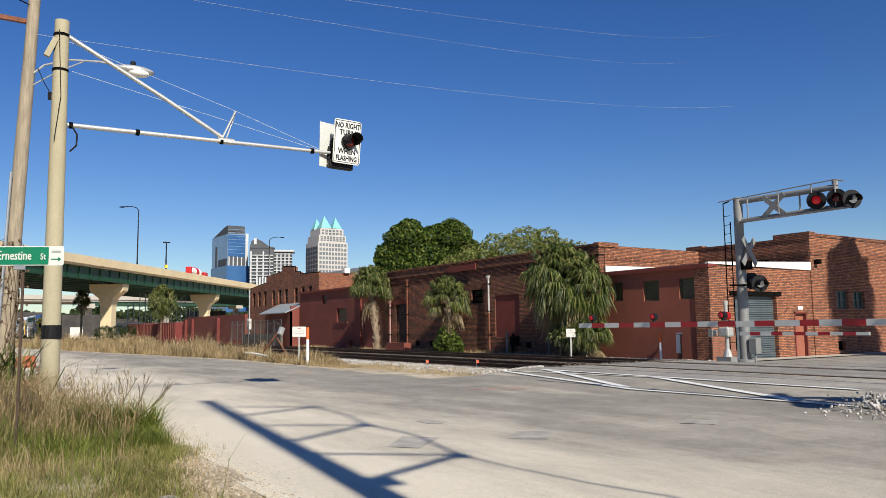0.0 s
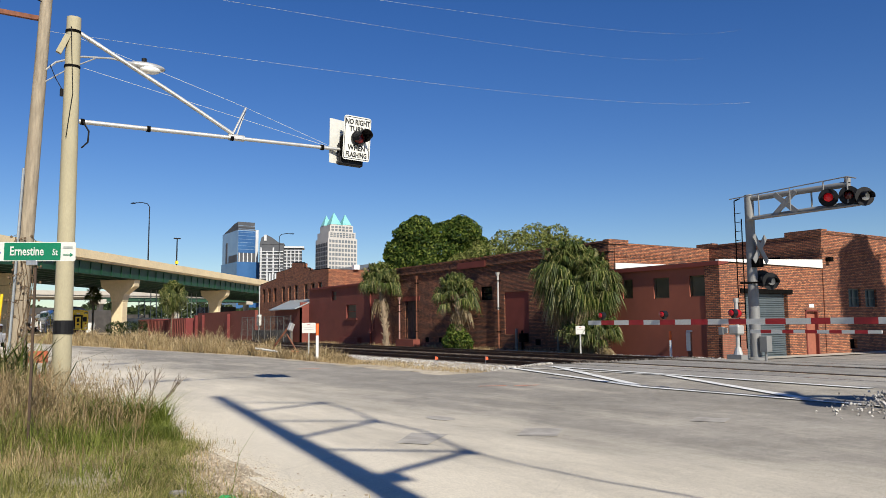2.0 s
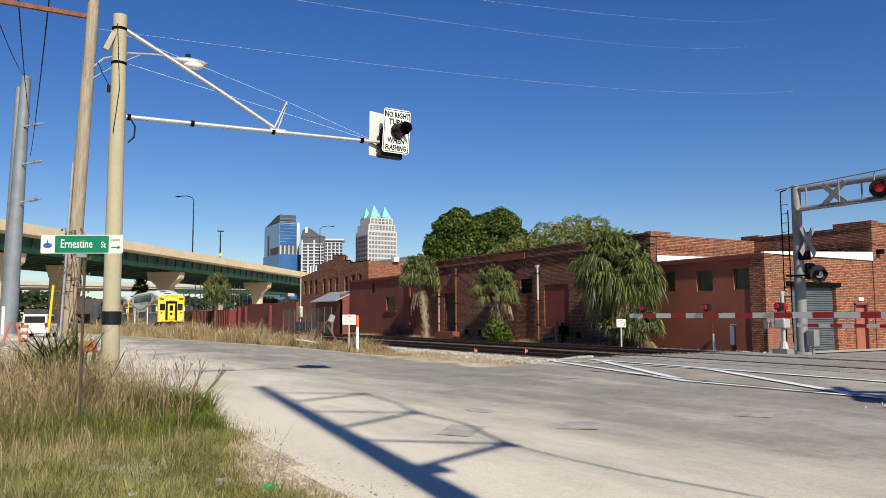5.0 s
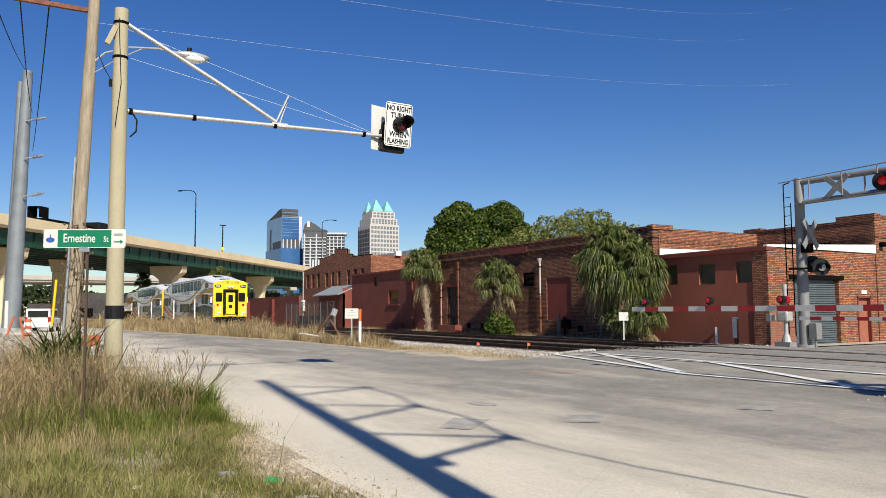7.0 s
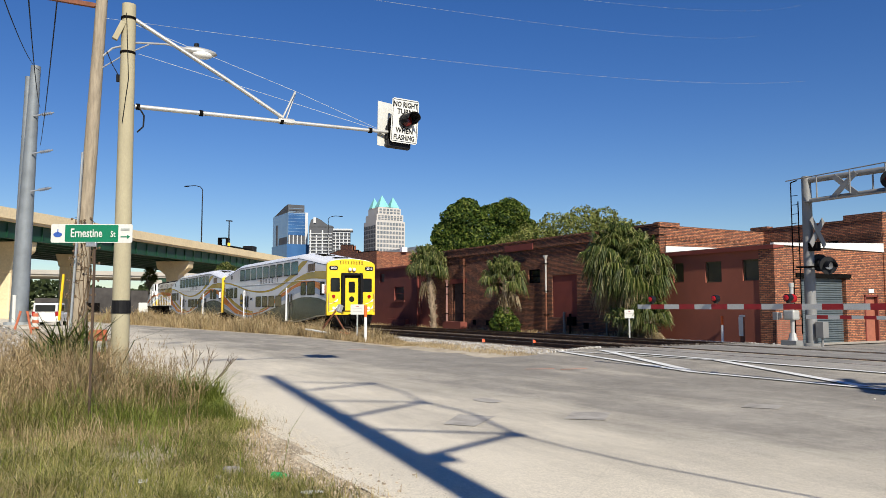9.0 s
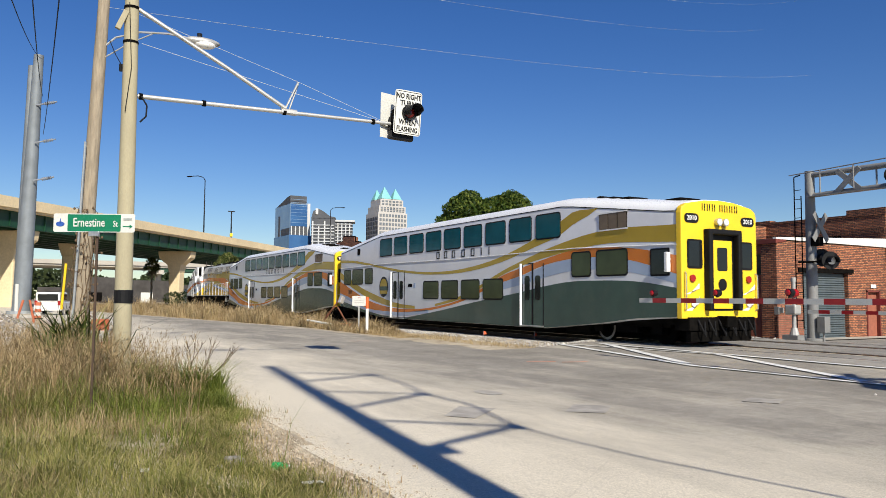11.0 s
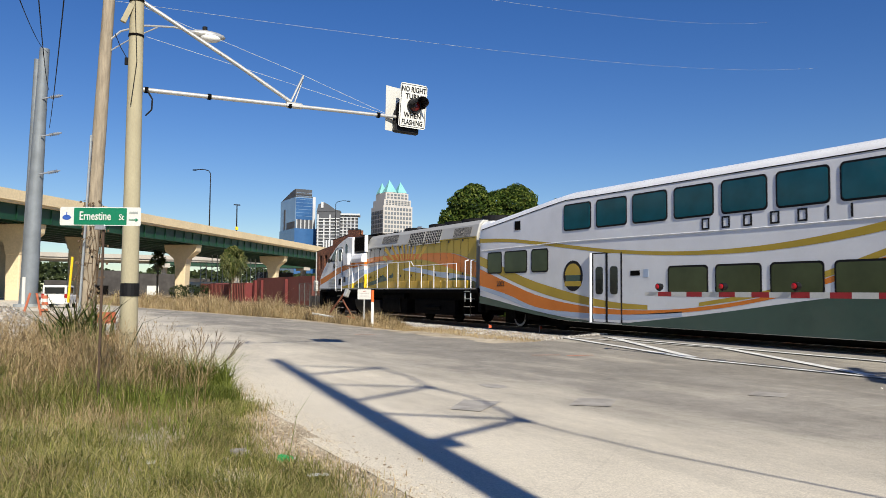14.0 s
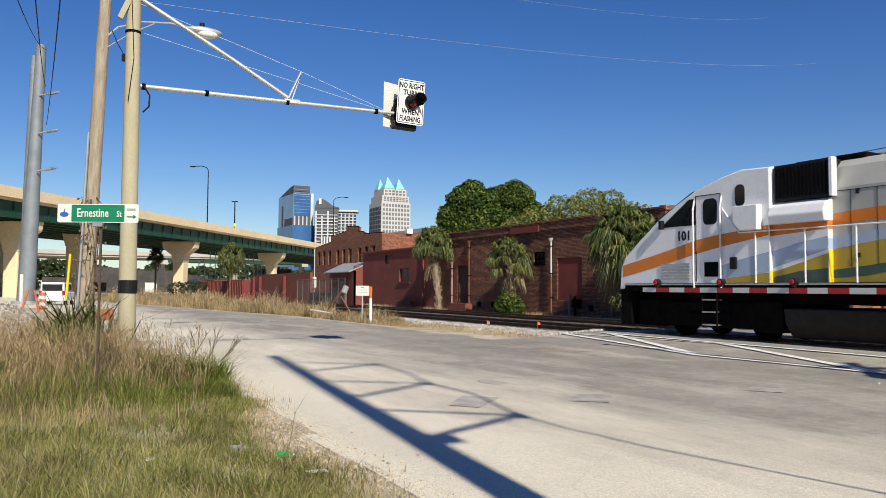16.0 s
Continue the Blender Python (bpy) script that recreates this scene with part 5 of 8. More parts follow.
for y, z1, ms in ((42.5, 4.3, (RUST, RUST)), (33.7, 4.0, (ALUD, RUST)), (44.75, 3.0, (PINK, PINK))):
    pp = thing_part("downpipe", ware)
    quick("upper_pipe", ms[0], pp, lambda b: (rod(b, (WALL_X - 0.12, y, 2.0), (WALL_X - 0.12, y, z1), 0.05, n=10), rod(b, (WALL_X - 0.14, y, z1 - 0.12), (WALL_X - 0.14, y, z1 + 0.08), 0.06, 0.14, 8)))
    quick("lower_pipe", ms[1], pp, lambda b: rod(b, (WALL_X - 0.12, y, G), (WALL_X - 0.12, y, 2.02), 0.055, n=10))
    for z in (0.8, 2.1, z1 - 0.4):
        quick("pipe_clip", UNDER, pp, lambda b: box(b, WALL_X - 0.2, y - 0.1, z, WALL_X, y + 0.1, z + 0.05))
for y, w in ((39.5, 0.5), (41.2, 0.4), (30.3, 0.4)):
    quick("foot_vent", UNDER, ware, lambda b: box(b, WALL_X - 0.01, y, 0.15, WALL_X + 0.05, y + w, 0.45))
quick("meter_box", UNDER, ware, lambda b: (rod(b, (WALL_X - 0.15, 31.6, G), (WALL_X - 0.15, 31.6, 0.9), 0.06), box(b, WALL_X - 0.3, 31.2, 0.3, WALL_X - 0.05, 31.7, 0.75)), bevel=0.02)
quick("stub_pipe", mat("grey_pipe", (0.2, 0.19, 0.18), 0.6), ware, lambda b: (rod(b, (WALL_X - 0.3, 28.6, G), (WALL_X - 0.3, 28.6, 0.85), 0.05), rod(b, (WALL_X - 0.3, 31.9, G), (WALL_X - 0.3, 31.9, 1.0), 0.07)))

# maroon house and lean-to
mar = thing("maroon_warehouse", "maroon painted warehouse with two small windows", "building")
MH = ((55.0, 3.2, 55.9, 3.95), (51.5, 1.75, 53.2, 2.8))
quick("track_wall", MAROON, mar, lambda b: wall_with(b, west(WALL_X - 0.02), 47.0, G, 60.4, 4.25, 0.3, MH))
for h in MH:
    window_in(mar, west(WALL_X - 0.02), *h, 0.12, DULLRED, glass("dark_maroon_glass", (0.03, 0.014, 0.012), 0.3))
quick("window_sill", MAROON, mar, lambda b: box(b, WALL_X - 0.1, 51.3, 1.65, WALL_X + 0.05, 53.4, 1.75))
quick("eave", DULLRED, mar, lambda b: prism(b, [(-0.14, 4.2), (-0.14, 4.34), (8, 4.9), (8, 4.76)], 46.95, 60.5, lambda u, v, w: (WALL_X + u, w, v)))
quick("end_wall", MAROON, mar, lambda b: box(b, WALL_X + 0.3, 60.1, G, 36, 60.4, 4.3))
quick("south_wall", BRICK, mar, lambda b: box(b, WALL_X + 0.3, 47.02, 4.2, 36, 47.3, 4.5))
quick("low_sill", DULLRED, mar, lambda b: (box(b, WALL_X - 0.35, 50.6, G, WALL_X, 53.8, 0.35)))
quick("post", DULLRED, mar, lambda b: box(b, WALL_X - 0.16, 49.0, G, WALL_X - 0.04, 49.15, 4.2))
quick("brace", MAROON, mar, lambda b: (rod(b, (WALL_X - 0.2, 48.6, 2.6), (WALL_X - 0.8, 47.6, 0.8), 0.05), rod(b, (WALL_X - 0.2, 48.2, 2.6), (WALL_X - 0.8, 47.2, 0.8), 0.05)))
shed = thing("lean_to_shed", "small maroon shed with pale metal roof", "shed")
quick("shed_wall", MAROON, shed, lambda b: (box(b, 24.6, 60.45, G, 24.75, 66.4, 2.75), box(b, 24.6, 60.45, G, 28, 60.6, 3.2)))
quick("shed_roof", mat("pale_metal_roof", (0.42, 0.47, 0.48), 0.45, 0.4, 0.1, 2, 30, 0.1), shed, lambda b: prism(b, [(24.1, 2.6), (24.1, 2.68), (26.5, 3.75), (26.5, 3.65)], 60.4, 66.6, lambda u, v, w: (u, w, v)), label="pale corrugated metal roof")

# far brick house with stepped gable
far = thing("brick_house", "brick house with stepped parapet and narrow arched windows", "building")
STEP = [(57.9, 5.9), (62.0, 6.0), (62.0, 6.2), (63.2, 6.3), (63.2, 6.75), (66.0, 6.95), (66.0, 6.5), (70.0, 6.25), (70.0, 5.7), (74.7, 5.3)]
FW = [(59.2 + k * 1.55 + (0.7 if k > 2 else 0) + (0.7 if k > 5 else 0), 3.5, 60.0 + k * 1.55 + (0.7 if k > 2 else 0) + (0.7 if k > 5 else 0), 4.9) for k in range(9)]
quick("track_wall", BRICK, far, lambda b: wall_with(b, west(26.0), 57.9, G, 74.7, 5.3, 0.35, FW + [(61, 0, 63, 2.4), (68, 0, 70, 2.4)]))
quick("parapet", BRICK, far, lambda b: prism(b, [(74.7, 5.3), (57.9, 5.3)] + STEP[:], 0, 0.35, lambda u, v, w: (26.0 + w, u, v)))
quick("south_wall", BRICK, far, lambda b: box(b, 26.35, 57.9, G, 42, 58.2, 5.9))
quick("parapet_cap", UNDER, far, lambda b: [rod(b, (26.1, a[0], a[1] + 0.03), (26.1, c[0], c[1] + 0.03), 0.06, n=6) for a, c in zip(STEP[:-1], STEP[1:])])
quick("roof", TAR, far, lambda b: box(b, 26.3, 58.1, 5.0, 42, 74.5, 5.1))
quick("north_wall", BRICK, far, lambda b: box(b, 26.3, 74.4, G, 42, 74.7, 5.3))
for w in FW:
    window_in(far, west(26.0), *w, 0.15, mat("brown_sash", (0.25, 0.12, 0.07), 0.7), DARKGL)
quick("roof_box", WHITEP, far, lambda b: box(b, 28.2, 57.6, 5.9, 28.7, 58.0, 6.3))
red = tagged(new("wall_crimson"), "long crimson painted yard wall", kind="structure")
CRIM = mat("crimson_paint", (0.15, 0.018, 0.016), 0.7, 0, 0.15, 1, 20, 0.1, (0.1, 0.025, 0.02), 0.5)
quick("wall_run", MAROON, red, lambda b: box(b, 25.6, 74.8, G, 25.9, 96, 2.85))
quick("wall_post", CRIM, red, lambda b: [box(b, 25.3, y, G, 25.8, y + 0.7, 2.6) for y in (83, 93, 96)])
for x, y, w, l, h in ((24.5, 97.5, 4, 9, 2.3), (25.2, 108, 4, 12, 2.2), (26, 122, 4, 12, 2.4)):
    bx = thing("goods_container", "faded red steel container by the tracks", "container", group="containers")
    quick("container_body", CRIM, bx, lambda b: box(b, x, y, G, x + w, y + l, h), bevel=0.04)
    quick("container_rib", MAROON, bx, lambda b: [box(b, x - 0.06, y + 0.3 + k * 0.9, G + 0.15, x, y + 0.45 + k * 0.9, h - 0.12) for k in range(int(l / 0.9))])


# ---- overpass and far roads ----
CREAM = mat("cream_concrete", (0.7, 0.57, 0.36), 0.85, 0, 0.06, 0.3, 4, 0.05, (0.42, 0.34, 0.22), 0.35, space="World")
BRGREEN = mat("green_girder_paint", (0.006, 0.048, 0.022), 0.5, 0, 0.15, 0.3, 4, 0.03, space="World")
GALV = mat("galvanised_steel", (0.36, 0.39, 0.41), 0.5, 0.4, 0.1, 0.8, 25, 0.05, (0.24, 0.25, 0.25), 0.3)
ALU = mat("dull_aluminium", (0.52, 0.52, 0.5), 0.45, 0.5, 0.1, 3, 40, 0.06)
ORANGEP = mat("safety_orange", (0.75, 0.13, 0.02), 0.6, 0, 0.1)
SIGNW = mat("sign_white", (0.6, 0.6, 0.56), 0.45, 0, 0.04, 3, 40, 0.03, (0.5, 0.48, 0.42), 0.2)
SIGNG = mat("sign_green", (0.0, 0.16, 0.075), 0.4, 0, 0.05)
SIGNB = mat("sign_blue", (0.03, 0.09, 0.35), 0.4)
GATERED = mat("gate_red", (0.36, 0.015, 0.02), 0.45, 0, 0.1)
GLOW = plain("lit_red_lens", (0.5, 0.012, 0.018), 0.2, emit=0.22)
DX, DY = 0.616, 0.788


def span(u, v, w):
    """Along the overpass: u metres back from its near edge, v up, w along it."""
    return (14.2 + DX * w - DY * u, 119.1 + DY * w + DX * u, v)


RAMP = mat("pale_grey_concrete", (0.42, 0.39, 0.34), 0.9, 0, 0.08, 0.2, 4, 0.05, (0.3, 0.28, 0.25), 0.4, space="World")
over = thing("overpass", "cream concrete overpass with dark green steel girders", "bridge")
quick("barrier", CREAM, over, lambda b: (prism(b, [(0, 11.35), (0, 12.6), (0.3, 12.6), (0.45, 11.7), (0.45, 11.35)], -330, 720, span), prism(b, [(24.0, 11.35), (24.0, 12.6), (24.4, 12.6), (24.4, 11.35)], -330, 720, span)), label="cream concrete barrier")
quick("deck", CREAM, over, lambda b: prism(b, [(0.2, 11.1), (0.2, 11.36), (24.2, 11.36), (24.2, 11.1)], -330, 720, span))
for k in range(9):
    quick("girder", BRGREEN, over, lambda b: prism(b, [(1.0 + k * 2.8, 9.2), (1.0 + k * 2.8, 11.1), (1.5 + k * 2.8, 11.1), (1.5 + k * 2.8, 9.2)], -330, 720, span), label="dark green steel girder")
bm = bmesh.new()
for k in range(-36, 70):
    prism(bm, [(0.85, 9.3), (0.85, 11.0), (1.0, 11.0), (1.0, 9.3)], k * 3.0, k * 3.0 + 0.12, span)
tagged(part("stiffener", bm, BRGREEN, over), kind="stuff")
for w in (-19.2, 21.2, 62.7, 103.9):
    pier = thing_part("pier", over)
    quick("column", CREAM, pier, lambda b: prism(b, [(3.5, G), (3.4, 5.5), (5.4, 5.5), (5.3, G)], w - 0.9, w + 0.9, span), bevel=0.15)
    quick("pier_cap", CREAM, pier, lambda b: prism(b, [(3.4, 5.4), (3.1, 6.8), (1.5, 8.0), (1.3, 9.2), (7.5, 9.2), (7.3, 8.0), (5.7, 6.8), (5.4, 5.4)], w - 0.95, w + 0.95, span), bevel=0.12)


def lamp_post(x, y, z0, h, reach, label, ang=0):
    t = thing("street_lamp", label, "street lamp", pose(x, y, z0, 0, 0, ang), group="road lamps on the overpass")
    quick("post", BLACKP, t, lambda b: rod(b, (0, 0, 0), (0, 0, h), 0.13, 0.08, 8))
    quick("arm", BLACKP, t, lambda b: tube(b, [(0, 0, h), (-reach * 0.15, 0, h + 0.5), (-reach * 0.5, 0, h + 0.75), (-reach, 0, h + 0.7)], 0.07))
    quick("lamp_head", UNDER, t, lambda b: ball(b, (-reach - 0.3, 0, h + 0.66), 0.5, 0.2, 0.12))


def on_bridge(deg, u=0.2):
    k = math.tan(radians(deg))
    w = (k * (119.1 + DX * u) - 14.2 + DY * u) / (DX - k * DY)
    return span(u, 12.6, w)


x, y, z = on_bridge(11.5)
lamp_post(x, y, z, 9.3, 2.6, "dark street lamp with curved arm on the overpass", -35)
x, y, z = on_bridge(13.4)
camt = thing("traffic_camera_post", "short dark post with yellow box on the overpass", "camera post", pose(x, y, z))
quick("post", BLACKP, camt, lambda b: (rod(b, (0, 0, 0), (0, 0, 5.0), 0.14, 0.1), box(b, -0.6, -0.1, 4.9, 0.6, 0.1, 5.1)))
quick("yellow_box", YELLOW, camt, lambda b: box(b, -0.25, -0.3, 0.2, 0.25, 0.1, 0.8), bevel=0.03)
lamp_post(66, 176, 12.0, 10.8, -3.4, "dark street lamp with curved arm beyond the overpass", -25)
for k, (y0, z1, t) in enumerate(((262, 12.6, 1.3),)):
    br = thing("overpass", "far pale concrete ramp on slim columns", "bridge", group="far ramps")
    quick("barrier", RAMP, br, lambda b: box(b, -90, y0, z1 - t, 190, y0 + 0.5, z1), label="pale concrete barrier")
    quick("girder", BRGREEN if k == 0 else RAMP, br, lambda b: box(b, 40 if k == 0 else -90, y0 + 1, z1 - t - 1.8, 190, y0 + 10, z1 - t))
    quick("deck", RAMP, br, lambda b: box(b, -90, y0 + 0.5, z1 - t - 0.6, 190, y0 + 30, z1 - t))
    for x in range(-80, 190, 24):
        quick("column", RAMP, br, lambda b: (rod(b, (x, y0 + 5, G), (x, y0 + 5, z1 - t - 1.8), 1.0, n=12), box(b, x - 1.2, y0 + 0.8, z1 - t - 2.6, x + 1.2, y0 + 10, z1 - t - 1.2)))
for x, y, h in ((9.0, 150, 8.3), (6.3, 128, 7.6), (-3.0, 132, 8.0)):
    c = thing("bridge_pier", "slim cream concrete bridge pier with tapered cap", "bridge pier", pose(x, y, G), group="slim piers")
    quick("column", CREAM, c, lambda b: box(b, -0.9, -0.9, 0, 0.9, 0.9, h), bevel=0.1)
    quick("pier_cap", CREAM, c, lambda b: prism(b, [(-1.0, h), (-1.5, h + 1.8), (1.5, h + 1.8), (1.0, h)], -1.0, 1.0, lambda u, v, w: (u, w, v)))
sub = thing("substation", "pale lattice frames and white sheds beyond the verge", "substation", pose(0, 0, 0))
bm = bmesh.new()
for k in range(8):
    x, y = 33 + k * 3.2, 170 + k * 4
    for q in (0, 1.4):
        rod(bm, (x + q, y, G), (x + q * 0.8, y, 7 + (k % 3) * 2.2), 0.1, n=4)
    for j in range(8):
        rod(bm, (x, y, j * 0.9), (x + 1.3, y, j * 0.9 + 0.9), 0.06, n=4)
part("lattice", bm, GALV, sub)
quick("shed", SIGNW, sub, lambda b: box(b, 30, 168, G, 36, 172, 3.0))
quick("shed", SIGNW, sub, lambda b: box(b, 42, 182, G, 52, 188, 2.6))
# dark blocks stand for low structures and the shade under the ramps
back = thing("roadside_clutter", "dark blocks for the sheds, parked vehicles and shade under the ramps", "shed")
DSHED = mat("shed_and_shade_dark", (0.05, 0.045, 0.042), 0.8, 0, 0.3, 0.4, 3)
for k in range(14):
    quick("shed", DSHED, back, lambda b: box(b, -40 + k * 11, 215 + (k % 3) * 8, G, -31 + k * 11, 222 + (k % 3) * 8, 3.6 + (k * 7 % 4)), bevel=0.1)
    quick("shed_opening", SIGNW if k % 3 == 0 else UNDER, back, lambda b: box(b, -38 + k * 11, 214.9 + (k % 3) * 8, G, -35 + k * 11, 215 + (k % 3) * 8, 2.4))

# vehicles on the overpass: local y is the way they drive
mixer = thing("mixer_truck", "red and white concrete mixer truck on the overpass", "truck")
REDT = mat("truck_red", (0.5, 0.02, 0.02), 0.4)
quick("drum", WHITEP, mixer, lambda b: (rod(b, (0, -3.6, 2.9), (0, 0, 2.5), 0.75, 1.15, 16), rod(b, (0, 0, 2.5), (0, 1.6, 2.2), 1.15, 0.8, 16)), label="white mixer drum")
quick("drum_band", REDT, mixer, lambda b: rod(b, (0, -1.9, 2.72), (0, -0.9, 2.62), 1.06, 1.13, 16))
quick("drum_band", REDT, mixer, lambda b: rod(b, (0, 0.7, 2.4), (0, 1.6, 2.24), 1.02, 0.85, 16))
quick("chute", REDT, mixer, lambda b: box(b, -0.6, -4.4, 2.2, 0.6, -3.6, 3.7), bevel=0.1)
quick("truck_cab", REDT, mixer, lambda b: box(b, -1.15, 1.9, 0.7, 1.15, 3.9, 2.9), bevel=0.12)
quick("cab_glass", DARKGL, mixer, lambda b: box(b, -1.0, 3.88, 1.9, 1.0, 3.93, 2.7))
quick("chassis", UNDER, mixer, lambda b: box(b, -1.0, -4.0, 0.6, 1.0, 3.8, 1.1))
hauler = thing("hauler_truck", "dark flatbed hauler truck on the overpass", "truck")
quick("truck_cab", BLACKP, hauler, lambda b: box(b, -1.2, 5.5, 0.7, 1.2, 7.8, 3.3), bevel=0.15)
quick("flatbed", UNDER, hauler, lambda b: box(b, -1.25, -7.5, 1.0, 1.25, 5.2, 1.4))
quick("load", UNDER, hauler, lambda b: (box(b, -1.1, -6.5, 1.4, 1.1, 4.5, 2.5), box(b, -0.9, -7.4, 2.5, -0.8, -5.5, 4.0), box(b, 0.8, -7.4, 2.5, 0.9, -5.5, 4.0), box(b, -0.9, -7.4, 3.9, 0.9, -5.5, 4.0)), bevel=0.05)
for truck, ys in ((mixer, (-3.0, -1.7, 3.0)), (hauler, (-6.0, -4.8, 4.2, 6.8))):
    for y in ys:
        for x in (-1.05, 1.05):
            quick("wheel", RUBBER, truck, lambda b: rod(b, (x - 0.15, y, 0.5), (x + 0.15, y, 0.5), 0.5, n=16))

# ---- skyline ----
def city_wall(name, c1, c2, glassy=False):
    m, nt, bs = nodes_of(name)
    bs.inputs["Base Color"].default_value = (*c1, 1)
    bs.inputs["Roughness"].default_value = 0.25 if glassy else 0.8
    n = noise_of(nt, 0.05, 3, world_pos(nt))
    nt.links.new(mix(nt, c1, c2, ramp(nt, n, [(0.3, (0, 0, 0)), (0.7, (1, 1, 1))])), bs.inputs["Base Color"])
    return m


SKYST = city_wall("tower_stone", (0.4, 0.385, 0.365), (0.46, 0.44, 0.42))
SKYGL = city_wall("tower_window", (0.1, 0.12, 0.14), (0.2, 0.21, 0.22), True)
SKYBL = city_wall("blue_curtain_wall", (0.025, 0.08, 0.21), (0.04, 0.12, 0.28), True)
SKYPALE = city_wall("pale_sky_tint_panel", (0.16, 0.25, 0.38), (0.2, 0.3, 0.43), True)
COPPER = city_wall("verdigris_copper", (0.14, 0.4, 0.4), (0.2, 0.48, 0.47))
SKYDK = city_wall("slate_dark", (0.05, 0.055, 0.065), (0.08, 0.085, 0.095))
SKYWH = city_wall("white_frame", (0.44, 0.46, 0.48), (0.52, 0.53, 0.54))


def window_grid(parent, x0, x1, z0, z1, cols, rows, y, wfrac=0.6, hfrac=0.55, material=None, name="window"):
    me = None
    dx, dz = (x1 - x0) / cols, (z1 - z0) / rows
    bm = bmesh.new()
    box(bm, -dx * wfrac / 2, -0.4, -dz * hfrac / 2, dx * wfrac / 2, 0.3, dz * hfrac / 2)
    first = part(name, bm, material or SKYGL, parent)
    for i in range(cols):
        for j in range(rows):
            o = first if i == j == 0 else first.copy()
            if o is not first:
                scene.collection.objects.link(o)
            o.matrix_basis = pose(x0 + dx * (i + 0.5), y, z0 + dz * (j + 0.5))


# stone tower with three copper pyramids: a sunlit front and a shaded flank
tw = thing("office_tower", "pale stone office tower with three verdigris pyramid roofs", "tower", pose(365.8, 817, 0))
quick("shaft", SKYST, tw, lambda b: (box(b, 0, 0, 0, 38, 36, 103), box(b, 1.5, 1.5, 103, 36.5, 34, 119 - 8), box(b, 4, 3, 119 - 8, 34, 32, 119)))
for x, y, w, h in ((9, 25, 6.2, 13), (12.5, 11, 8.0, 15), (26.5, 10, 7.0, 13.5)):
    quick("turret", SKYST, tw, lambda b: box(b, x - w * 0.8, y - w * 0.8, 119 - 10, x + w * 0.8, y + w * 0.8, 119 + 1))
    quick("pyramid", COPPER, tw, lambda b: bmesh.ops.create_cone(b, cap_ends=True, segments=4, radius1=w * 1.2, radius2=0.2, depth=h, matrix=Matrix.Translation((x, y, 119 + 1 + h / 2)) @ pose(0, 0, 0, 0, 0, 45)), label="verdigris pyramid roof")
window_grid(tw, 1, 37, 24, 103 - 1, 9, 15, 0, 0.68, 0.62)
window_grid(tw, 3, 35.5, 103 + 1, 119 - 9, 8, 3, 1.5, 0.66, 0.62)
window_grid(tw, 5, 33, 119 - 7.5, 119 - 0.5, 6, 2, 3, 0.66, 0.6)
flank = bmesh.new()
box(flank, -0.4, -1.7, -2.0, 0.3, 1.7, 2.0)
pane0 = part("window", flank, SKYDK, tw)
for i in range(7):
    for j in range(14):
        o = pane0 if i == j == 0 else pane0.copy()
        if o is not pane0:
            scene.collection.objects.link(o)
        o.matrix_basis = pose(0, 3.2 + i * 4.9, 26 + j * (103 - 28) / 14)
# blue glass block with slanted dark roof
bl = thing("office_tower", "blue glass office block with slanted dark roof", "tower", pose(279.1, 880, 0))
# the body's pale colour stands for sky reflected in its unlit glass flank
quick("body", SKYPALE, bl, lambda b: box(b, 0, 0, 0, 22, 61, 114))
quick("glass_front", SKYBL, bl, lambda b: (box(b, 0.4, -0.8, 87, 21, 0.2, 114 - 1), box(b, -2, -3.5, 0, 29, 58, 76)), label="blue curtain wall")
quick("transom", SKYPALE, bl, lambda b: [box(b, 0.4, -1.0, 87 + k * 4, 21, -0.8, 87 + 0.35 + k * 4) for k in range(1, 9)])
quick("white_edge", SKYWH, bl, lambda b: box(b, 21, -1.2, 76, 24.5, 3, 114 + 1))
quick("recess", SKYDK, bl, lambda b: (box(b, 0.4, -0.5, 76, 21, 0.2, 87), box(b, -0.4, 40, 30, 0.2, 46, 114 - 12), box(b, -0.4, 2, 76, 0.2, 34, 87 - 2)))
quick("mullion", SKYWH, bl, lambda b: [box(b, 1 + k * 5, -1.0, 76, 2.2 + k * 5, -0.4, 87) for k in range(5)])
quick("roof_screen", SKYDK, bl, lambda b: prism(b, [(60, 114), (14, 124 - 1), (2, 124), (2, 114)], 0.5, 21, lambda u, v, w: (w, u, v)))
# dark flats with balconies and white frames
fl = thing("apartment_tower", "dark apartment tower with white frames and arched roof", "tower", pose(300, 858, 0, 0, 0, -24))
quick("body", SKYDK, fl, lambda b: (box(b, -2, 0, 0, 26, 24, 96), box(b, 22, 4, 0, 46, 26, 92)))
quick("arched_roof", SKYDK, fl, lambda b: prism(b, [(-2, 96), (0, 104), (6, 107), (12, 104), (20, 98), (26, 97), (26, 95), (-2, 95)], 0, 24, lambda u, v, w: (u, w, v)))
quick("cornice", SKYWH, fl, lambda b: (box(b, 20, 2, 92, 49, 28, 94), box(b, 3, -1, 100, 6, 1, 107)))
for k in range(4):
    quick("white_frame", SKYWH, fl, lambda b: box(b, -1 + k * 7, -1, 40, 0.6 + k * 7, 0.5, 92 - (k % 2) * 6))
for k in range(5):
    quick("white_frame", SKYWH, fl, lambda b: box(b, 24 + k * 4.6, 3, 40, 25.2 + k * 4.6, 4.5, 90))
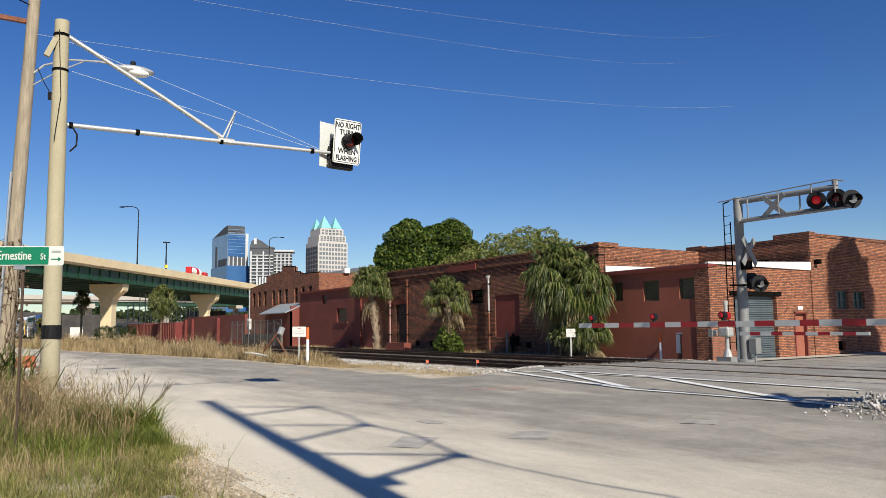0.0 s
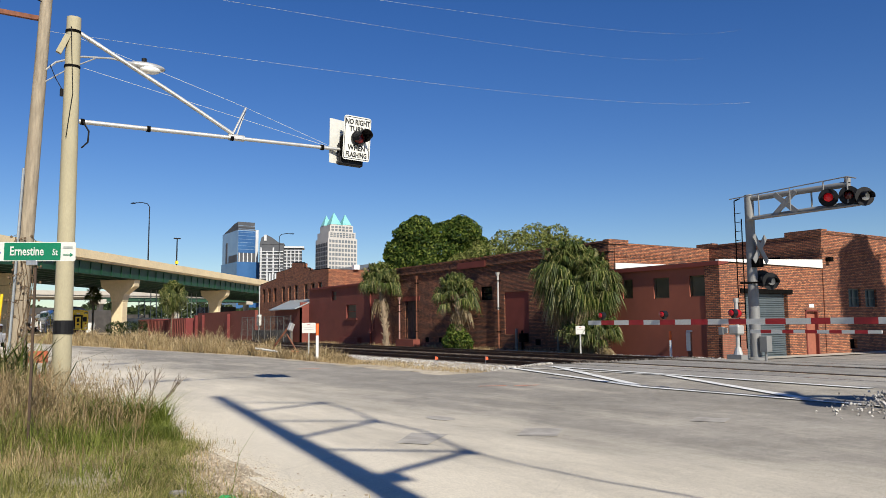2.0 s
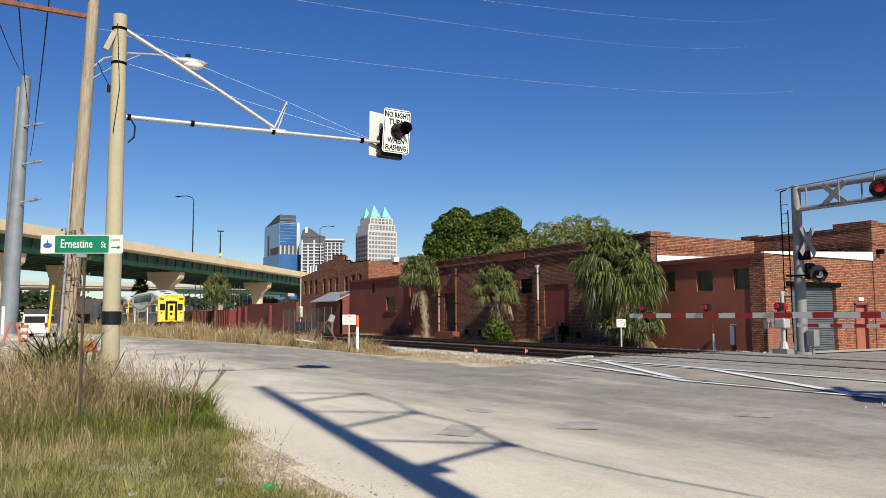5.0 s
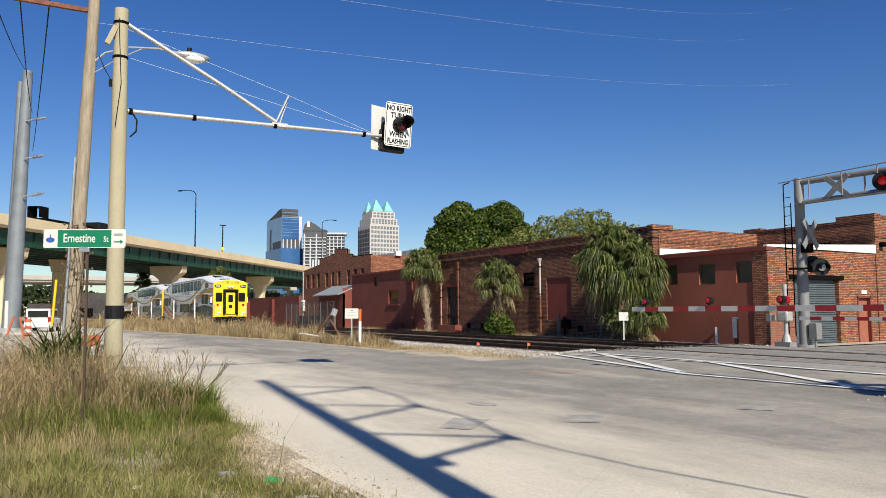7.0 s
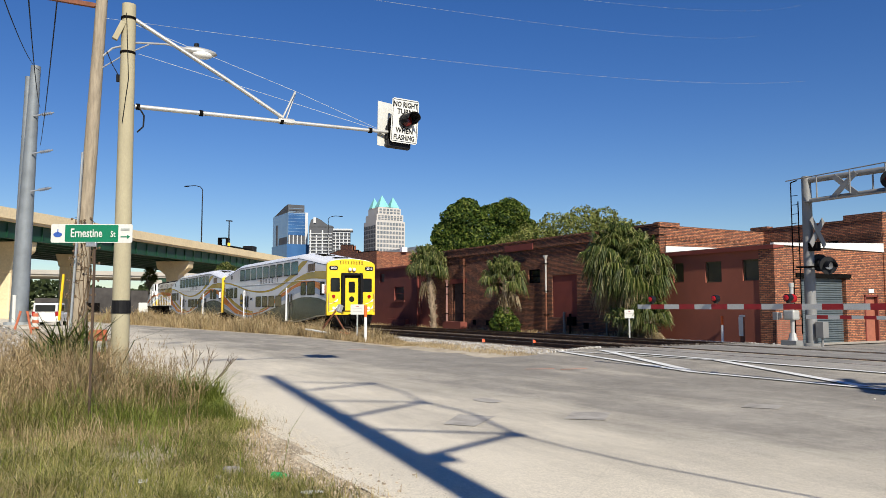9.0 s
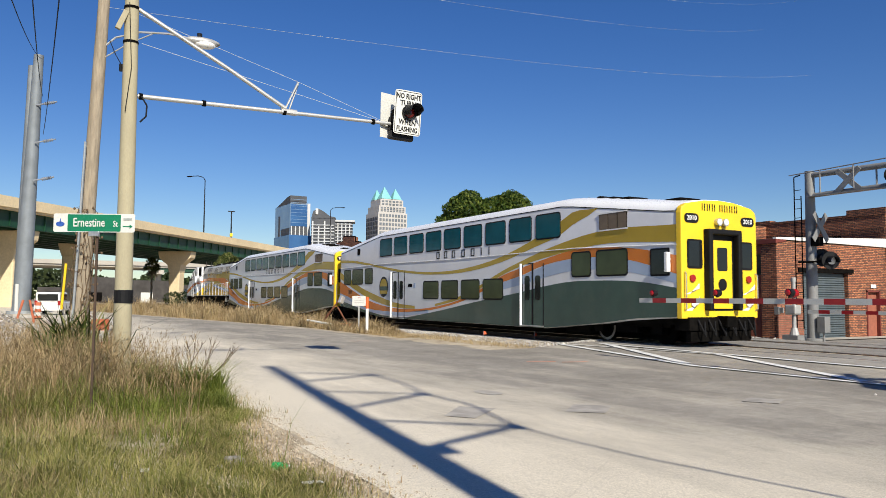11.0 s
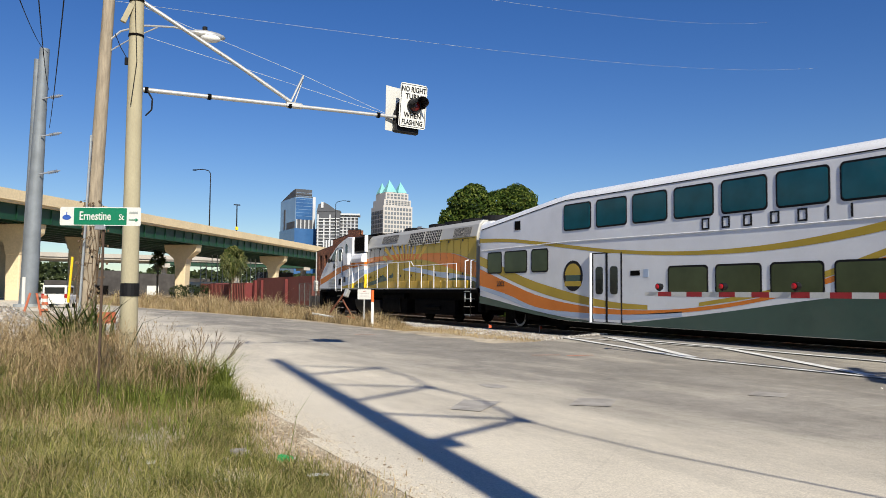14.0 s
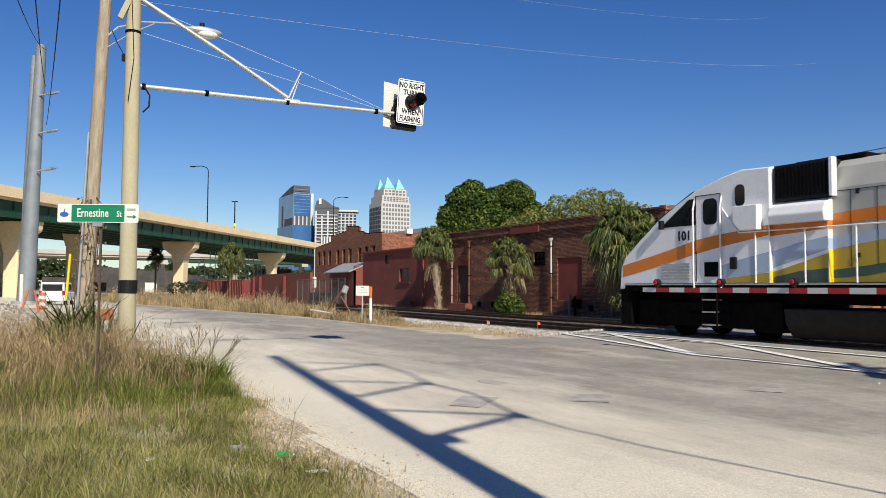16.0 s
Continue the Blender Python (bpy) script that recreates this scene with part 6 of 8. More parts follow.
for j in range(13):
    quick("balcony", SKYWH, fl, lambda b: (box(b, -1.5, -1.4, 44 + j * 3.9, 25, 0, 44.9 + j * 3.9) if j < 12 else None, box(b, 22, 2.6, 42 + j * 3.9, 46.5, 4.2, 42.8 + j * 3.9)))
lw = thing("office_block", "white slatted low office block", "tower", pose(302, 846, 0, 0, 0, -24))
quick("body", SKYDK, lw, lambda b: box(b, 0, 0, 0, 25, 18, 60))
quick("slat", SKYWH, lw, lambda b: [box(b, k * 3.2, -1, 30, k * 3.2 + 1.8, 0, 61) for k in range(8)])
rf = thing("flat_roof_house", "pale flat roof edge beyond the warehouse", "building", pose(52, 94, 0))
quick("body", SIGNW, rf, lambda b: (box(b, -3, 0, G, 12, 12, 9.2)))
quick("roof_edge", ALU, rf, lambda b: box(b, -3.5, -0.5, 9.2, 12.5, 12.5, 9.7))

# ---- poles by the road ----
mast = thing("signal_mast", "tan concrete pole with steel mast arm by the road", "signal mast")
PX, PY = 2.02, 18.26
quick("pole", CONC, mast, lambda b: rod(b, (PX, PY, -0.8), (PX - 0.03, PY, 8.16), 0.2, 0.15, 18), smooth=True)
quick("black_band", BLACKP, mast, lambda b: rod(b, (PX, PY, 1.13), (PX, PY, 1.42), 0.202, 0.2, 18))
arm = quick("arm", ALU, mast, lambda b: rod(b, (PX + 0.15, PY, 5.82), (8.5, PY, 5.94), 0.055, 0.045, 12), label="dull aluminium mast arm", smooth=True)
quick("brace", ALU, mast, lambda b: tube(b, [(PX + 0.1, PY - 0.02, 7.83), (4.2, PY - 0.02, 6.75), (5.6, PY - 0.02, 5.98)], 0.05, 10))
quick("strut", ALU, mast, lambda b: (tube(b, [(5.6, PY - 0.04, 5.96), (5.92, PY - 0.04, 6.68)], 0.025), tube(b, [(5.72, PY + 0.05, 5.96), (5.95, PY + 0.05, 6.66)], 0.02), tube(b, [(5.5, PY, 5.9), (5.9, PY, 5.9)], 0.08)))
for a, bb in (((PX + 0.1, PY, 7.72), (5.92, PY, 6.7)), ((5.92, PY, 6.7), (8.2, PY, 6.0)), ((PX + 0.2, PY, 7.05), (8.2, PY, 5.97))):
    quick("stay_wire", SIGNW, mast, lambda b: rod(b, a, bb, 0.0045, n=5))
for x in (2.2, 3.6, 5.55, 7.95):
    quick("clamp", UNDER, mast, lambda b: rod(b, (x, PY, 5.82 + (x - 2.2) * 0.019), (x + 0.08, PY, 5.82 + (x - 2.2) * 0.019), 0.075, n=10))
quick("cable_loop", RUBBER, mast, lambda b: tube(b, [(PX + 0.22, PY - 0.1, 5.8), (PX + 0.34, PY - 0.12, 5.6), (PX + 0.33, PY - 0.12, 5.35), (PX + 0.2, PY - 0.16, 5.2)], 0.018))
for z in (7.0, 7.8):
    quick("collar", UNDER, mast, lambda b: rod(b, (PX - 0.03, PY, z), (PX - 0.03, PY, z + 0.055), 0.168, n=14))
quick("bracket_box", CONC, mast, lambda b: box(b, -0.06, -0.05, -0.42, 0.06, 0.05, 0.05, pose(PX - 0.17, PY - 0.1, 7.66, 0, 22, 0)), bevel=0.01)
quick("drip_cable", RUBBER, mast, lambda b: tube(b, [(PX - 0.1, PY - 0.17, 7.9), (PX - 0.02, PY - 0.19, 6.4), (PX - 0.12, PY - 0.18, 5.4)], 0.009))

head = thing("flashing_signal_sign", "white no-turn sign with hooded red signal on mast arm", "traffic sign", pose(8.87, PY - 0.28, 6.22, 0, 3.2, -6))
plate = quick("sign_plate", SIGNW, head, rounded, lambda u, v, w: (u, -w, v), -0.38, -0.6, 0.38, 0.6, 0.07, 0, 0.012, label="white sign with black lettering")
bm = bmesh.new()
for x0, z0, x1, z1 in ((-0.35, -0.57, 0.35, -0.555), (-0.35, 0.555, 0.35, 0.57), (-0.355, -0.55, -0.34, 0.55), (0.34, -0.55, 0.355, 0.55)):
    box(bm, x0, -0.016, z0, x1, -0.01, z1)
part("border", bm, BLACKP, plate)
for word, z, s, q in (("NO RIGHT", 0.43, 0.2, 0.72), ("TURN", 0.24, 0.2, 0.85), ("WHEN", -0.27, 0.2, 0.8), ("FLASHING", -0.46, 0.19, 0.68)):
    writing("lettering", word, s, BLACKP, plate, Matrix.Translation((0, -0.016, z)) @ FRONT, q, 0.03)
sg = thing_part("signal", head)
quick("disc", BLACKP, sg, lambda b: rod(b, (0.03, -0.02, 0.0), (0.03, -0.07, 0.0), 0.2, n=24))
quick("lens", DIMLENS, sg, lambda b: ball(b, (0.03, -0.08, 0.0), 0.15, 0.05, 0.15, 16, 10))
bm = bmesh.new()
n = 16
ring = [[], []]
for i in range(n + 1):
    a = radians(-35 + 250 * i / n)
    for k, (yy, r) in enumerate(((-0.06, 0.185), (-0.42, 0.17))):
        ring[k].append(bm.verts.new((0.03 + r * math.cos(a) + (0.1 if k else 0), yy if math.sin(a) > -0.3 else yy * (0.6 if k else 1), r * math.sin(a) + (0.02 if k else 0))))
for i in range(n):
    bm.faces.new((ring[0][i], ring[0][i + 1], ring[1][i + 1], ring[1][i]))
hood = part("hood", bm, BLACKP, sg)
mod = hood.modifiers.new("thick", "SOLIDIFY")
mod.thickness = 0.012
quick("housing", UNDER, head, lambda b: box(b, -0.36, 0.05, -0.5, -0.1, 0.35, 0.1), bevel=0.04)
quick("back_sign", SIGNW, head, lambda b: box(b, -0.39, 0.0, -0.6, 0.39, 0.014, 0.6, pose(-0.3, 0.42, -0.06, 0, -3, 22)), label="pale back of a second sign")
quick("lower_housing", BLACKP, head, lambda b: (box(b, -0.42, 0.1, -0.72, 0.25, 0.3, -0.5), box(b, -0.42, 0.28, -0.5, -0.3, 0.34, -0.1)), bevel=0.03)

NEARER = Matrix.Translation((0, 0, H)) @ Matrix.Scale(0.81, 4) @ Matrix.Translation((0, 0, -H))   # the mast's true distance
mast.matrix_basis, head.matrix_basis = NEARER, NEARER @ head.matrix_basis

wood = thing("utility_pole", "weathered leaning wooden utility pole with vines", "utility pole")
quick("pole", WOODP, wood, lambda b: rod(b, (1.5, 24.3, G - 0.1), (1.83, 22.8, 11.5), 0.23, 0.14, 16), smooth=True)
quick("crossarm", RUST, wood, lambda b: (box(b, -0.7, 23.3, 9.82, 1.75, 23.42, 9.94), box(b, -1.8, 23.2, 10.3, 0.6, 23.3, 10.4)))
for z in (2.0, 3.4, 4.1, 5.0):
    quick("band", GALV, wood, lambda b: rod(b, (1.5 + 0.33 * z / 11.7, 24.3 - 1.5 * z / 11.7, z), (1.5 + 0.33 * z / 11.7, 24.3 - 1.5 * z / 11.7, z + 0.05), 0.235 - 0.008 * z, n=16))
quick("conduit", GALV, wood, lambda b: tube(b, [(1.3, 24.0, G), (1.38, 23.65, 2.6), (1.45, 23.3, 5.6)], 0.035))
quick("pink_mark", mat("pink_spray", (0.7, 0.2, 0.22), 0.8), wood, lambda b: rod(b, (1.58, 23.93, 2.85), (1.58, 23.92, 2.93), 0.221, n=16))
quick("plastic_guard", YELLOW, wood, lambda b: rod(b, (1.05, 24.2, 0.9), (1.12, 24.1, 2.2), 0.036, n=8), label="yellow plastic wire guard")
vine = bmesh.new()
vr = random.Random(52)
for k in range(9):
    a = vr.uniform(0, 6.283)
    z, pts = 0.2, []
    for _ in range(10):
        f = z / 11.7
        a += vr.uniform(-0.35, 0.35)
        pts.append((1.5 + 0.33 * f + 0.27 * math.cos(a), 24.3 - 1.5 * f + 0.27 * math.sin(a), z))
        z += vr.uniform(0.25, 0.5)
    tube(vine, pts, 0.012, 4)
    for p in pts[2:]:
        q = Vector(p) + Vector((vr.uniform(-0.25, 0.25), vr.uniform(-0.25, 0.1), vr.uniform(-0.2, 0.2)))
        rod(vine, p, q, 0.008, 0.005, 4)
        ball(vine, q, 0.035, 0.02, 0.04, 5, 4)
tagged(part("vine", vine, mat("dry_vine", (0.12, 0.08, 0.045), 0.9), wood, "dry brown vines climbing the pole"), kind="stuff")
lampst = thing("street_lamp", "grey cobra-head street lamp on a curved bracket", "street lamp")
quick("bracket", ALU, lampst, lambda b: tube(b, [(1.8, 23.15, 8.3), (2.1, 23.0, 8.6), (2.7, 22.6, 8.74), (3.4, 22.15, 8.68), (3.85, 21.85, 8.55)], 0.03))
quick("brace", ALU, lampst, lambda b: tube(b, [(1.8, 23.2, 8.0), (2.4, 22.8, 8.4), (3.0, 22.4, 8.68)], 0.02))
quick("lamp_head", ALU, lampst, lambda b: ball(b, (4.2, 21.62, 8.42), 0.52, 0.2, 0.13, 16, 8), smooth=True)
quick("lamp_glass", LENS, lampst, lambda b: ball(b, (4.28, 21.57, 8.34), 0.3, 0.17, 0.12, 12, 8), smooth=True)
quick("photocell", BLACKP, lampst, lambda b: rod(b, (4.15, 21.65, 8.53), (4.15, 21.65, 8.66), 0.07, n=8))
quick("drop_wire", RUBBER, lampst, lambda b: (tube(b, [(1.95, 23.0, 8.5), (2.1, 22.9, 8.1), (2.25, 22.8, 7.8)], 0.012), rod(b, (2.25, 22.8, 7.8), (2.25, 22.8, 7.6), 0.05)))

post = thing("transmission_pole", "tall tapered galvanised steel transmission pole", "utility pole")
DULLGALV = mat("dull_galvanised", (0.2, 0.225, 0.245), 0.6, 0.2, 0.12, 0.8, 25, 0.05, (0.12, 0.13, 0.14), 0.4)
quick("pole", DULLGALV, post, lambda b: rod(b, (0.12, 68.4, G - 0.2), (0.62, 67.6, 20.4), 0.68, 0.36, 14), smooth=True, label="galvanised tapered shaft")
quick("second_pole", DULLGALV, post, lambda b: rod(b, (-0.1, 70.2, G), (0.15, 69.6, 20.0), 0.42, 0.24, 12), smooth=True)
for z in (10.3, 13.3, 16.3):
    quick("insulator", mat("grey_insulator", (0.25, 0.27, 0.3), 0.4), post, lambda b: (rod(b, (0.6, 67.3, z), (2.0, 66.6, z + 0.3), 0.06), *[rod(b, (1.2 + k * 0.14, 67.0 - k * 0.07, z + 0.12 + k * 0.03), (1.24 + k * 0.14, 66.98 - k * 0.07, z + 0.13 + k * 0.03), 0.14, n=8) for k in range(5)]))
quick("base_plate", GALV, post, lambda b: rod(b, (0.1, 68.4, G), (0.1, 68.4, 0.1), 1.0, n=16))
quick("foot_guard", SIGNW, post, lambda b: rod(b, (-0.2, 67.75, 0.1), (-0.2, 67.75, 2.2), 0.14, n=8))


def wire(pts, sag, r=0.012):
    t = thing("overhead_wire", "thin pale overhead wire across the sky", "wire", group="overhead wires")
    bm = bmesh.new()
    a, b = Vector(pts[0]), Vector(pts[1])
    q = [a.lerp(b, i / 40) - Vector((0, 0, sag * 4 * (i / 40) * (1 - i / 40))) for i in range(41)]
    tube(bm, q, r, 4)
    part("strand", bm, SIGNW if r < 0.02 else RUBBER, t)


wire([(1.9, 22.9, 9.4), (75, 52, 26)], 0.9, 0.0045)
wire([(1.9, 16, 8.2), (75, 58, 33)], 0.8, 0.0032)
wire([(4.5, 13.2, 7.6), (80, 56, 37)], 0.8, 0.0024)
for k in range(3):
    wire([(0.9 + k * 0.12, 67.2, 20.0 - k * 3), (-0.9 + k * 0.8, 23.3, 10.4)], 0.6, 0.02)
wire([(1.8, 23.0, 10.2), (-9, 14, 10.8)], 0.2, 0.02)

# ---- street name sign on its post in the weeds ----
sn = thing("street_name_sign", "green street name sign with white ends on a post", "street sign", pose(0.74, 9.83, 2.14, 0, 0, -27.5))
fr = lambda u, v, w: (u, -w, v)
quick("blade", SIGNW, sn, rounded, fr, -0.475, -0.11, 0.475, 0.11, 0.02, -0.003, 0.003)
quick("green_field", SIGNG, sn, rounded, fr, -0.31, -0.1, 0.31, 0.1, 0.01, 0.003, 0.006, label="green sign face")
writing("lettering", "Ernestine", 0.145, SIGNW, sn, Matrix.Translation((-0.06, -0.009, 0.0)) @ FRONT, 0.68)
writing("lettering", "St", 0.1, SIGNW, sn, Matrix.Translation((0.25, -0.009, -0.012)) @ FRONT, 0.75)
quick("blue_emblem", SIGNB, sn, lambda b: (prism(b, [(-0.395 + 0.05 * math.cos(a), 0.0 + 0.03 * math.sin(a) - 0.015) for a in np.linspace(0, 6.283, 14, False)], 0.003, 0.007, fr), box(b, -0.4, -0.007, -0.01, -0.39, -0.003, 0.05)))
quick("number_bar", mat("grey_print", (0.3, 0.33, 0.31), 0.6), sn, lambda b: box(b, 0.34, -0.007, 0.035, 0.44, -0.003, 0.06))
quick("arrow", SIGNG, sn, lambda b: (box(b, 0.34, -0.007, -0.045, 0.42, -0.003, -0.033), poly(b, [(0.415, -0.007, -0.064), (0.45, -0.007, -0.039), (0.415, -0.007, -0.014)])))
quick("bracket", STEEL, sn, lambda b: box(b, -0.06, -0.02, -0.16, 0.06, 0.02, -0.1), bevel=0.005)
quick("post", mat("brown_rusty_post", (0.07, 0.045, 0.03), 0.9), sn, lambda b: box(b, 0.02, 0.01, -2.4, 0.045, 0.03, 0.0))


# ---- level crossing gear ----
def lamp_disc(parent, x, y, z, ang, lens, r=0.3):
    d = thing_part("crossing_light", parent)
    m = pose(x, y, z, 0, 0, ang)
    quick("backboard", BLACKP, d, lambda b: (rod(b, (0, -0.02, 0), (0, 0.02, 0), r, n=24), bmesh.ops.transform(b, matrix=m, verts=b.verts)))
    quick("lens", lens, d, lambda b: (ball(b, (0, -0.07, 0), 0.14, 0.04, 0.14), bmesh.ops.transform(b, matrix=m, verts=b.verts)))
    bm = bmesh.new()
    A = [bm.verts.new((0.17 * math.cos(a), -0.03, 0.17 * math.sin(a))) for a in np.linspace(-0.3, 3.44, 13)]
    B = [bm.verts.new((0.16 * math.cos(a), -0.36, 0.16 * math.sin(a) - 0.03)) for a in np.linspace(-0.3, 3.44, 13)]
    for i in range(12):
        bm.faces.new((A[i], A[i + 1], B[i + 1], B[i]))
    bmesh.ops.transform(bm, matrix=m, verts=bm.verts)
    part("hood", bm, BLACKP, d).modifiers.new("thick", "SOLIDIFY").thickness = 0.01
    quick("housing", BLACKP, d, lambda b: (rod(b, (0, 0.02, 0), (0, 0.22, 0), 0.15, 0.1, 14), bmesh.ops.transform(b, matrix=m, verts=b.verts)))


def gate_arm(parent, x, z, stops, w0, w1):
    """A striped boom along y; stops are the ends of its stripes, white first."""
    a = thing_part("gate_arm", parent)
    n = len(stops) - 1
    for i in range(n):
        h0 = w0 + (w1 - w0) * i / n
        quick("stripe", SIGNW if i % 2 == 0 else GATERED, a, lambda b: box(b, x - 0.025, stops[i], z - h0 / 2, x + 0.025, stops[i + 1], z + h0 / 2))


GREYM = mat("mast_grey_paint", (0.235, 0.235, 0.23), 0.55, 0.2, 0.08, 2, 40, 0.05, (0.22, 0.21, 0.19), 0.3)
SILVERM = mat("aluminium_paint", (0.48, 0.48, 0.46), 0.45, 0.4, 0.1, 4, 40, 0.06, (0.3, 0.26, 0.2), 0.4)
ng = thing("crossing_gate", "red and white striped crossing boom, lowered across the road", "crossing gate")
gate_arm(ng, 12.9, 1.27, [13.57, 13.14, 12.72, 12.27, 11.83, 11.37, 10.95, 10.54, 10.12, 9.63, 9.23, 8.82, 8.4, 7.91, 7.55, 7.14, 6.73, 6.3, 5.9, 5.45, 5.0, 4.5, 4.0, 3.4], 0.105, 0.115)
for y in (13.12, 11.27, 9.53):
    l = quick("boom_light", BLACKP, ng, lambda b: (rod(b, (12.9, y, 1.34), (12.9, y, 1.4), 0.04), rod(b, (12.84, y, 1.44), (12.96, y, 1.44), 0.075, n=12)))
    quick("boom_lens", REDLENS, l, lambda b: ball(b, (12.83, y, 1.44), 0.03, 0.06, 0.06))
quick("mast", SILVERM, ng, lambda b: rod(b, (12.7, 3.7, G), (12.7, 3.7, 3.9), 0.07, n=12))
quick("mechanism", GREYM, ng, lambda b: box(b, 12.75, 3.35, 0.8, 13.2, 4.0, 1.55), bevel=0.04)
quick("crossbuck", SIGNW, ng, lambda b: (box(b, -0.6, -0.02, -0.11, 0.6, 0.02, 0.11, pose(12.7, 3.6, 3.65, 0, 45, 0)), box(b, -0.6, -0.04, -0.11, 0.6, -0.021, 0.11, pose(12.7, 3.6, 3.65, 0, -45, 0))))
for x in (12.25, 13.15):
    lamp_disc(ng, x, 3.65, 2.9, 0, REDLENS)
quick("light_bar", UNDER, ng, lambda b: rod(b, (12.2, 3.85, 2.9), (13.2, 3.85, 2.9), 0.03))

fg = thing("crossing_gate", "far crossing gate with silver post and lowered striped boom", "crossing gate")
quick("post", SILVERM, fg, lambda b: (rod(b, (23.6, 17.3, G), (23.6, 17.3, 2.0), 0.07, n=12), rod(b, (23.6, 17.3, 1.95), (23.6, 17.3, 2.1), 0.09, n=12)), smooth=True)
quick("foot", SILVERM, fg, lambda b: rod(b, (23.6, 17.3, G), (23.6, 17.3, 0.35), 0.24, 0.1, 10))
quick("mechanism", SILVERM, fg, lambda b: box(b, 23.42, 17.12, 0.8, 23.78, 17.55, 1.15), bevel=0.06)
quick("counterweight", GREYM, fg, lambda b: (box(b, 23.3, 17.5, 0.85, 23.36, 17.8, 1.05), box(b, 23.28, 17.66, 0.8, 23.4, 17.86, 1.08)), bevel=0.02)
gate_arm(fg, 23.6, 0.92, [12.25 + k * 0.41 for k in range(12)], 0.1, 0.13)
quick("bell", REDLENS, fg, lambda b: ball(b, (23.5, 17.2, 1.55), 0.16))
quick("foot_box", GREYM, fg, lambda b: box(b, 23.35, 17.0, G, 23.8, 17.6, 0.1))

ct = thing("signal_cantilever", "grey steel crossing signal cantilever with ladder and lights", "crossing signal")
CX, CY = 24.2, 17.0
quick("mast", GREYM, ct, lambda b: (rod(b, (CX, CY, G), (CX, CY, 5.85), 0.2, 0.16, 16), rod(b, (CX, CY, G), (CX, CY, 0.0), 0.38, n=16)), smooth=True)
quick("arm", GREYM, ct, lambda b: (rod(b, (CX, CY, 5.7), (CX, 13.3, 5.66), 0.1, n=12), rod(b, (CX, CY, 4.98), (CX, 13.0, 5.02), 0.08, n=12), rod(b, (CX, 13.35, 5.02), (CX, 13.35, 5.72), 0.06), rod(b, (CX, 14.6, 5.02), (CX, 14.6, 5.72), 0.03)), smooth=True)
quick("gusset", GREYM, ct, lambda b: (box(b, -0.02, -0.55, -0.09, 0.02, 0.55, 0.09, pose(CX - 0.1, 15.5, 5.34, 42, 0, 0)), box(b, -0.02, -0.55, -0.09, 0.02, 0.55, 0.09, pose(CX - 0.13, 15.5, 5.34, -42, 0, 0))))
quick("guard_rail", GREYM, ct, lambda b: (tube(b, [(CX - 0.3, CY + 0.6, 5.75), (CX - 0.3, 13.2, 5.86), (CX - 0.3, 12.9, 5.76)], 0.02), *[rod(b, (CX - 0.3, y, 5.0), (CX - 0.3, y, 5.78 + (17 - y) * 0.02), 0.025) for y in (16.4, 15.2, 14.0, 13.2)]))
quick("walkway", GREYM, ct, lambda b: box(b, CX - 0.35, 12.95, 4.9, CX - 0.05, 16.9, 4.93))
ld = quick("ladder", UNDER, ct, lambda b: tube(b, [(CX - 0.1, CY + 0.55, 0.3), (CX - 0.1, CY + 0.55, 5.7), (CX - 0.1, CY + 0.3, 5.75)], 0.022))
quick("ladder_rail", UNDER, ld, lambda b: rod(b, (CX - 0.1, CY + 0.28, 0.3), (CX - 0.1, CY + 0.28, 5.0), 0.02))
for k in range(15):
    quick("rung", UNDER, ld, lambda b: rod(b, (CX - 0.1, CY + 0.28, 0.6 + k * 0.33), (CX - 0.1, CY + 0.55, 0.6 + k * 0.33), 0.012, n=5))
quick("crossbuck", GREYM, ct, lambda b: (box(b, -0.62, -0.015, -0.11, 0.62, 0.015, 0.11, pose(CX + 0.05, CY - 0.35, 3.85, 0, 48, 5)), box(b, -0.62, 0.02, -0.11, 0.62, 0.045, 0.11, pose(CX + 0.05, CY - 0.35, 3.85, 0, -48, 5))), label="pale crossbuck seen from behind")
quick("cross_bar", UNDER, ct, lambda b: (rod(b, (CX - 0.3, CY + 0.3, 2.65), (CX + 0.1, CY - 0.9, 2.65), 0.035), box(b, CX - 0.15, CY - 0.4, 3.2, CX + 0.1, CY - 0.05, 3.5)))
lamp_disc(ct, CX - 0.2, 16.15, 2.66, -30, LENS)
lamp_disc(ct, CX + 0.2, 16.75, 2.8, 140, REDLENS)
lamp_disc(ct, CX - 0.25, 13.87, 5.28, -62, GLOW)
lamp_disc(ct, CX - 0.25, 13.19, 5.26, -62, DIMLENS)
lamp_disc(ct, CX - 0.2, 12.73, 5.16, -35, LENS)
quick("junction_box", GREYM, ct, lambda b: (box(b, CX - 0.15, CY - 0.55, 0.2, CX + 0.15, CY - 0.25, 0.75), rod(b, (CX, CY - 0.4, G), (CX, CY - 0.4, 0.3), 0.04)), bevel=0.02)
quick("arm_knob", GREYM, ct, lambda b: (rod(b, (CX, 13.35, 5.72), (CX, 13.35, 5.9), 0.1), ))


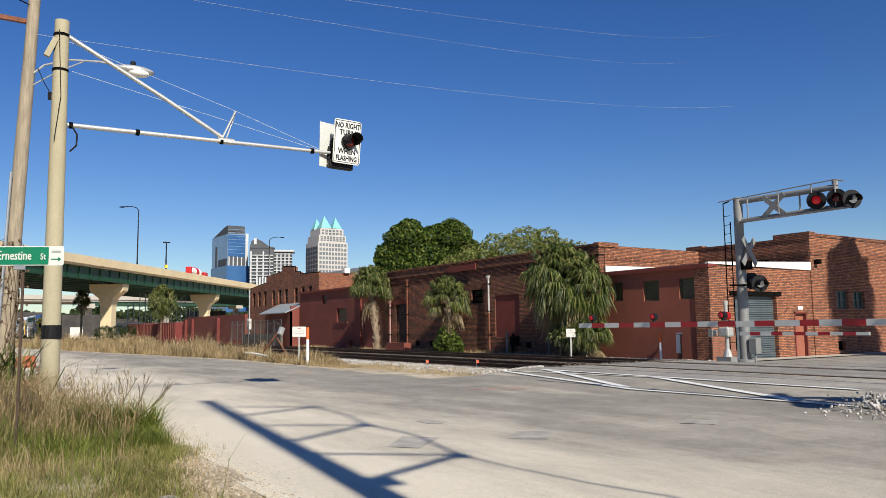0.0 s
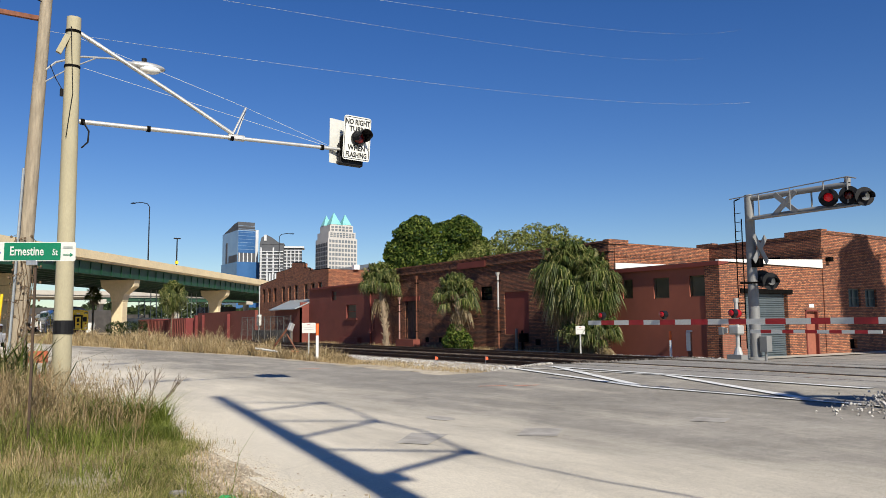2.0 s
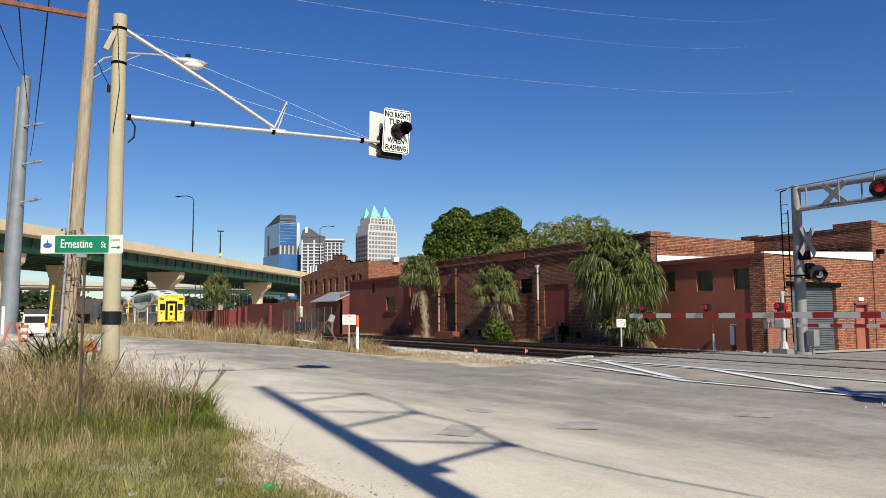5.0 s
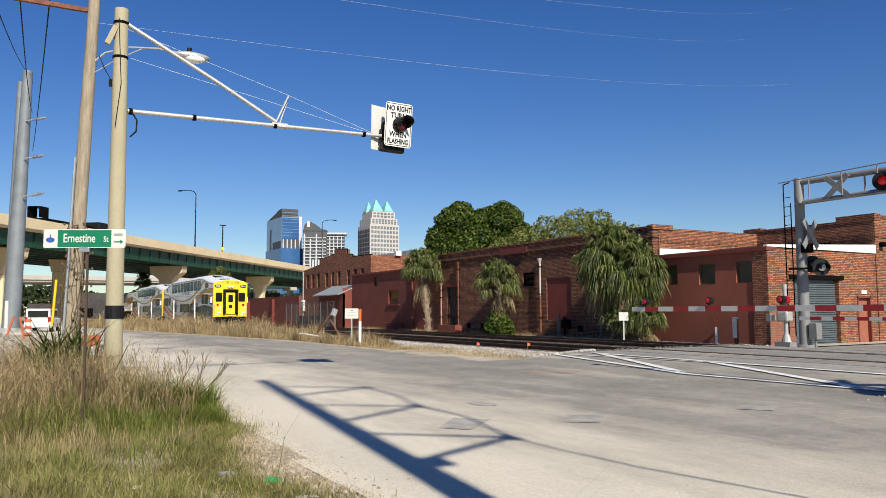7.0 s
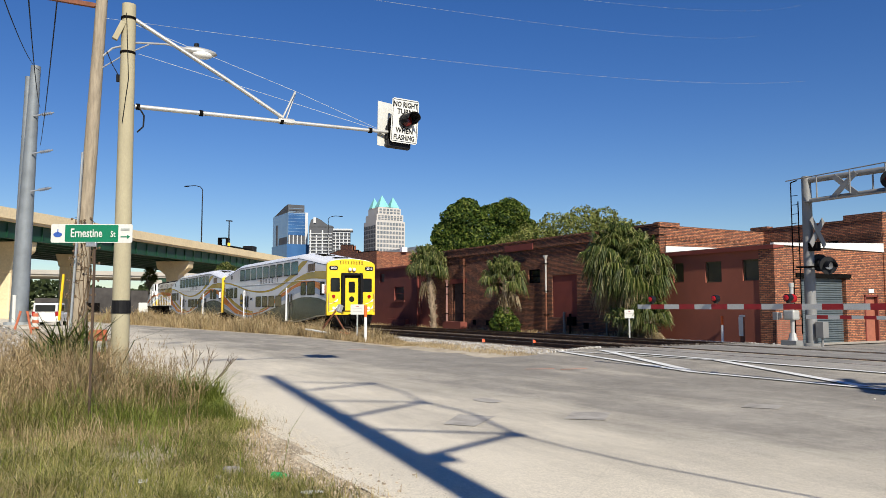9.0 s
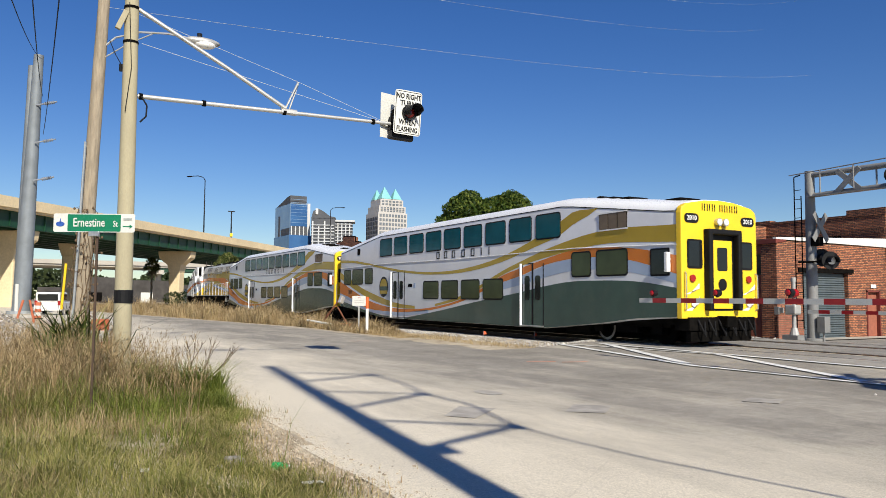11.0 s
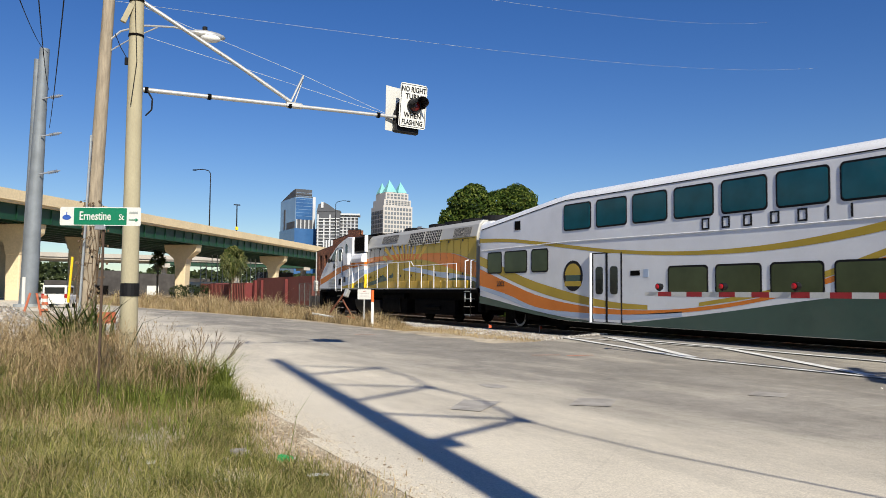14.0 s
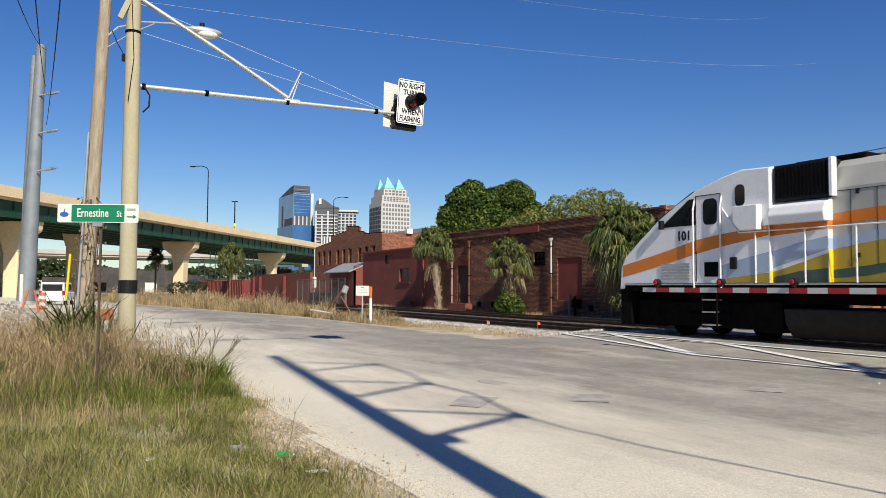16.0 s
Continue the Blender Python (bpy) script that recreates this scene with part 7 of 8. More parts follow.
def small_sign(x, y, z, w, h, post_h, label, lines=3):
    t = thing("trackside_sign", label, "sign", pose(x, y, 0, 0, 0, -32), group="trackside signs")
    quick("post", SILVERM, t, lambda b: box(b, -0.03, 0.0, level(x, y) - 0.05, 0.03, 0.03, z + h / 2))
    p = quick("plate", SIGNW, t, rounded, fr, -w / 2, z - h / 2, w / 2, z + h / 2, 0.03, 0.0, 0.012)
    for k in range(lines):
        quick("print_bar", mat("faded_print", (0.45, 0.42, 0.4), 0.6) if k else GATERED, p, lambda b: box(b, -w * (0.34 if k else 0.1), -0.016, z + h * (0.28 - 0.24 * k), w * (0.34 if k else 0.1), -0.01, z + h * (0.34 - 0.24 * k)))


small_sign(13.6, 32.4, 1.15, 0.62, 0.46, 0, "small white warning sign with faded print by the tracks")
small_sign(22.85, 24.6, 0.96, 0.4, 0.36, 0, "small white sign on a thin post by the tracks", 2)


def marker(x, y, h, label, colour=ORANGEP, r=0.05):
    t = thing("marker_post", label, "marker post", pose(x, y, level(x, y)), group="marker posts")
    quick("post", WHITEP, t, lambda b: rod(b, (0, 0, -0.05), (0, 0, h * 0.68), r, n=10))
    quick("top", colour, t, lambda b: rod(b, (0, 0, h * 0.68), (0, 0, h), r * 1.02, n=10), label="orange top")


marker(12.8, 29.6, 1.55, "white plastic marker post with orange top at the verge", r=0.06)
marker(24.6, 21.2, 1.12, "white plastic marker post with orange top by the wall")
bol = thing("pipe_bollard", "rusty white-topped pipe bollard by the wall", "bollard", pose(24.8, 20.4, level(24.8)))
quick("pipe", RUST, bol, lambda b: rod(b, (0, 0, -0.05), (0, 0, 1.1), 0.09, n=12))
quick("cap", SIGNW, bol, lambda b: (rod(b, (0, 0, 1.1), (0, 0, 1.16), 0.12, n=12), box(b, -0.1, -0.09, 0.35, -0.06, 0.09, 1.08)))
for x, y in ((15.0, 23.9), (16.2, 22.4)):
    c = thing("utility_flag", "small orange marking flag in the ballast", "marking flag", pose(x, y, level(x, y)), group="marking flags")
    quick("stick", STEEL, c, lambda b: rod(b, (0, 0, -0.05), (0, 0, 0.3), 0.006, n=5))
    quick("flag", mat("orange_flag", (0.85, 0.12, 0.04), 0.7), c, lambda b: prism(b, [(0, 0.16), (0.13, 0.18), (0.1, 0.26), (0, 0.29)], -0.004, 0.004, lambda u, v, w: (u, w, v)))
for x, y, a in ((10.9, 14.8, 10), (11.6, 14.4, 20), (10.3, 24.5, 5)):
    bm = bmesh.new()
    box(bm, -0.35, -0.03, 0, 0.35, 0.03, 0.003, pose(x, y, level(x) + 0.02, 0, 0, a - 30))
    tagged(part("spray_mark", bm, mat("orange_spray", (0.6, 0.25, 0.16), 0.8, 0, 0.3, 20)), "faint orange spray mark on the asphalt", kind="structure")


# ---- plants ----
def leaf_mat(name, tones, rough=0.55, thin=0.25):
    m, nt, bs = nodes_of(name)
    g = nt.nodes.new("ShaderNodeNewGeometry")
    c = ramp(nt, g.outputs["Random Per Island"], [(i / (len(tones) - 1), t) for i, t in enumerate(tones)])
    c = mix(nt, c, ramp(nt, noise_of(nt, 0.9, 4, world_pos(nt)), [(0.3, (0.65,) * 3), (0.7, (1.25,) * 3)]), 0.8, "MULTIPLY")
    nt.links.new(c, bs.inputs["Base Color"])
    bs.inputs["Roughness"].default_value, bs.inputs["Specular IOR Level"].default_value = rough, 0.2
    tr = nt.nodes.new("ShaderNodeBsdfTranslucent")
    nt.links.new(c, tr.inputs[0])
    ms = nt.nodes.new("ShaderNodeMixShader")
    ms.inputs[0].default_value = thin
    nt.links.new(bs.outputs[0], ms.inputs[1])
    nt.links.new(tr.outputs[0], ms.inputs[2])
    nt.links.new(ms.outputs[0], nt.nodes["Material Output"].inputs[0])
    return m


PALML = leaf_mat("palm_frond", [(0.02, 0.035, 0.007), (0.05, 0.075, 0.015), (0.12, 0.145, 0.035), (0.28, 0.26, 0.1)], 0.45)
PALMD = leaf_mat("dead_palm_frond", [(0.16, 0.11, 0.055), (0.3, 0.23, 0.13), (0.4, 0.32, 0.2)])
DARKL = leaf_mat("glossy_dark_leaf", [(0.01, 0.024, 0.004), (0.03, 0.062, 0.008), (0.075, 0.115, 0.016), (0.17, 0.2, 0.035)], 0.6)
PALEL = leaf_mat("pale_green_leaf", [(0.08, 0.1, 0.022), (0.16, 0.185, 0.045), (0.28, 0.28, 0.09)])
DRYG = leaf_mat("dry_grass", [(0.26, 0.18, 0.09), (0.4, 0.3, 0.16), (0.5, 0.4, 0.24), (0.34, 0.27, 0.12)], 0.8)
LIVEG = leaf_mat("green_grass", [(0.09, 0.105, 0.022), (0.17, 0.18, 0.042), (0.28, 0.26, 0.08), (0.45, 0.38, 0.18)], 0.7)
FRESHG = leaf_mat("fresh_grass", [(0.08, 0.11, 0.018), (0.17, 0.21, 0.035), (0.28, 0.3, 0.075)], 0.65)
FARL = leaf_mat("distant_leaf", [(0.012, 0.022, 0.008), (0.028, 0.042, 0.014), (0.05, 0.065, 0.022)], 0.8)
BARK = mat("palm_bark", (0.24, 0.18, 0.12), 0.95, 0, 0.3, 5, 30, 0.6)
TRUNK = mat("grey_bark", (0.17, 0.13, 0.09), 0.95, 0, 0.3, 5, 30, 0.6)


def mesh_part(name, verts, faces, material, parent=None, **k):
    me = bpy.data.meshes.new(name)
    me.from_pydata(verts, [], faces)
    me.materials.append(material)
    ob = new(name, me)
    if parent:
        ob.parent = parent
    return tagged(ob, **k)


def frond(rnd, root, az, el, reach, fan, verts, faces, droop):
    """A fan frond: a stalk, then narrow leaflets in a half wheel whose tips hang."""
    d = Vector((math.cos(az) * math.cos(el), math.sin(az) * math.cos(el), math.sin(el)))
    up = Vector((0, 0, 1))
    s = d.cross(up).normalized()
    n = s.cross(d).normalized()
    hub = Vector(root) + d * reach * 0.58
    k = len(verts)
    w = 0.02
    verts += [tuple(Vector(root) + s * w), tuple(Vector(root) - s * w), tuple(hub - s * w), tuple(hub + s * w)]
    faces.append((k, k + 1, k + 2, k + 3))
    count = 31
    for i in range(count):
        a = radians(-105 + 210 * i / (count - 1)) + rnd.uniform(-0.06, 0.06)
        L = fan * (1.0 - 0.3 * abs(a) / 1.9) * rnd.uniform(0.85, 1.1)
        t = d * math.cos(a) + s * math.sin(a) + n * (0.12 * math.cos(a * 2))
        b = s * math.cos(a) - d * math.sin(a)
        mid = hub + t * L * 0.55
        tip = hub + t * L * 0.92 - up * L * droop * rnd.uniform(0.6, 1.3)
        k = len(verts)
        ww = fan * 0.03
        verts += [tuple(hub), tuple(mid + b * ww - up * 0.015), tuple(tip), tuple(mid - b * ww - up * 0.015), tuple(mid + n * 0.025)]
        faces += [(k, k + 1, k + 4), (k + 1, k + 2, k + 4), (k + 2, k + 3, k + 4), (k + 3, k, k + 4)]


def palm(name, label, x, y, z0, trunk_top, reach, n, seed, dead=10, lean=(0, 0), low=-55, squash=1.0):
    rnd = random.Random(seed)
    t = thing(name, label, "palm tree", group="cabbage palms")
    top = Vector((x + lean[0], y + lean[1], trunk_top))
    bm = bmesh.new()
    prev = Vector((x, y, z0 - 0.1))
    for i in range(8):
        q = Vector((x + lean[0] * ((i + 1) / 8) ** 1.5, y + lean[1] * ((i + 1) / 8) ** 1.5, z0 + (trunk_top - z0) * (i + 1) / 8))
        rod(bm, prev, q, 0.2 - 0.006 * i, 0.19 - 0.006 * i, 12)
        for j in range(10):
            a = rnd.uniform(0, 6.28)
            c = prev.lerp(q, rnd.random())
            o = Vector((math.cos(a), math.sin(a), 0))
            rod(bm, c + o * 0.16, c + o * 0.3 + Vector((0, 0, 0.18)), 0.05, 0.02, 4)
        prev = q
    part("trunk", bm, BARK, t, "trunk rough with old leaf boots")
    verts, faces, dv, df = [], [], [], []
    for i in range(int(n * 1.5)):
        az, u = rnd.uniform(0, 6.283), rnd.random()
        el = radians(low + (85 - low) * u ** 0.8)
        frond(rnd, top + Vector((0, 0, rnd.uniform(-0.2, 0.15))), az, el, reach * rnd.uniform(0.7, 1.1), reach * 0.46, verts, faces, 0.45 + 0.5 * (1 - u))
    for i in range(dead):
        frond(rnd, top - Vector((0, 0, 0.2)), rnd.uniform(0, 6.283), radians(rnd.uniform(-80, -45)), reach * 0.9, reach * 0.5, dv, df, 0.9)
    mesh_part("crown", verts, faces, PALML, t, label="fan fronds with drooping tips")
    if dead:
        mesh_part("dead_fronds", dv, df, PALMD, t, label="dry brown hanging fronds")
    return t


palm("palm_tree", "cabbage palm with a ragged booted trunk by the maroon wall", 24.2, 44.6, G, 4.0, 1.75, 62, 1, 2, (0, 0.9), -15)
palm("palm_tree", "short cabbage palm against the dark brick wall", 24.3, 36.2, G, 2.95, 1.55, 52, 2, 3, (0, 0.1), -30)
palm("palm_tree", "broad shaggy cabbage palm beside the terracotta wall", 24.0, 26.3, G, 3.5, 2.0, 90, 3, 14, (0, 0.2), -60)
palm("palm_tree", "shaggy cabbage palm beside the terracotta wall", 24.1, 25.2, G, 3.1, 1.7, 70, 4, 10, (0, 0.1), -70)
palm("palm_tree", "low young palm at the foot of the wall", 23.9, 24.5, G, 0.8, 1.2, 40, 5, 6, (0, 0), -30)
palm("palm_tree", "low young palm at the foot of the wall", 23.8, 25.6, G, 0.8, 1.2, 30, 6, 3, (0, 0), -20)
palm("palm_tree", "tall shaggy palm on the street before the brick front", 34.9, 14.0, G, 6.9, 2.35, 100, 7, 60, (0, 0), -85)
# unseen palm, added to carry the shadow on the brick front down to the ground
palm("palm_tree", "shorter shaggy palm added out of view to extend the wall shadow", 35.5, 13.6, G, 4.7, 2.2, 90, 19, 40, (0, 0), -85)
palm("palm_tree", "round-headed palm on the verge by the containers", 24.6, 104.5, G, 5.4, 2.2, 130, 8, 0, (0, 0), -80)
palm("palm_tree", "slim dark palm beyond the overpass", 23.2, 163, G, 7.6, 2.0, 50, 9, 6, (0, 0), -40)


def leafy(name, label, x, y, z0, blobs, n, size, material, seed, trunk=0.3, category="tree"):
    """A tree: tapered trunk, limbs to each clump, leaves scattered through uneven clumps."""
    rnd = random.Random(seed)
    t = thing(name, label, category)
    bm = bmesh.new()
    mid = Vector((x, y, z0 + (blobs[0][2] - z0) * 0.5))
    rod(bm, (x, y, z0 - 0.1), mid, trunk, trunk * 0.7, 10)
    for bx, by, bz, r in blobs:
        rod(bm, mid, (x + bx, y + by, bz), trunk * 0.5, trunk * 0.12, 6)
    part("trunk", bm, TRUNK, t)
    verts, faces = [], []
    tot = sum(b[3] ** 2 for b in blobs)
    for bx, by, bz, r in blobs:
        for _ in range(int(n * r * r / tot)):
            v = Vector((rnd.gauss(0, 1), rnd.gauss(0, 1), rnd.gauss(0, 1))).normalized()
            rr = r * (0.72 + 0.33 * rnd.random() ** 0.6) * (1 + 0.22 * noise.noise(v * 2.3 + Vector((bx, by, seed))))
            c = Vector((x + bx, y + by, bz)) + Vector((v.x, v.y, v.z * 0.85)) * rr
            a, b = v.orthogonal().normalized(), None
            q = Matrix.Rotation(rnd.uniform(0, 6.28), 3, v)
            a = q @ a
            b = v.cross(a)
            nrm = (v * 0.5 + Vector((rnd.uniform(-1, 1), rnd.uniform(-1, 1), rnd.uniform(-0.3, 1)))).normalized()
            a = (a - nrm * a.dot(nrm)).normalized()
            b = nrm.cross(a)
            s = size * rnd.uniform(0.6, 1.3)
            k = len(verts)
            verts += [tuple(c - a * s), tuple(c + b * s * 0.45), tuple(c + a * s), tuple(c - b * s * 0.45)]
            faces += [(k, k + 1, k + 2), (k, k + 2, k + 3)]
    mesh_part("crown", verts, faces, material, t, label="uneven leafy crown")
    return t


leafy("tree", "dense dark green broadleaf tree behind the warehouse", 42.4, 67, G,
      [(0, 0, 7.8, 3.2), (-2.0, 1.2, 7.6, 2.5), (2.4, -1.4, 7.6, 2.5), (-2.0, 1.2, 10.3, 2.2), (2.2, -1.3, 10.5, 2.1), (-3.4, 1.9, 9.0, 1.5), (3.6, -2.0, 9.2, 1.5), (-1.6, 0.8, 11.6, 1.2), (2.3, -1.3, 11.7, 1.1), (0.3, 0, 10.4, 1.6), (-3.6, 2.0, 7.2, 1.4), (3.9, -2.2, 7.4, 1.3),
       (-2.9, 1.0, 11.0, 0.8), (3.4, -1.6, 11.1, 0.8), (0.9, -0.6, 11.5, 0.7), (-4.2, 2.2, 8.3, 0.9), (4.4, -2.4, 8.4, 0.8)], 46000, 0.19, DARKL, 11)
leafy("tree", "airy pale green tree behind the brick warehouse", 47, 58, G,
      [(0, 0, 8.0, 2.7), (-3.0, 2.3, 7.4, 2.4), (3, -2.3, 7.8, 2.4), (0.8, -0.4, 9.6, 1.7), (-1.6, 1.0, 9.0, 1.6), (4.8, -3.6, 7.6, 1.9), (-5.0, 3.8, 6.8, 1.6), (2.4, -1.6, 9.8, 1.3), (6.2, -4.6, 7.2, 1.6)], 14000, 0.16, PALEL, 12)
leafy("bush", "dark green bush at the foot of a palm", 24.2, 36.2, G, [(0, 0, 0.35, 0.75), (0.1, 0.7, 0.2, 0.55), (0, -0.6, 0.2, 0.6), (0, 0.1, 0.9, 0.5)], 2600, 0.09, DARKL, 13, 0.06, "bush")
leafy("bush", "clipped hedge along the far verge", 27, 125, G, [(k * 2.0 - 6, k * 1.0, 0.9, 1.4) for k in range(8)], 6000, 0.16, FARL, 15, 0.1, "hedge")


def blades(name, n, place, material, label, category, seed, wide=0.006, curve=0.45):
    """Grass: each blade a bent, tapering strip. place(rnd) gives x, y, height."""
    rnd = random.Random(seed)
    verts, faces = [], []
    for _ in range(n):
        x, y, h = place(rnd)
        if h <= 0.01:
            continue
        z = level(x, y) - 0.01
        a = rnd.uniform(0, 6.283)
        d = Vector((math.cos(a), math.sin(a), 0))
        s = Vector((-d.y, d.x, 0)) * wide * rnd.uniform(0.6, 1.4) * (0.5 + h)
        c = curve * h * rnd.uniform(0.2, 1.4)
        k = len(verts)
        b = Vector((x, y, z))
        m = b + d * c * 0.3 + Vector((0, 0, h * 0.6))
        t = b + d * c + Vector((0, 0, h * rnd.uniform(0.8, 1.0)))
        verts += [tuple(b - s), tuple(b + s), tuple(m + s * 0.7), tuple(m - s * 0.7), tuple(t)]
        faces += [(k, k + 1, k + 2, k + 3), (k + 3, k + 2, k + 4)]
    return mesh_part(name, verts, faces, material, label=label, category=category, kind="stuff")


def edge(y):
    return float(np.interp(y, (3, 5.7, 6.6, 8.6, 9.7, 12.8, 14.6, 18, 30), (1.4, 2.1, 1.75, 2.0, 2.45, 2.55, 2.25, 2.05, 2.05))) + 0.16 * noise.noise((y * 0.9, 0, 2)) + 0.1 * noise.noise((y * 2.9, 0, 5))


def verge(r, near, farthest, lo, hi, power=1.0):
    y = near + (farthest - near) * r.random() ** 1.7
    w = 3.2 + y * 0.28
    x = edge(y) - w * r.random() ** power
    f = min(1.0, (edge(y) - x) / 1.2)
    tuft = 0.5 + 0.9 * max(0, noise.noise((x * 0.9, y * 0.9, 7)) + 0.35)
    return x, y, (lo + (hi - lo) * r.random()) * (0.25 + 0.75 * f) * tuft


def live(r):
    x, y, h = verge(r, 3.6, 22, 0.12, 0.5)
    h *= 0.72 if y < 8.5 else 0.72 + 0.4 * min(1.0, (y - 8.5) / 2.5)
    h *= 0.45 + 0.9 * max(0.0, noise.noise((x * 1.7, y * 1.4, 31)) + 0.4)
    if x < 0.8 and y > 16:
        h *= 0.2
    return (x, y, h) if noise.noise((x * 0.5, y * 0.4, 3)) > -0.25 else (x, y, h * 0.5)


def dry(r):
    x, y, h = verge(r, 3.4, 30, 0.1, 0.36)
    if x < 0.8 and y > 16:
        h *= 0.25
    return (x, y, h * (1.3 if y > 11 else 0.8)) if noise.noise((x * 0.8, y * 0.6, 17)) > -0.1 or y > 12 else (x, y, 0)


def tussock(r):
    y = 11.3 + r.gauss(0, 1.5)
    x = edge(y) + 0.1 - abs(r.gauss(0, 1.0))
    return x, y, r.uniform(0.1, 0.5) * max(0.0, 0.5 + 1.3 * noise.noise((x * 1.3, y * 1.1, 23))) if y > 6 else 0


blades("grass", 150000, live, LIVEG, "green grass on the verge", "grass", 21, 0.0042, 1.2)
blades("grass", 26000, tussock, FRESHG, "fresh green tussocks at the edge of the verge", "grass", 37, 0.004, 1.1)
blades("grass", 60000, dry, DRYG, "dry straw-coloured grass on the verge", "grass", 22, 0.0036, 1.1)
blades("grass", 9000, lambda r: (r.uniform(-6, 1.2), r.uniform(-4, 3.8), r.uniform(0.04, 0.2)), DRYG, "short dry grass at the verge", "grass", 29)
blades("grass", 12000, lambda r: (lambda y: (edge(y) - 0.15 + r.gauss(0, 0.2), y, r.uniform(0.03, 0.15)))(4.3 + 5.6 * r.random()), LIVEG, "short patchy grass at the edge of the dirt", "grass", 38, 0.0045, 1.2)
blades("grass", 5000, lambda r: (lambda y: (edge(y) + r.gauss(0.1, 0.25), y, r.uniform(0.03, 0.12)))(4 + 16 * r.random() ** 1.4), DRYG, "thin dry tufts at the edge of the road", "grass", 23)


def stalks(r):
    y = 8 + 12 * r.random() ** 0.8
    x = edge(y) - 0.25 - 3.6 * r.random() ** 1.2
    k = max(0.0, 0.55 + 1.1 * noise.noise((x * 0.8, y * 0.6, 11)))
    return x, y, (1.0 if x > 0 else 0.7) * r.uniform(0.3, 1.0) * k * (0.6 + 0.5 * min(1, (y - 8) / 6))


STALK = leaf_mat("brown_weed_stalk", [(0.17, 0.115, 0.055), (0.34, 0.245, 0.125), (0.52, 0.41, 0.24)], 0.85)
blades("weeds", 9000, stalks, STALK, "tall dry weed stalks round the pole", "weeds", 24, 0.0032, 0.75)


def seedheads(name, n, seed):
    """Branching dry weeds: stems with side twigs and small heads."""
    r = random.Random(seed)
    verts, faces = [], []

    def stem(p, d, L, w, depth):
        q = p + d * L
        s = Vector((-d.y, d.x, 0.001)).normalized() * w
        k = len(verts)
        verts.extend([tuple(p - s), tuple(p + s), tuple(q + s * 0.6), tuple(q - s * 0.6)])
        faces.append((k, k + 1, k + 2, k + 3))
        if depth == 0:
            k = len(verts)
            verts.extend([tuple(q - s * 3), tuple(q + s * 3), tuple(q + d * 0.05)])
            faces.append((k, k + 1, k + 2))
            return
        for _ in range(3):
            e = (d + Vector((r.uniform(-0.8, 0.8), r.uniform(-0.8, 0.8), r.uniform(-0.2, 0.4)))).normalized()
            stem(p.lerp(q, r.uniform(0.4, 1.0)), e, L * r.uniform(0.4, 0.7), w * 0.7, depth - 1)

    for _ in range(n):
        y = 9.5 + 10 * r.random()
        x = edge(y) - 0.4 - 3.4 * r.random() ** 1.1
        stem(Vector((x, y, level(x, y))), Vector((r.uniform(-0.3, 0.3), r.uniform(-0.3, 0.3), 1)).normalized(), r.uniform(0.25, 0.6), 0.004, 3)
    return mesh_part(name, verts, faces, STALK, label="branching dry brown weeds on the verge", category="weeds", kind="stuff")


seedheads("weeds", 700, 33)
blades("weeds", 240, lambda r: (0.85 + r.gauss(0, 0.24), 14.6 + r.gauss(0, 0.4), r.uniform(0.6, 1.5)), PALML, "clump of dark green blades by the poles", "weeds", 25, 0.012, 0.7)


def far_verge(r):
    y = 26 + 75 * r.random() ** 1.2
    w = min(1.0, (y - 24) / 12)
    x0 = 12.6 - max(0.0, y - 38) * 0.135
    x = x0 + (14.9 - x0) * r.random() * (0.4 + 0.6 * w)
    clump = (0.35 + 1.1 * max(0, noise.noise((y * 0.35, x * 0.3, 1)) + 0.35)) * (0.5 + 0.9 * max(0.0, noise.noise((y * 1.7, x * 1.3, 1)) + 0.4))
    return x, y, r.uniform(0.2, 0.85) * w * clump * (1.0 + 0.4 * min(1, max(0, y - 38) / 15))


blades("weeds", 38000, far_verge, DRYG, "tall dry grass between road and tracks", "grass", 26, 0.011, 0.6)
blades("weeds", 28000, far_verge, STALK, "brown weed stalks between road and tracks", "weeds", 36, 0.01, 0.8)
blades("weeds", 5000, lambda r: (13.0 + 2.3 * r.random(), 18.9 + 9 * r.random(), r.uniform(0.03, 0.14)), DRYG, "thin dry grass on the ballast shoulder", "grass", 27, 0.01)
blades("weeds", 2500, lambda r: (24.9 + 0.45 * r.random(), 25 + 36 * r.random(), r.uniform(0.05, 0.35)), DRYG, "dry weeds along the foot of the wall", "grass", 28, 0.012)

rw = random.Random(41)
verts, faces = [], []
for _ in range(22000):
    x = rw.uniform(-260, 420)
    top = 10.5 + 4 * noise.noise((x * 0.04, 0, 0)) + 2.5 * noise.noise((x * 0.2, 5, 0))
    c = Vector((x, rw.uniform(330, 350), G + top * rw.random() ** 0.7))
    a = Vector((rw.uniform(-1, 1), rw.uniform(-0.4, 0.4), rw.uniform(-1, 1))).normalized() * 1.0
    b = Vector((-a.z, rw.uniform(-0.6, 0.6), a.x)).normalized() * 0.6
    k = len(verts)
    verts += [tuple(c - a), tuple(c + b), tuple(c + a), tuple(c - b)]
    faces.append((k, k + 1, k + 2, k + 3))
mesh_part("distant_woods", verts, faces, FARL, label="dark belt of distant trees on the horizon", category="woods", kind="stuff")

sap = thing("dead_sapling", "bare twiggy dead sapling at the edge of the verge", "sapling")
rnd = random.Random(31)
bm = bmesh.new()


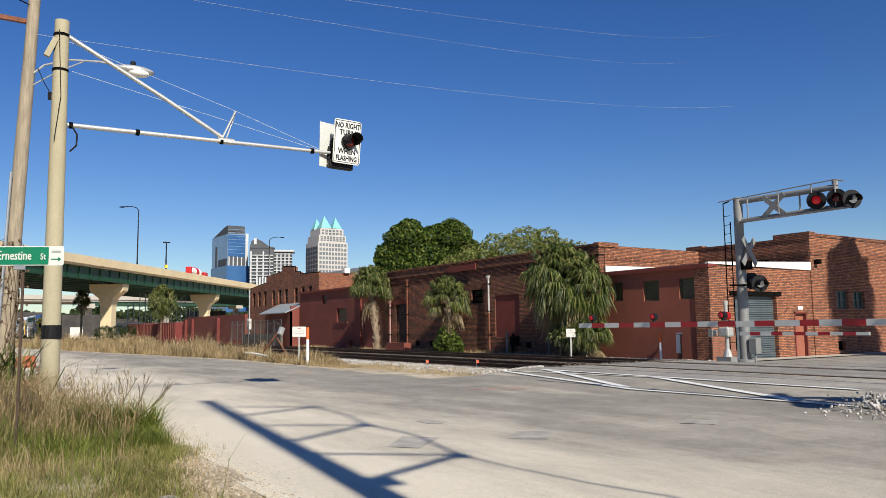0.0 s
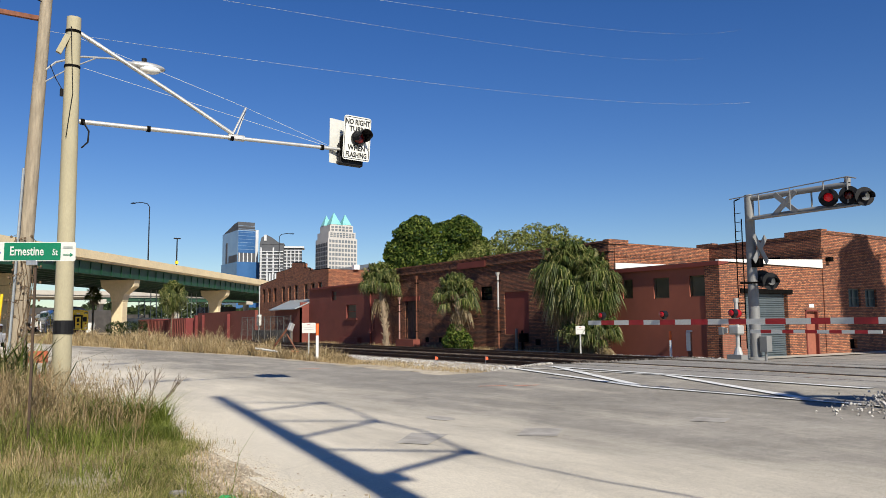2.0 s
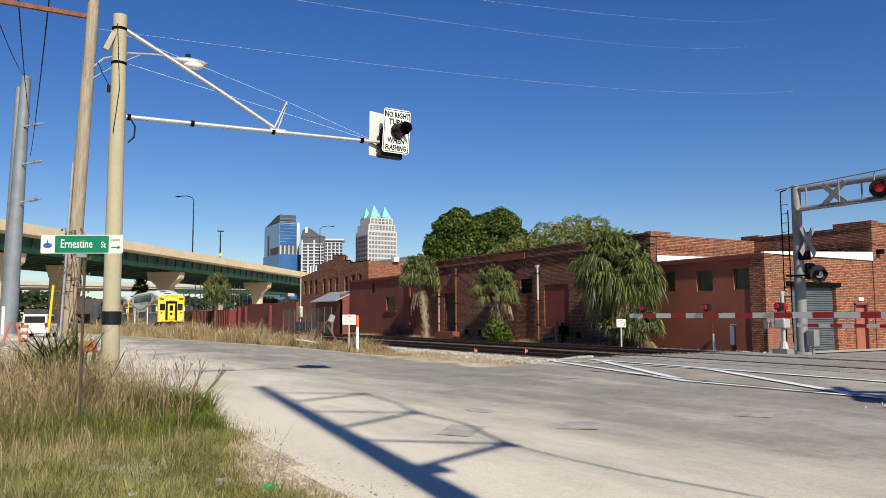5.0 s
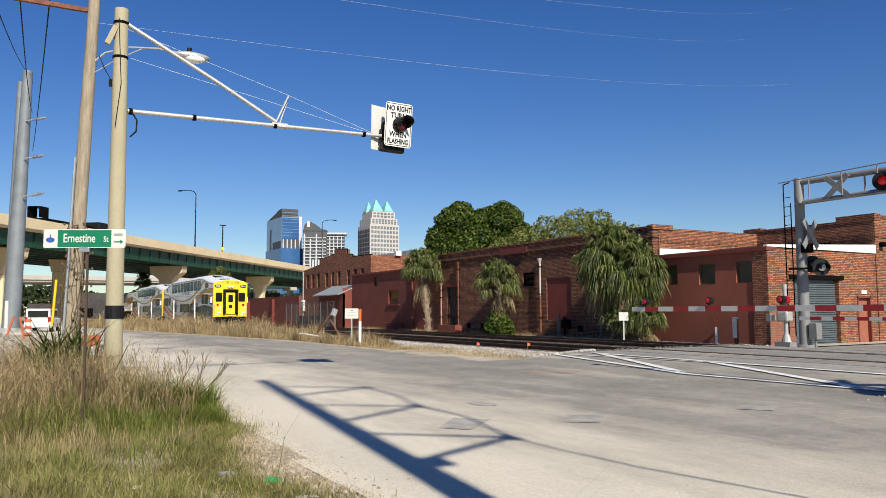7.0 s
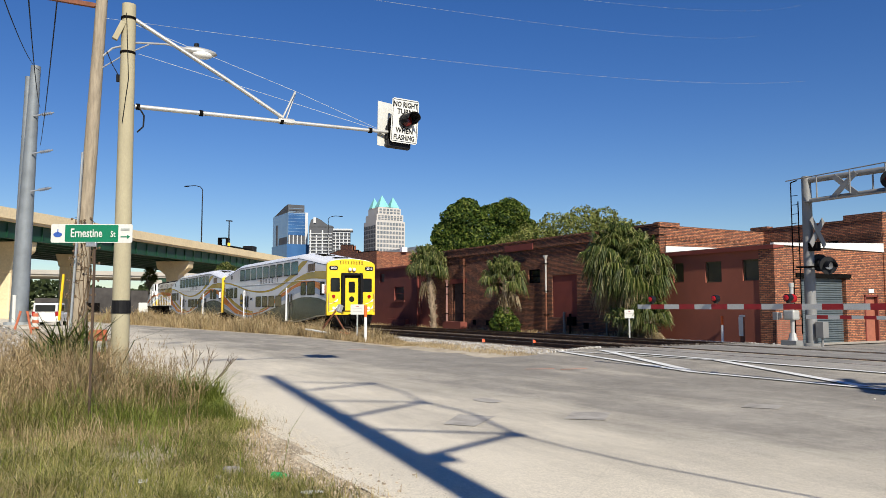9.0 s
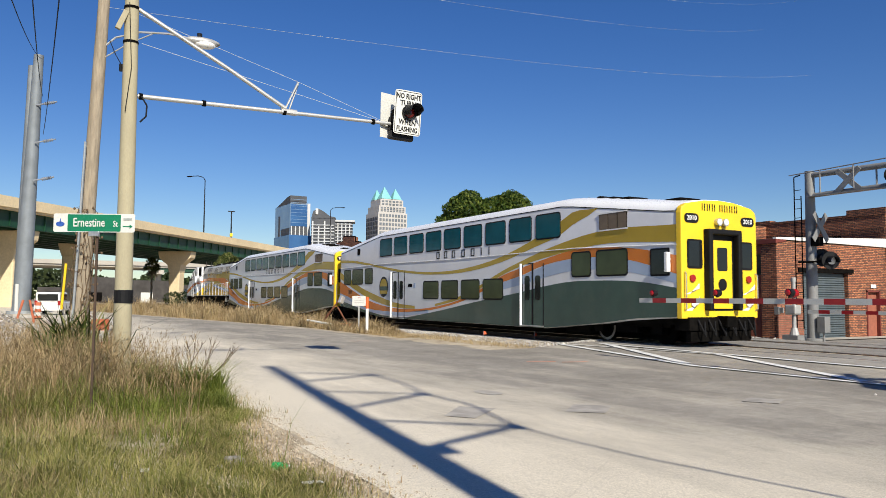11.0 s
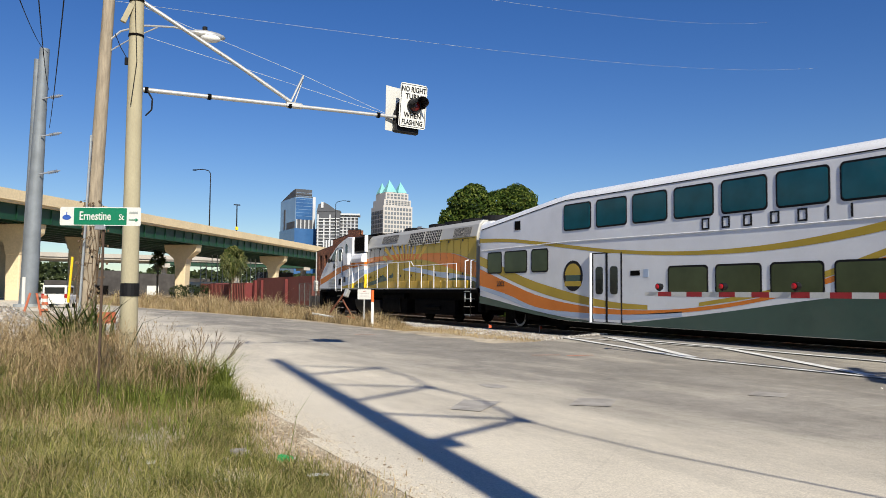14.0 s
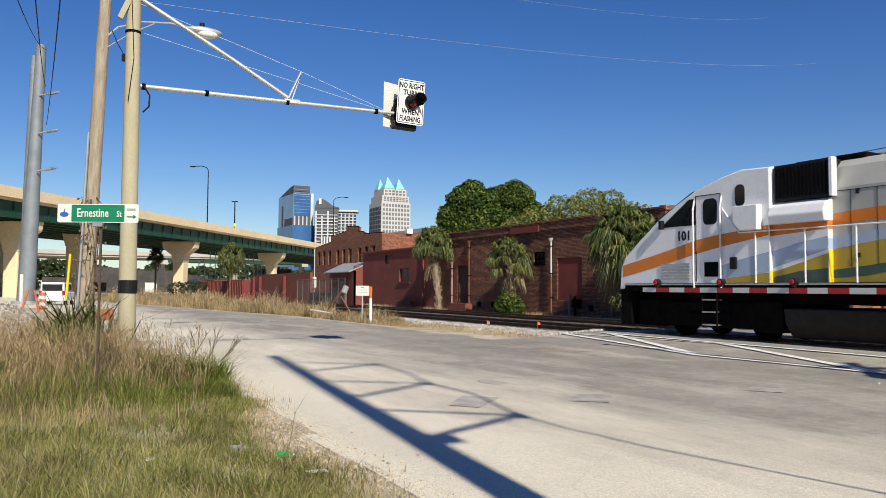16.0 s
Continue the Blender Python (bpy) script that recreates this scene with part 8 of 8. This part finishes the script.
def twig(p, d, length, r, depth):
    q = p + d * length
    rod(bm, p, q, r, r * 0.65, 5)
    if depth:
        for _ in range(3):
            e = (d + Vector((rnd.uniform(-0.6, 0.6), rnd.uniform(-0.6, 0.6), rnd.uniform(-0.1, 0.45)))).normalized()
            twig(p.lerp(q, rnd.uniform(0.45, 1)), e, length * rnd.uniform(0.5, 0.75), r * 0.6, depth - 1)


for k in range(3):
    twig(Vector((2.35 + 0.12 * k, 12.9 - 0.1 * k, level(2.4, 12.9))), Vector((0.3 + 0.25 * k, -0.1, 0.9)).normalized(), 0.5, 0.012, 3)
part("branch", bm, TRUNK, sap)

# ---- loose things on the verge ----
tr = thing("crushed_bottle", "crushed green plastic bottle in the dirt", "bottle", pose(1.99, 6.4, level(1.99, 6.4) + 0.035, 0, 12, 35))
quick("bottle_body", plain("green_plastic", (0.02, 0.4, 0.12), 0.15), tr, lambda b: (rod(b, (-0.08, 0, 0), (0.06, 0, 0), 0.035, 0.03, 10), rod(b, (0.06, 0, 0), (0.1, 0, 0), 0.03, 0.012, 10)))
quick("bottle_cap", SIGNW, tr, lambda b: rod(b, (0.1, 0, 0), (0.12, 0, 0), 0.015, n=8))
for x, y, a, s in ((1.66, 6.68, 20, 0.62), (1.5, 6.52, 70, 0.34), (1.56, 6.46, 10, 0.24), (1.53, 5.7, 40, 0.2)):
    bm = bmesh.new()
    box(bm, -0.13 * s, -0.09 * s, 0, 0.13 * s, 0.09 * s, 0.12 * s)
    tagged(part("concrete_chunk", bm, mat("grey_concrete", (0.3, 0.275, 0.24), 0.9, 0, 0.2, 8), bevel=0.02, at=pose(x, y, level(x, y) + 0.0, 8, 6, a)), "broken grey block lying in the dirt", "rubble")
for x, y, a in ((2.04, 5.75, 10), (1.3, 5.7, 50), (0.9, 6.4, 80)):
    bm = bmesh.new()
    box(bm, -0.09, -0.03, 0, 0.09, 0.03, 0.006)
    for v in bm.verts:
        v.co.z += 0.02 * abs(v.co.x) / 0.09
    tagged(part("paper_scrap", bm, SIGNW, at=pose(x, y, level(x, y) + 0.012, 4, 5, a)), "crumpled scrap of white paper on the dirt", "litter")


FADED = mat("faded_orange_plastic", (0.48, 0.13, 0.06), 0.7, 0, 0.15)


def barrel(x, y, h, label):
    t = thing("traffic_barrel", label, "traffic barrel", pose(x, y, level(x, y)), group="traffic barrels")
    for i in range(5):
        quick("band", (FADED, SIGNW)[i % 2], t, lambda b: rod(b, (0, 0, h * i / 5), (0, 0, h * (i + 1) / 5), 0.2 - 0.01 * i, 0.194 - 0.01 * i, 16))
    quick("base", RUBBER, t, lambda b: rod(b, (0, 0, -0.03), (0, 0, 0.05), 0.3, n=14))


barrel(1.3, 15.2, 1.0, "faded orange and white traffic barrel in the weeds")
barrel(1.0, 52.0, 1.0, "orange and white traffic barrel beyond the heap")
tp = thing("barricade", "orange and white barricade leaning on the gravel", "barricade", pose(-0.1, 38.5, level(-0.1, 38.5)))
quick("leg", FADED, tp, lambda b: (rod(b, (0, 0, 0), (0.25, 0, 1.0), 0.05), rod(b, (0.7, 0, 0), (0.5, 0, 1.0), 0.05)))
van = thing("parked_car", "white parked sport utility car beyond the heap", "car", pose(2.35, 68, G, 0, 0, -12))
quick("body", WHITEP, van, lambda b: (box(b, -0.95, -2.2, 0.35, 0.95, 2.3, 1.05), box(b, -0.85, -2.15, 1.05, 0.85, 0.9, 1.8)), bevel=0.1)
for s in (-1, 1):
    quick("side_glass", DARKGL, van, lambda b: box(b, s * 0.84, -1.9, 1.15, s * 0.87, 0.6, 1.65))
quick("rear_glass", DARKGL, van, lambda b: box(b, -0.7, -2.18, 1.15, 0.7, -2.14, 1.65))
for s in (-1, 1):
    quick("tail_light", REDLENS, van, lambda b: box(b, s * 0.9, -2.23, 0.8, s * 0.7, -2.18, 1.15))
    for y in (-1.4, 1.4):
        w = quick("wheel", RUBBER, van, lambda b: rod(b, (s * 0.72, y, 0.34), (s * 0.96, y, 0.34), 0.34, n=18))
        quick("rim", ALU, w, lambda b: rod(b, (s * 0.95, y, 0.34), (s * 0.975, y, 0.34), 0.2, n=12))

# fenced loading platform by the shed, leaning signal box, fallen barrier
FENCE = mat("dull_fence_wire", (0.11, 0.11, 0.105), 0.7, 0.1)
plat = thing("loading_platform", "weathered timber platform with chain-link fence by the tracks", "platform")
quick("deck", mat("old_timber", (0.12, 0.1, 0.085), 0.9, 0, 0.3, 2, 30, 0.4), plat, lambda b: [box(b, 24.0, 61 + k * 0.62, G, 24.15, 61.55 + k * 0.62, 0.85) for k in range(16)])
for k in range(9):
    quick("fence_post", FENCE, plat, lambda b: rod(b, (23.9, 60.8 + k * 1.6, G), (23.9, 60.8 + k * 1.6, 2.1), 0.035, n=6))
bm = bmesh.new()
for k in range(52):
    rod(bm, (23.9, 60.8 + k * 0.25, 0.3), (23.9, 60.8 + k * 0.25 + 0.5, 2.0), 0.006, n=3)
    rod(bm, (23.9, 60.8 + k * 0.25 + 0.5, 0.3), (23.9, 60.8 + k * 0.25, 2.0), 0.006, n=3)
rod(bm, (23.9, 60.8, 2.05), (23.9, 73.6, 2.05), 0.025, n=5)
part("mesh", bm, FENCE, plat)
ub = thing("service_mast", "thin service mast with white meter box by the shed", "mast", pose(24.2, 69.5, G))
quick("mast", ALU, ub, lambda b: rod(b, (0, 0, 0), (0, 0, 5.2), 0.06, n=8))
quick("meter_box", SIGNW, ub, lambda b: box(b, -0.2, -0.35, 1.5, 0.1, 0.15, 2.5), bevel=0.03)
tb = thing("leaning_signal_box", "pale metal box on a leaning post by the tracks", "signal box", pose(14.6, 37.5, level(14.6)))
quick("post", RUST, tb, lambda b: (rod(b, (-0.6, 0.9, 0), (0.1, 0.1, 1.3), 0.05), rod(b, (0.3, -0.5, 0), (0, 0.2, 0.9), 0.04)))
quick("box", ALU, tb, lambda b: box(b, -0.12, -0.1, -0.2, 0.12, 0.1, 0.2, pose(0.15, 0, 1.25, 0, 25, 20)), bevel=0.02)
fb = thing("fallen_barrier", "fallen white pole and orange cone on the verge", "barrier", pose(13.3, 35.5, level(13.3)))
quick("pole", SIGNW, fb, lambda b: rod(b, (-0.6, 1.4, 0.3), (0.4, -1.0, 0.05), 0.05))
quick("cone", ORANGEP, fb, lambda b: rod(b, (0.2, -1.3, 0.08), (0.75, -1.1, 0.12), 0.16, 0.04, 12))

# pole behind the viewer whose shadow lies across the road
sp = thing("utility_pole", "tall pole with steel conduit rack beside the road", "utility pole")
bx, by = 2.6, 0.77
quick("pole", WOODP, sp, lambda b: rod(b, (bx, by, G - 0.1), (bx + 0.14, by, 11.58), 0.2, 0.14, 14))
TIPS = ((4.37, 9.61, 10.6, 9.1), (4.28, 7.28, 8.15, 6.5), (4.25, 4.88, 5.85, 4.3))
for x, z, za, zb in TIPS:
    quick("crossarm", ALU, sp, lambda b: rod(b, (bx, by, za), (x, by, z), 0.04))
    quick("brace", ALU, sp, lambda b: rod(b, (bx, by, zb), (x, by, z), 0.055))
    quick("insulator", RUBBER, sp, lambda b: rod(b, (x, by, z - 0.12), (x + 0.02, by, z + 0.16), 0.09, 0.06, 10))
quick("bracket", ALU, sp, lambda b: box(b, bx + 0.1, by - 0.08, 4.12, bx + 0.45, by + 0.08, 4.4), bevel=0.02)
quick("conductor", RUBBER, sp, lambda b: tube(b, [(4.37, by, 9.61), (4.45, by, 8.45), (4.28, by, 7.28), (4.48, by, 6.3), (4.25, by, 4.88)], 0.035))
quick("guy_wire", STEEL, sp, lambda b: tube(b, [(4.25, by, 4.88), (4.36, by, 4.2), (4.6, by, 3.3), (5.3, by, 1.6), (6.1, by, -0.25)], 0.018))

motions()
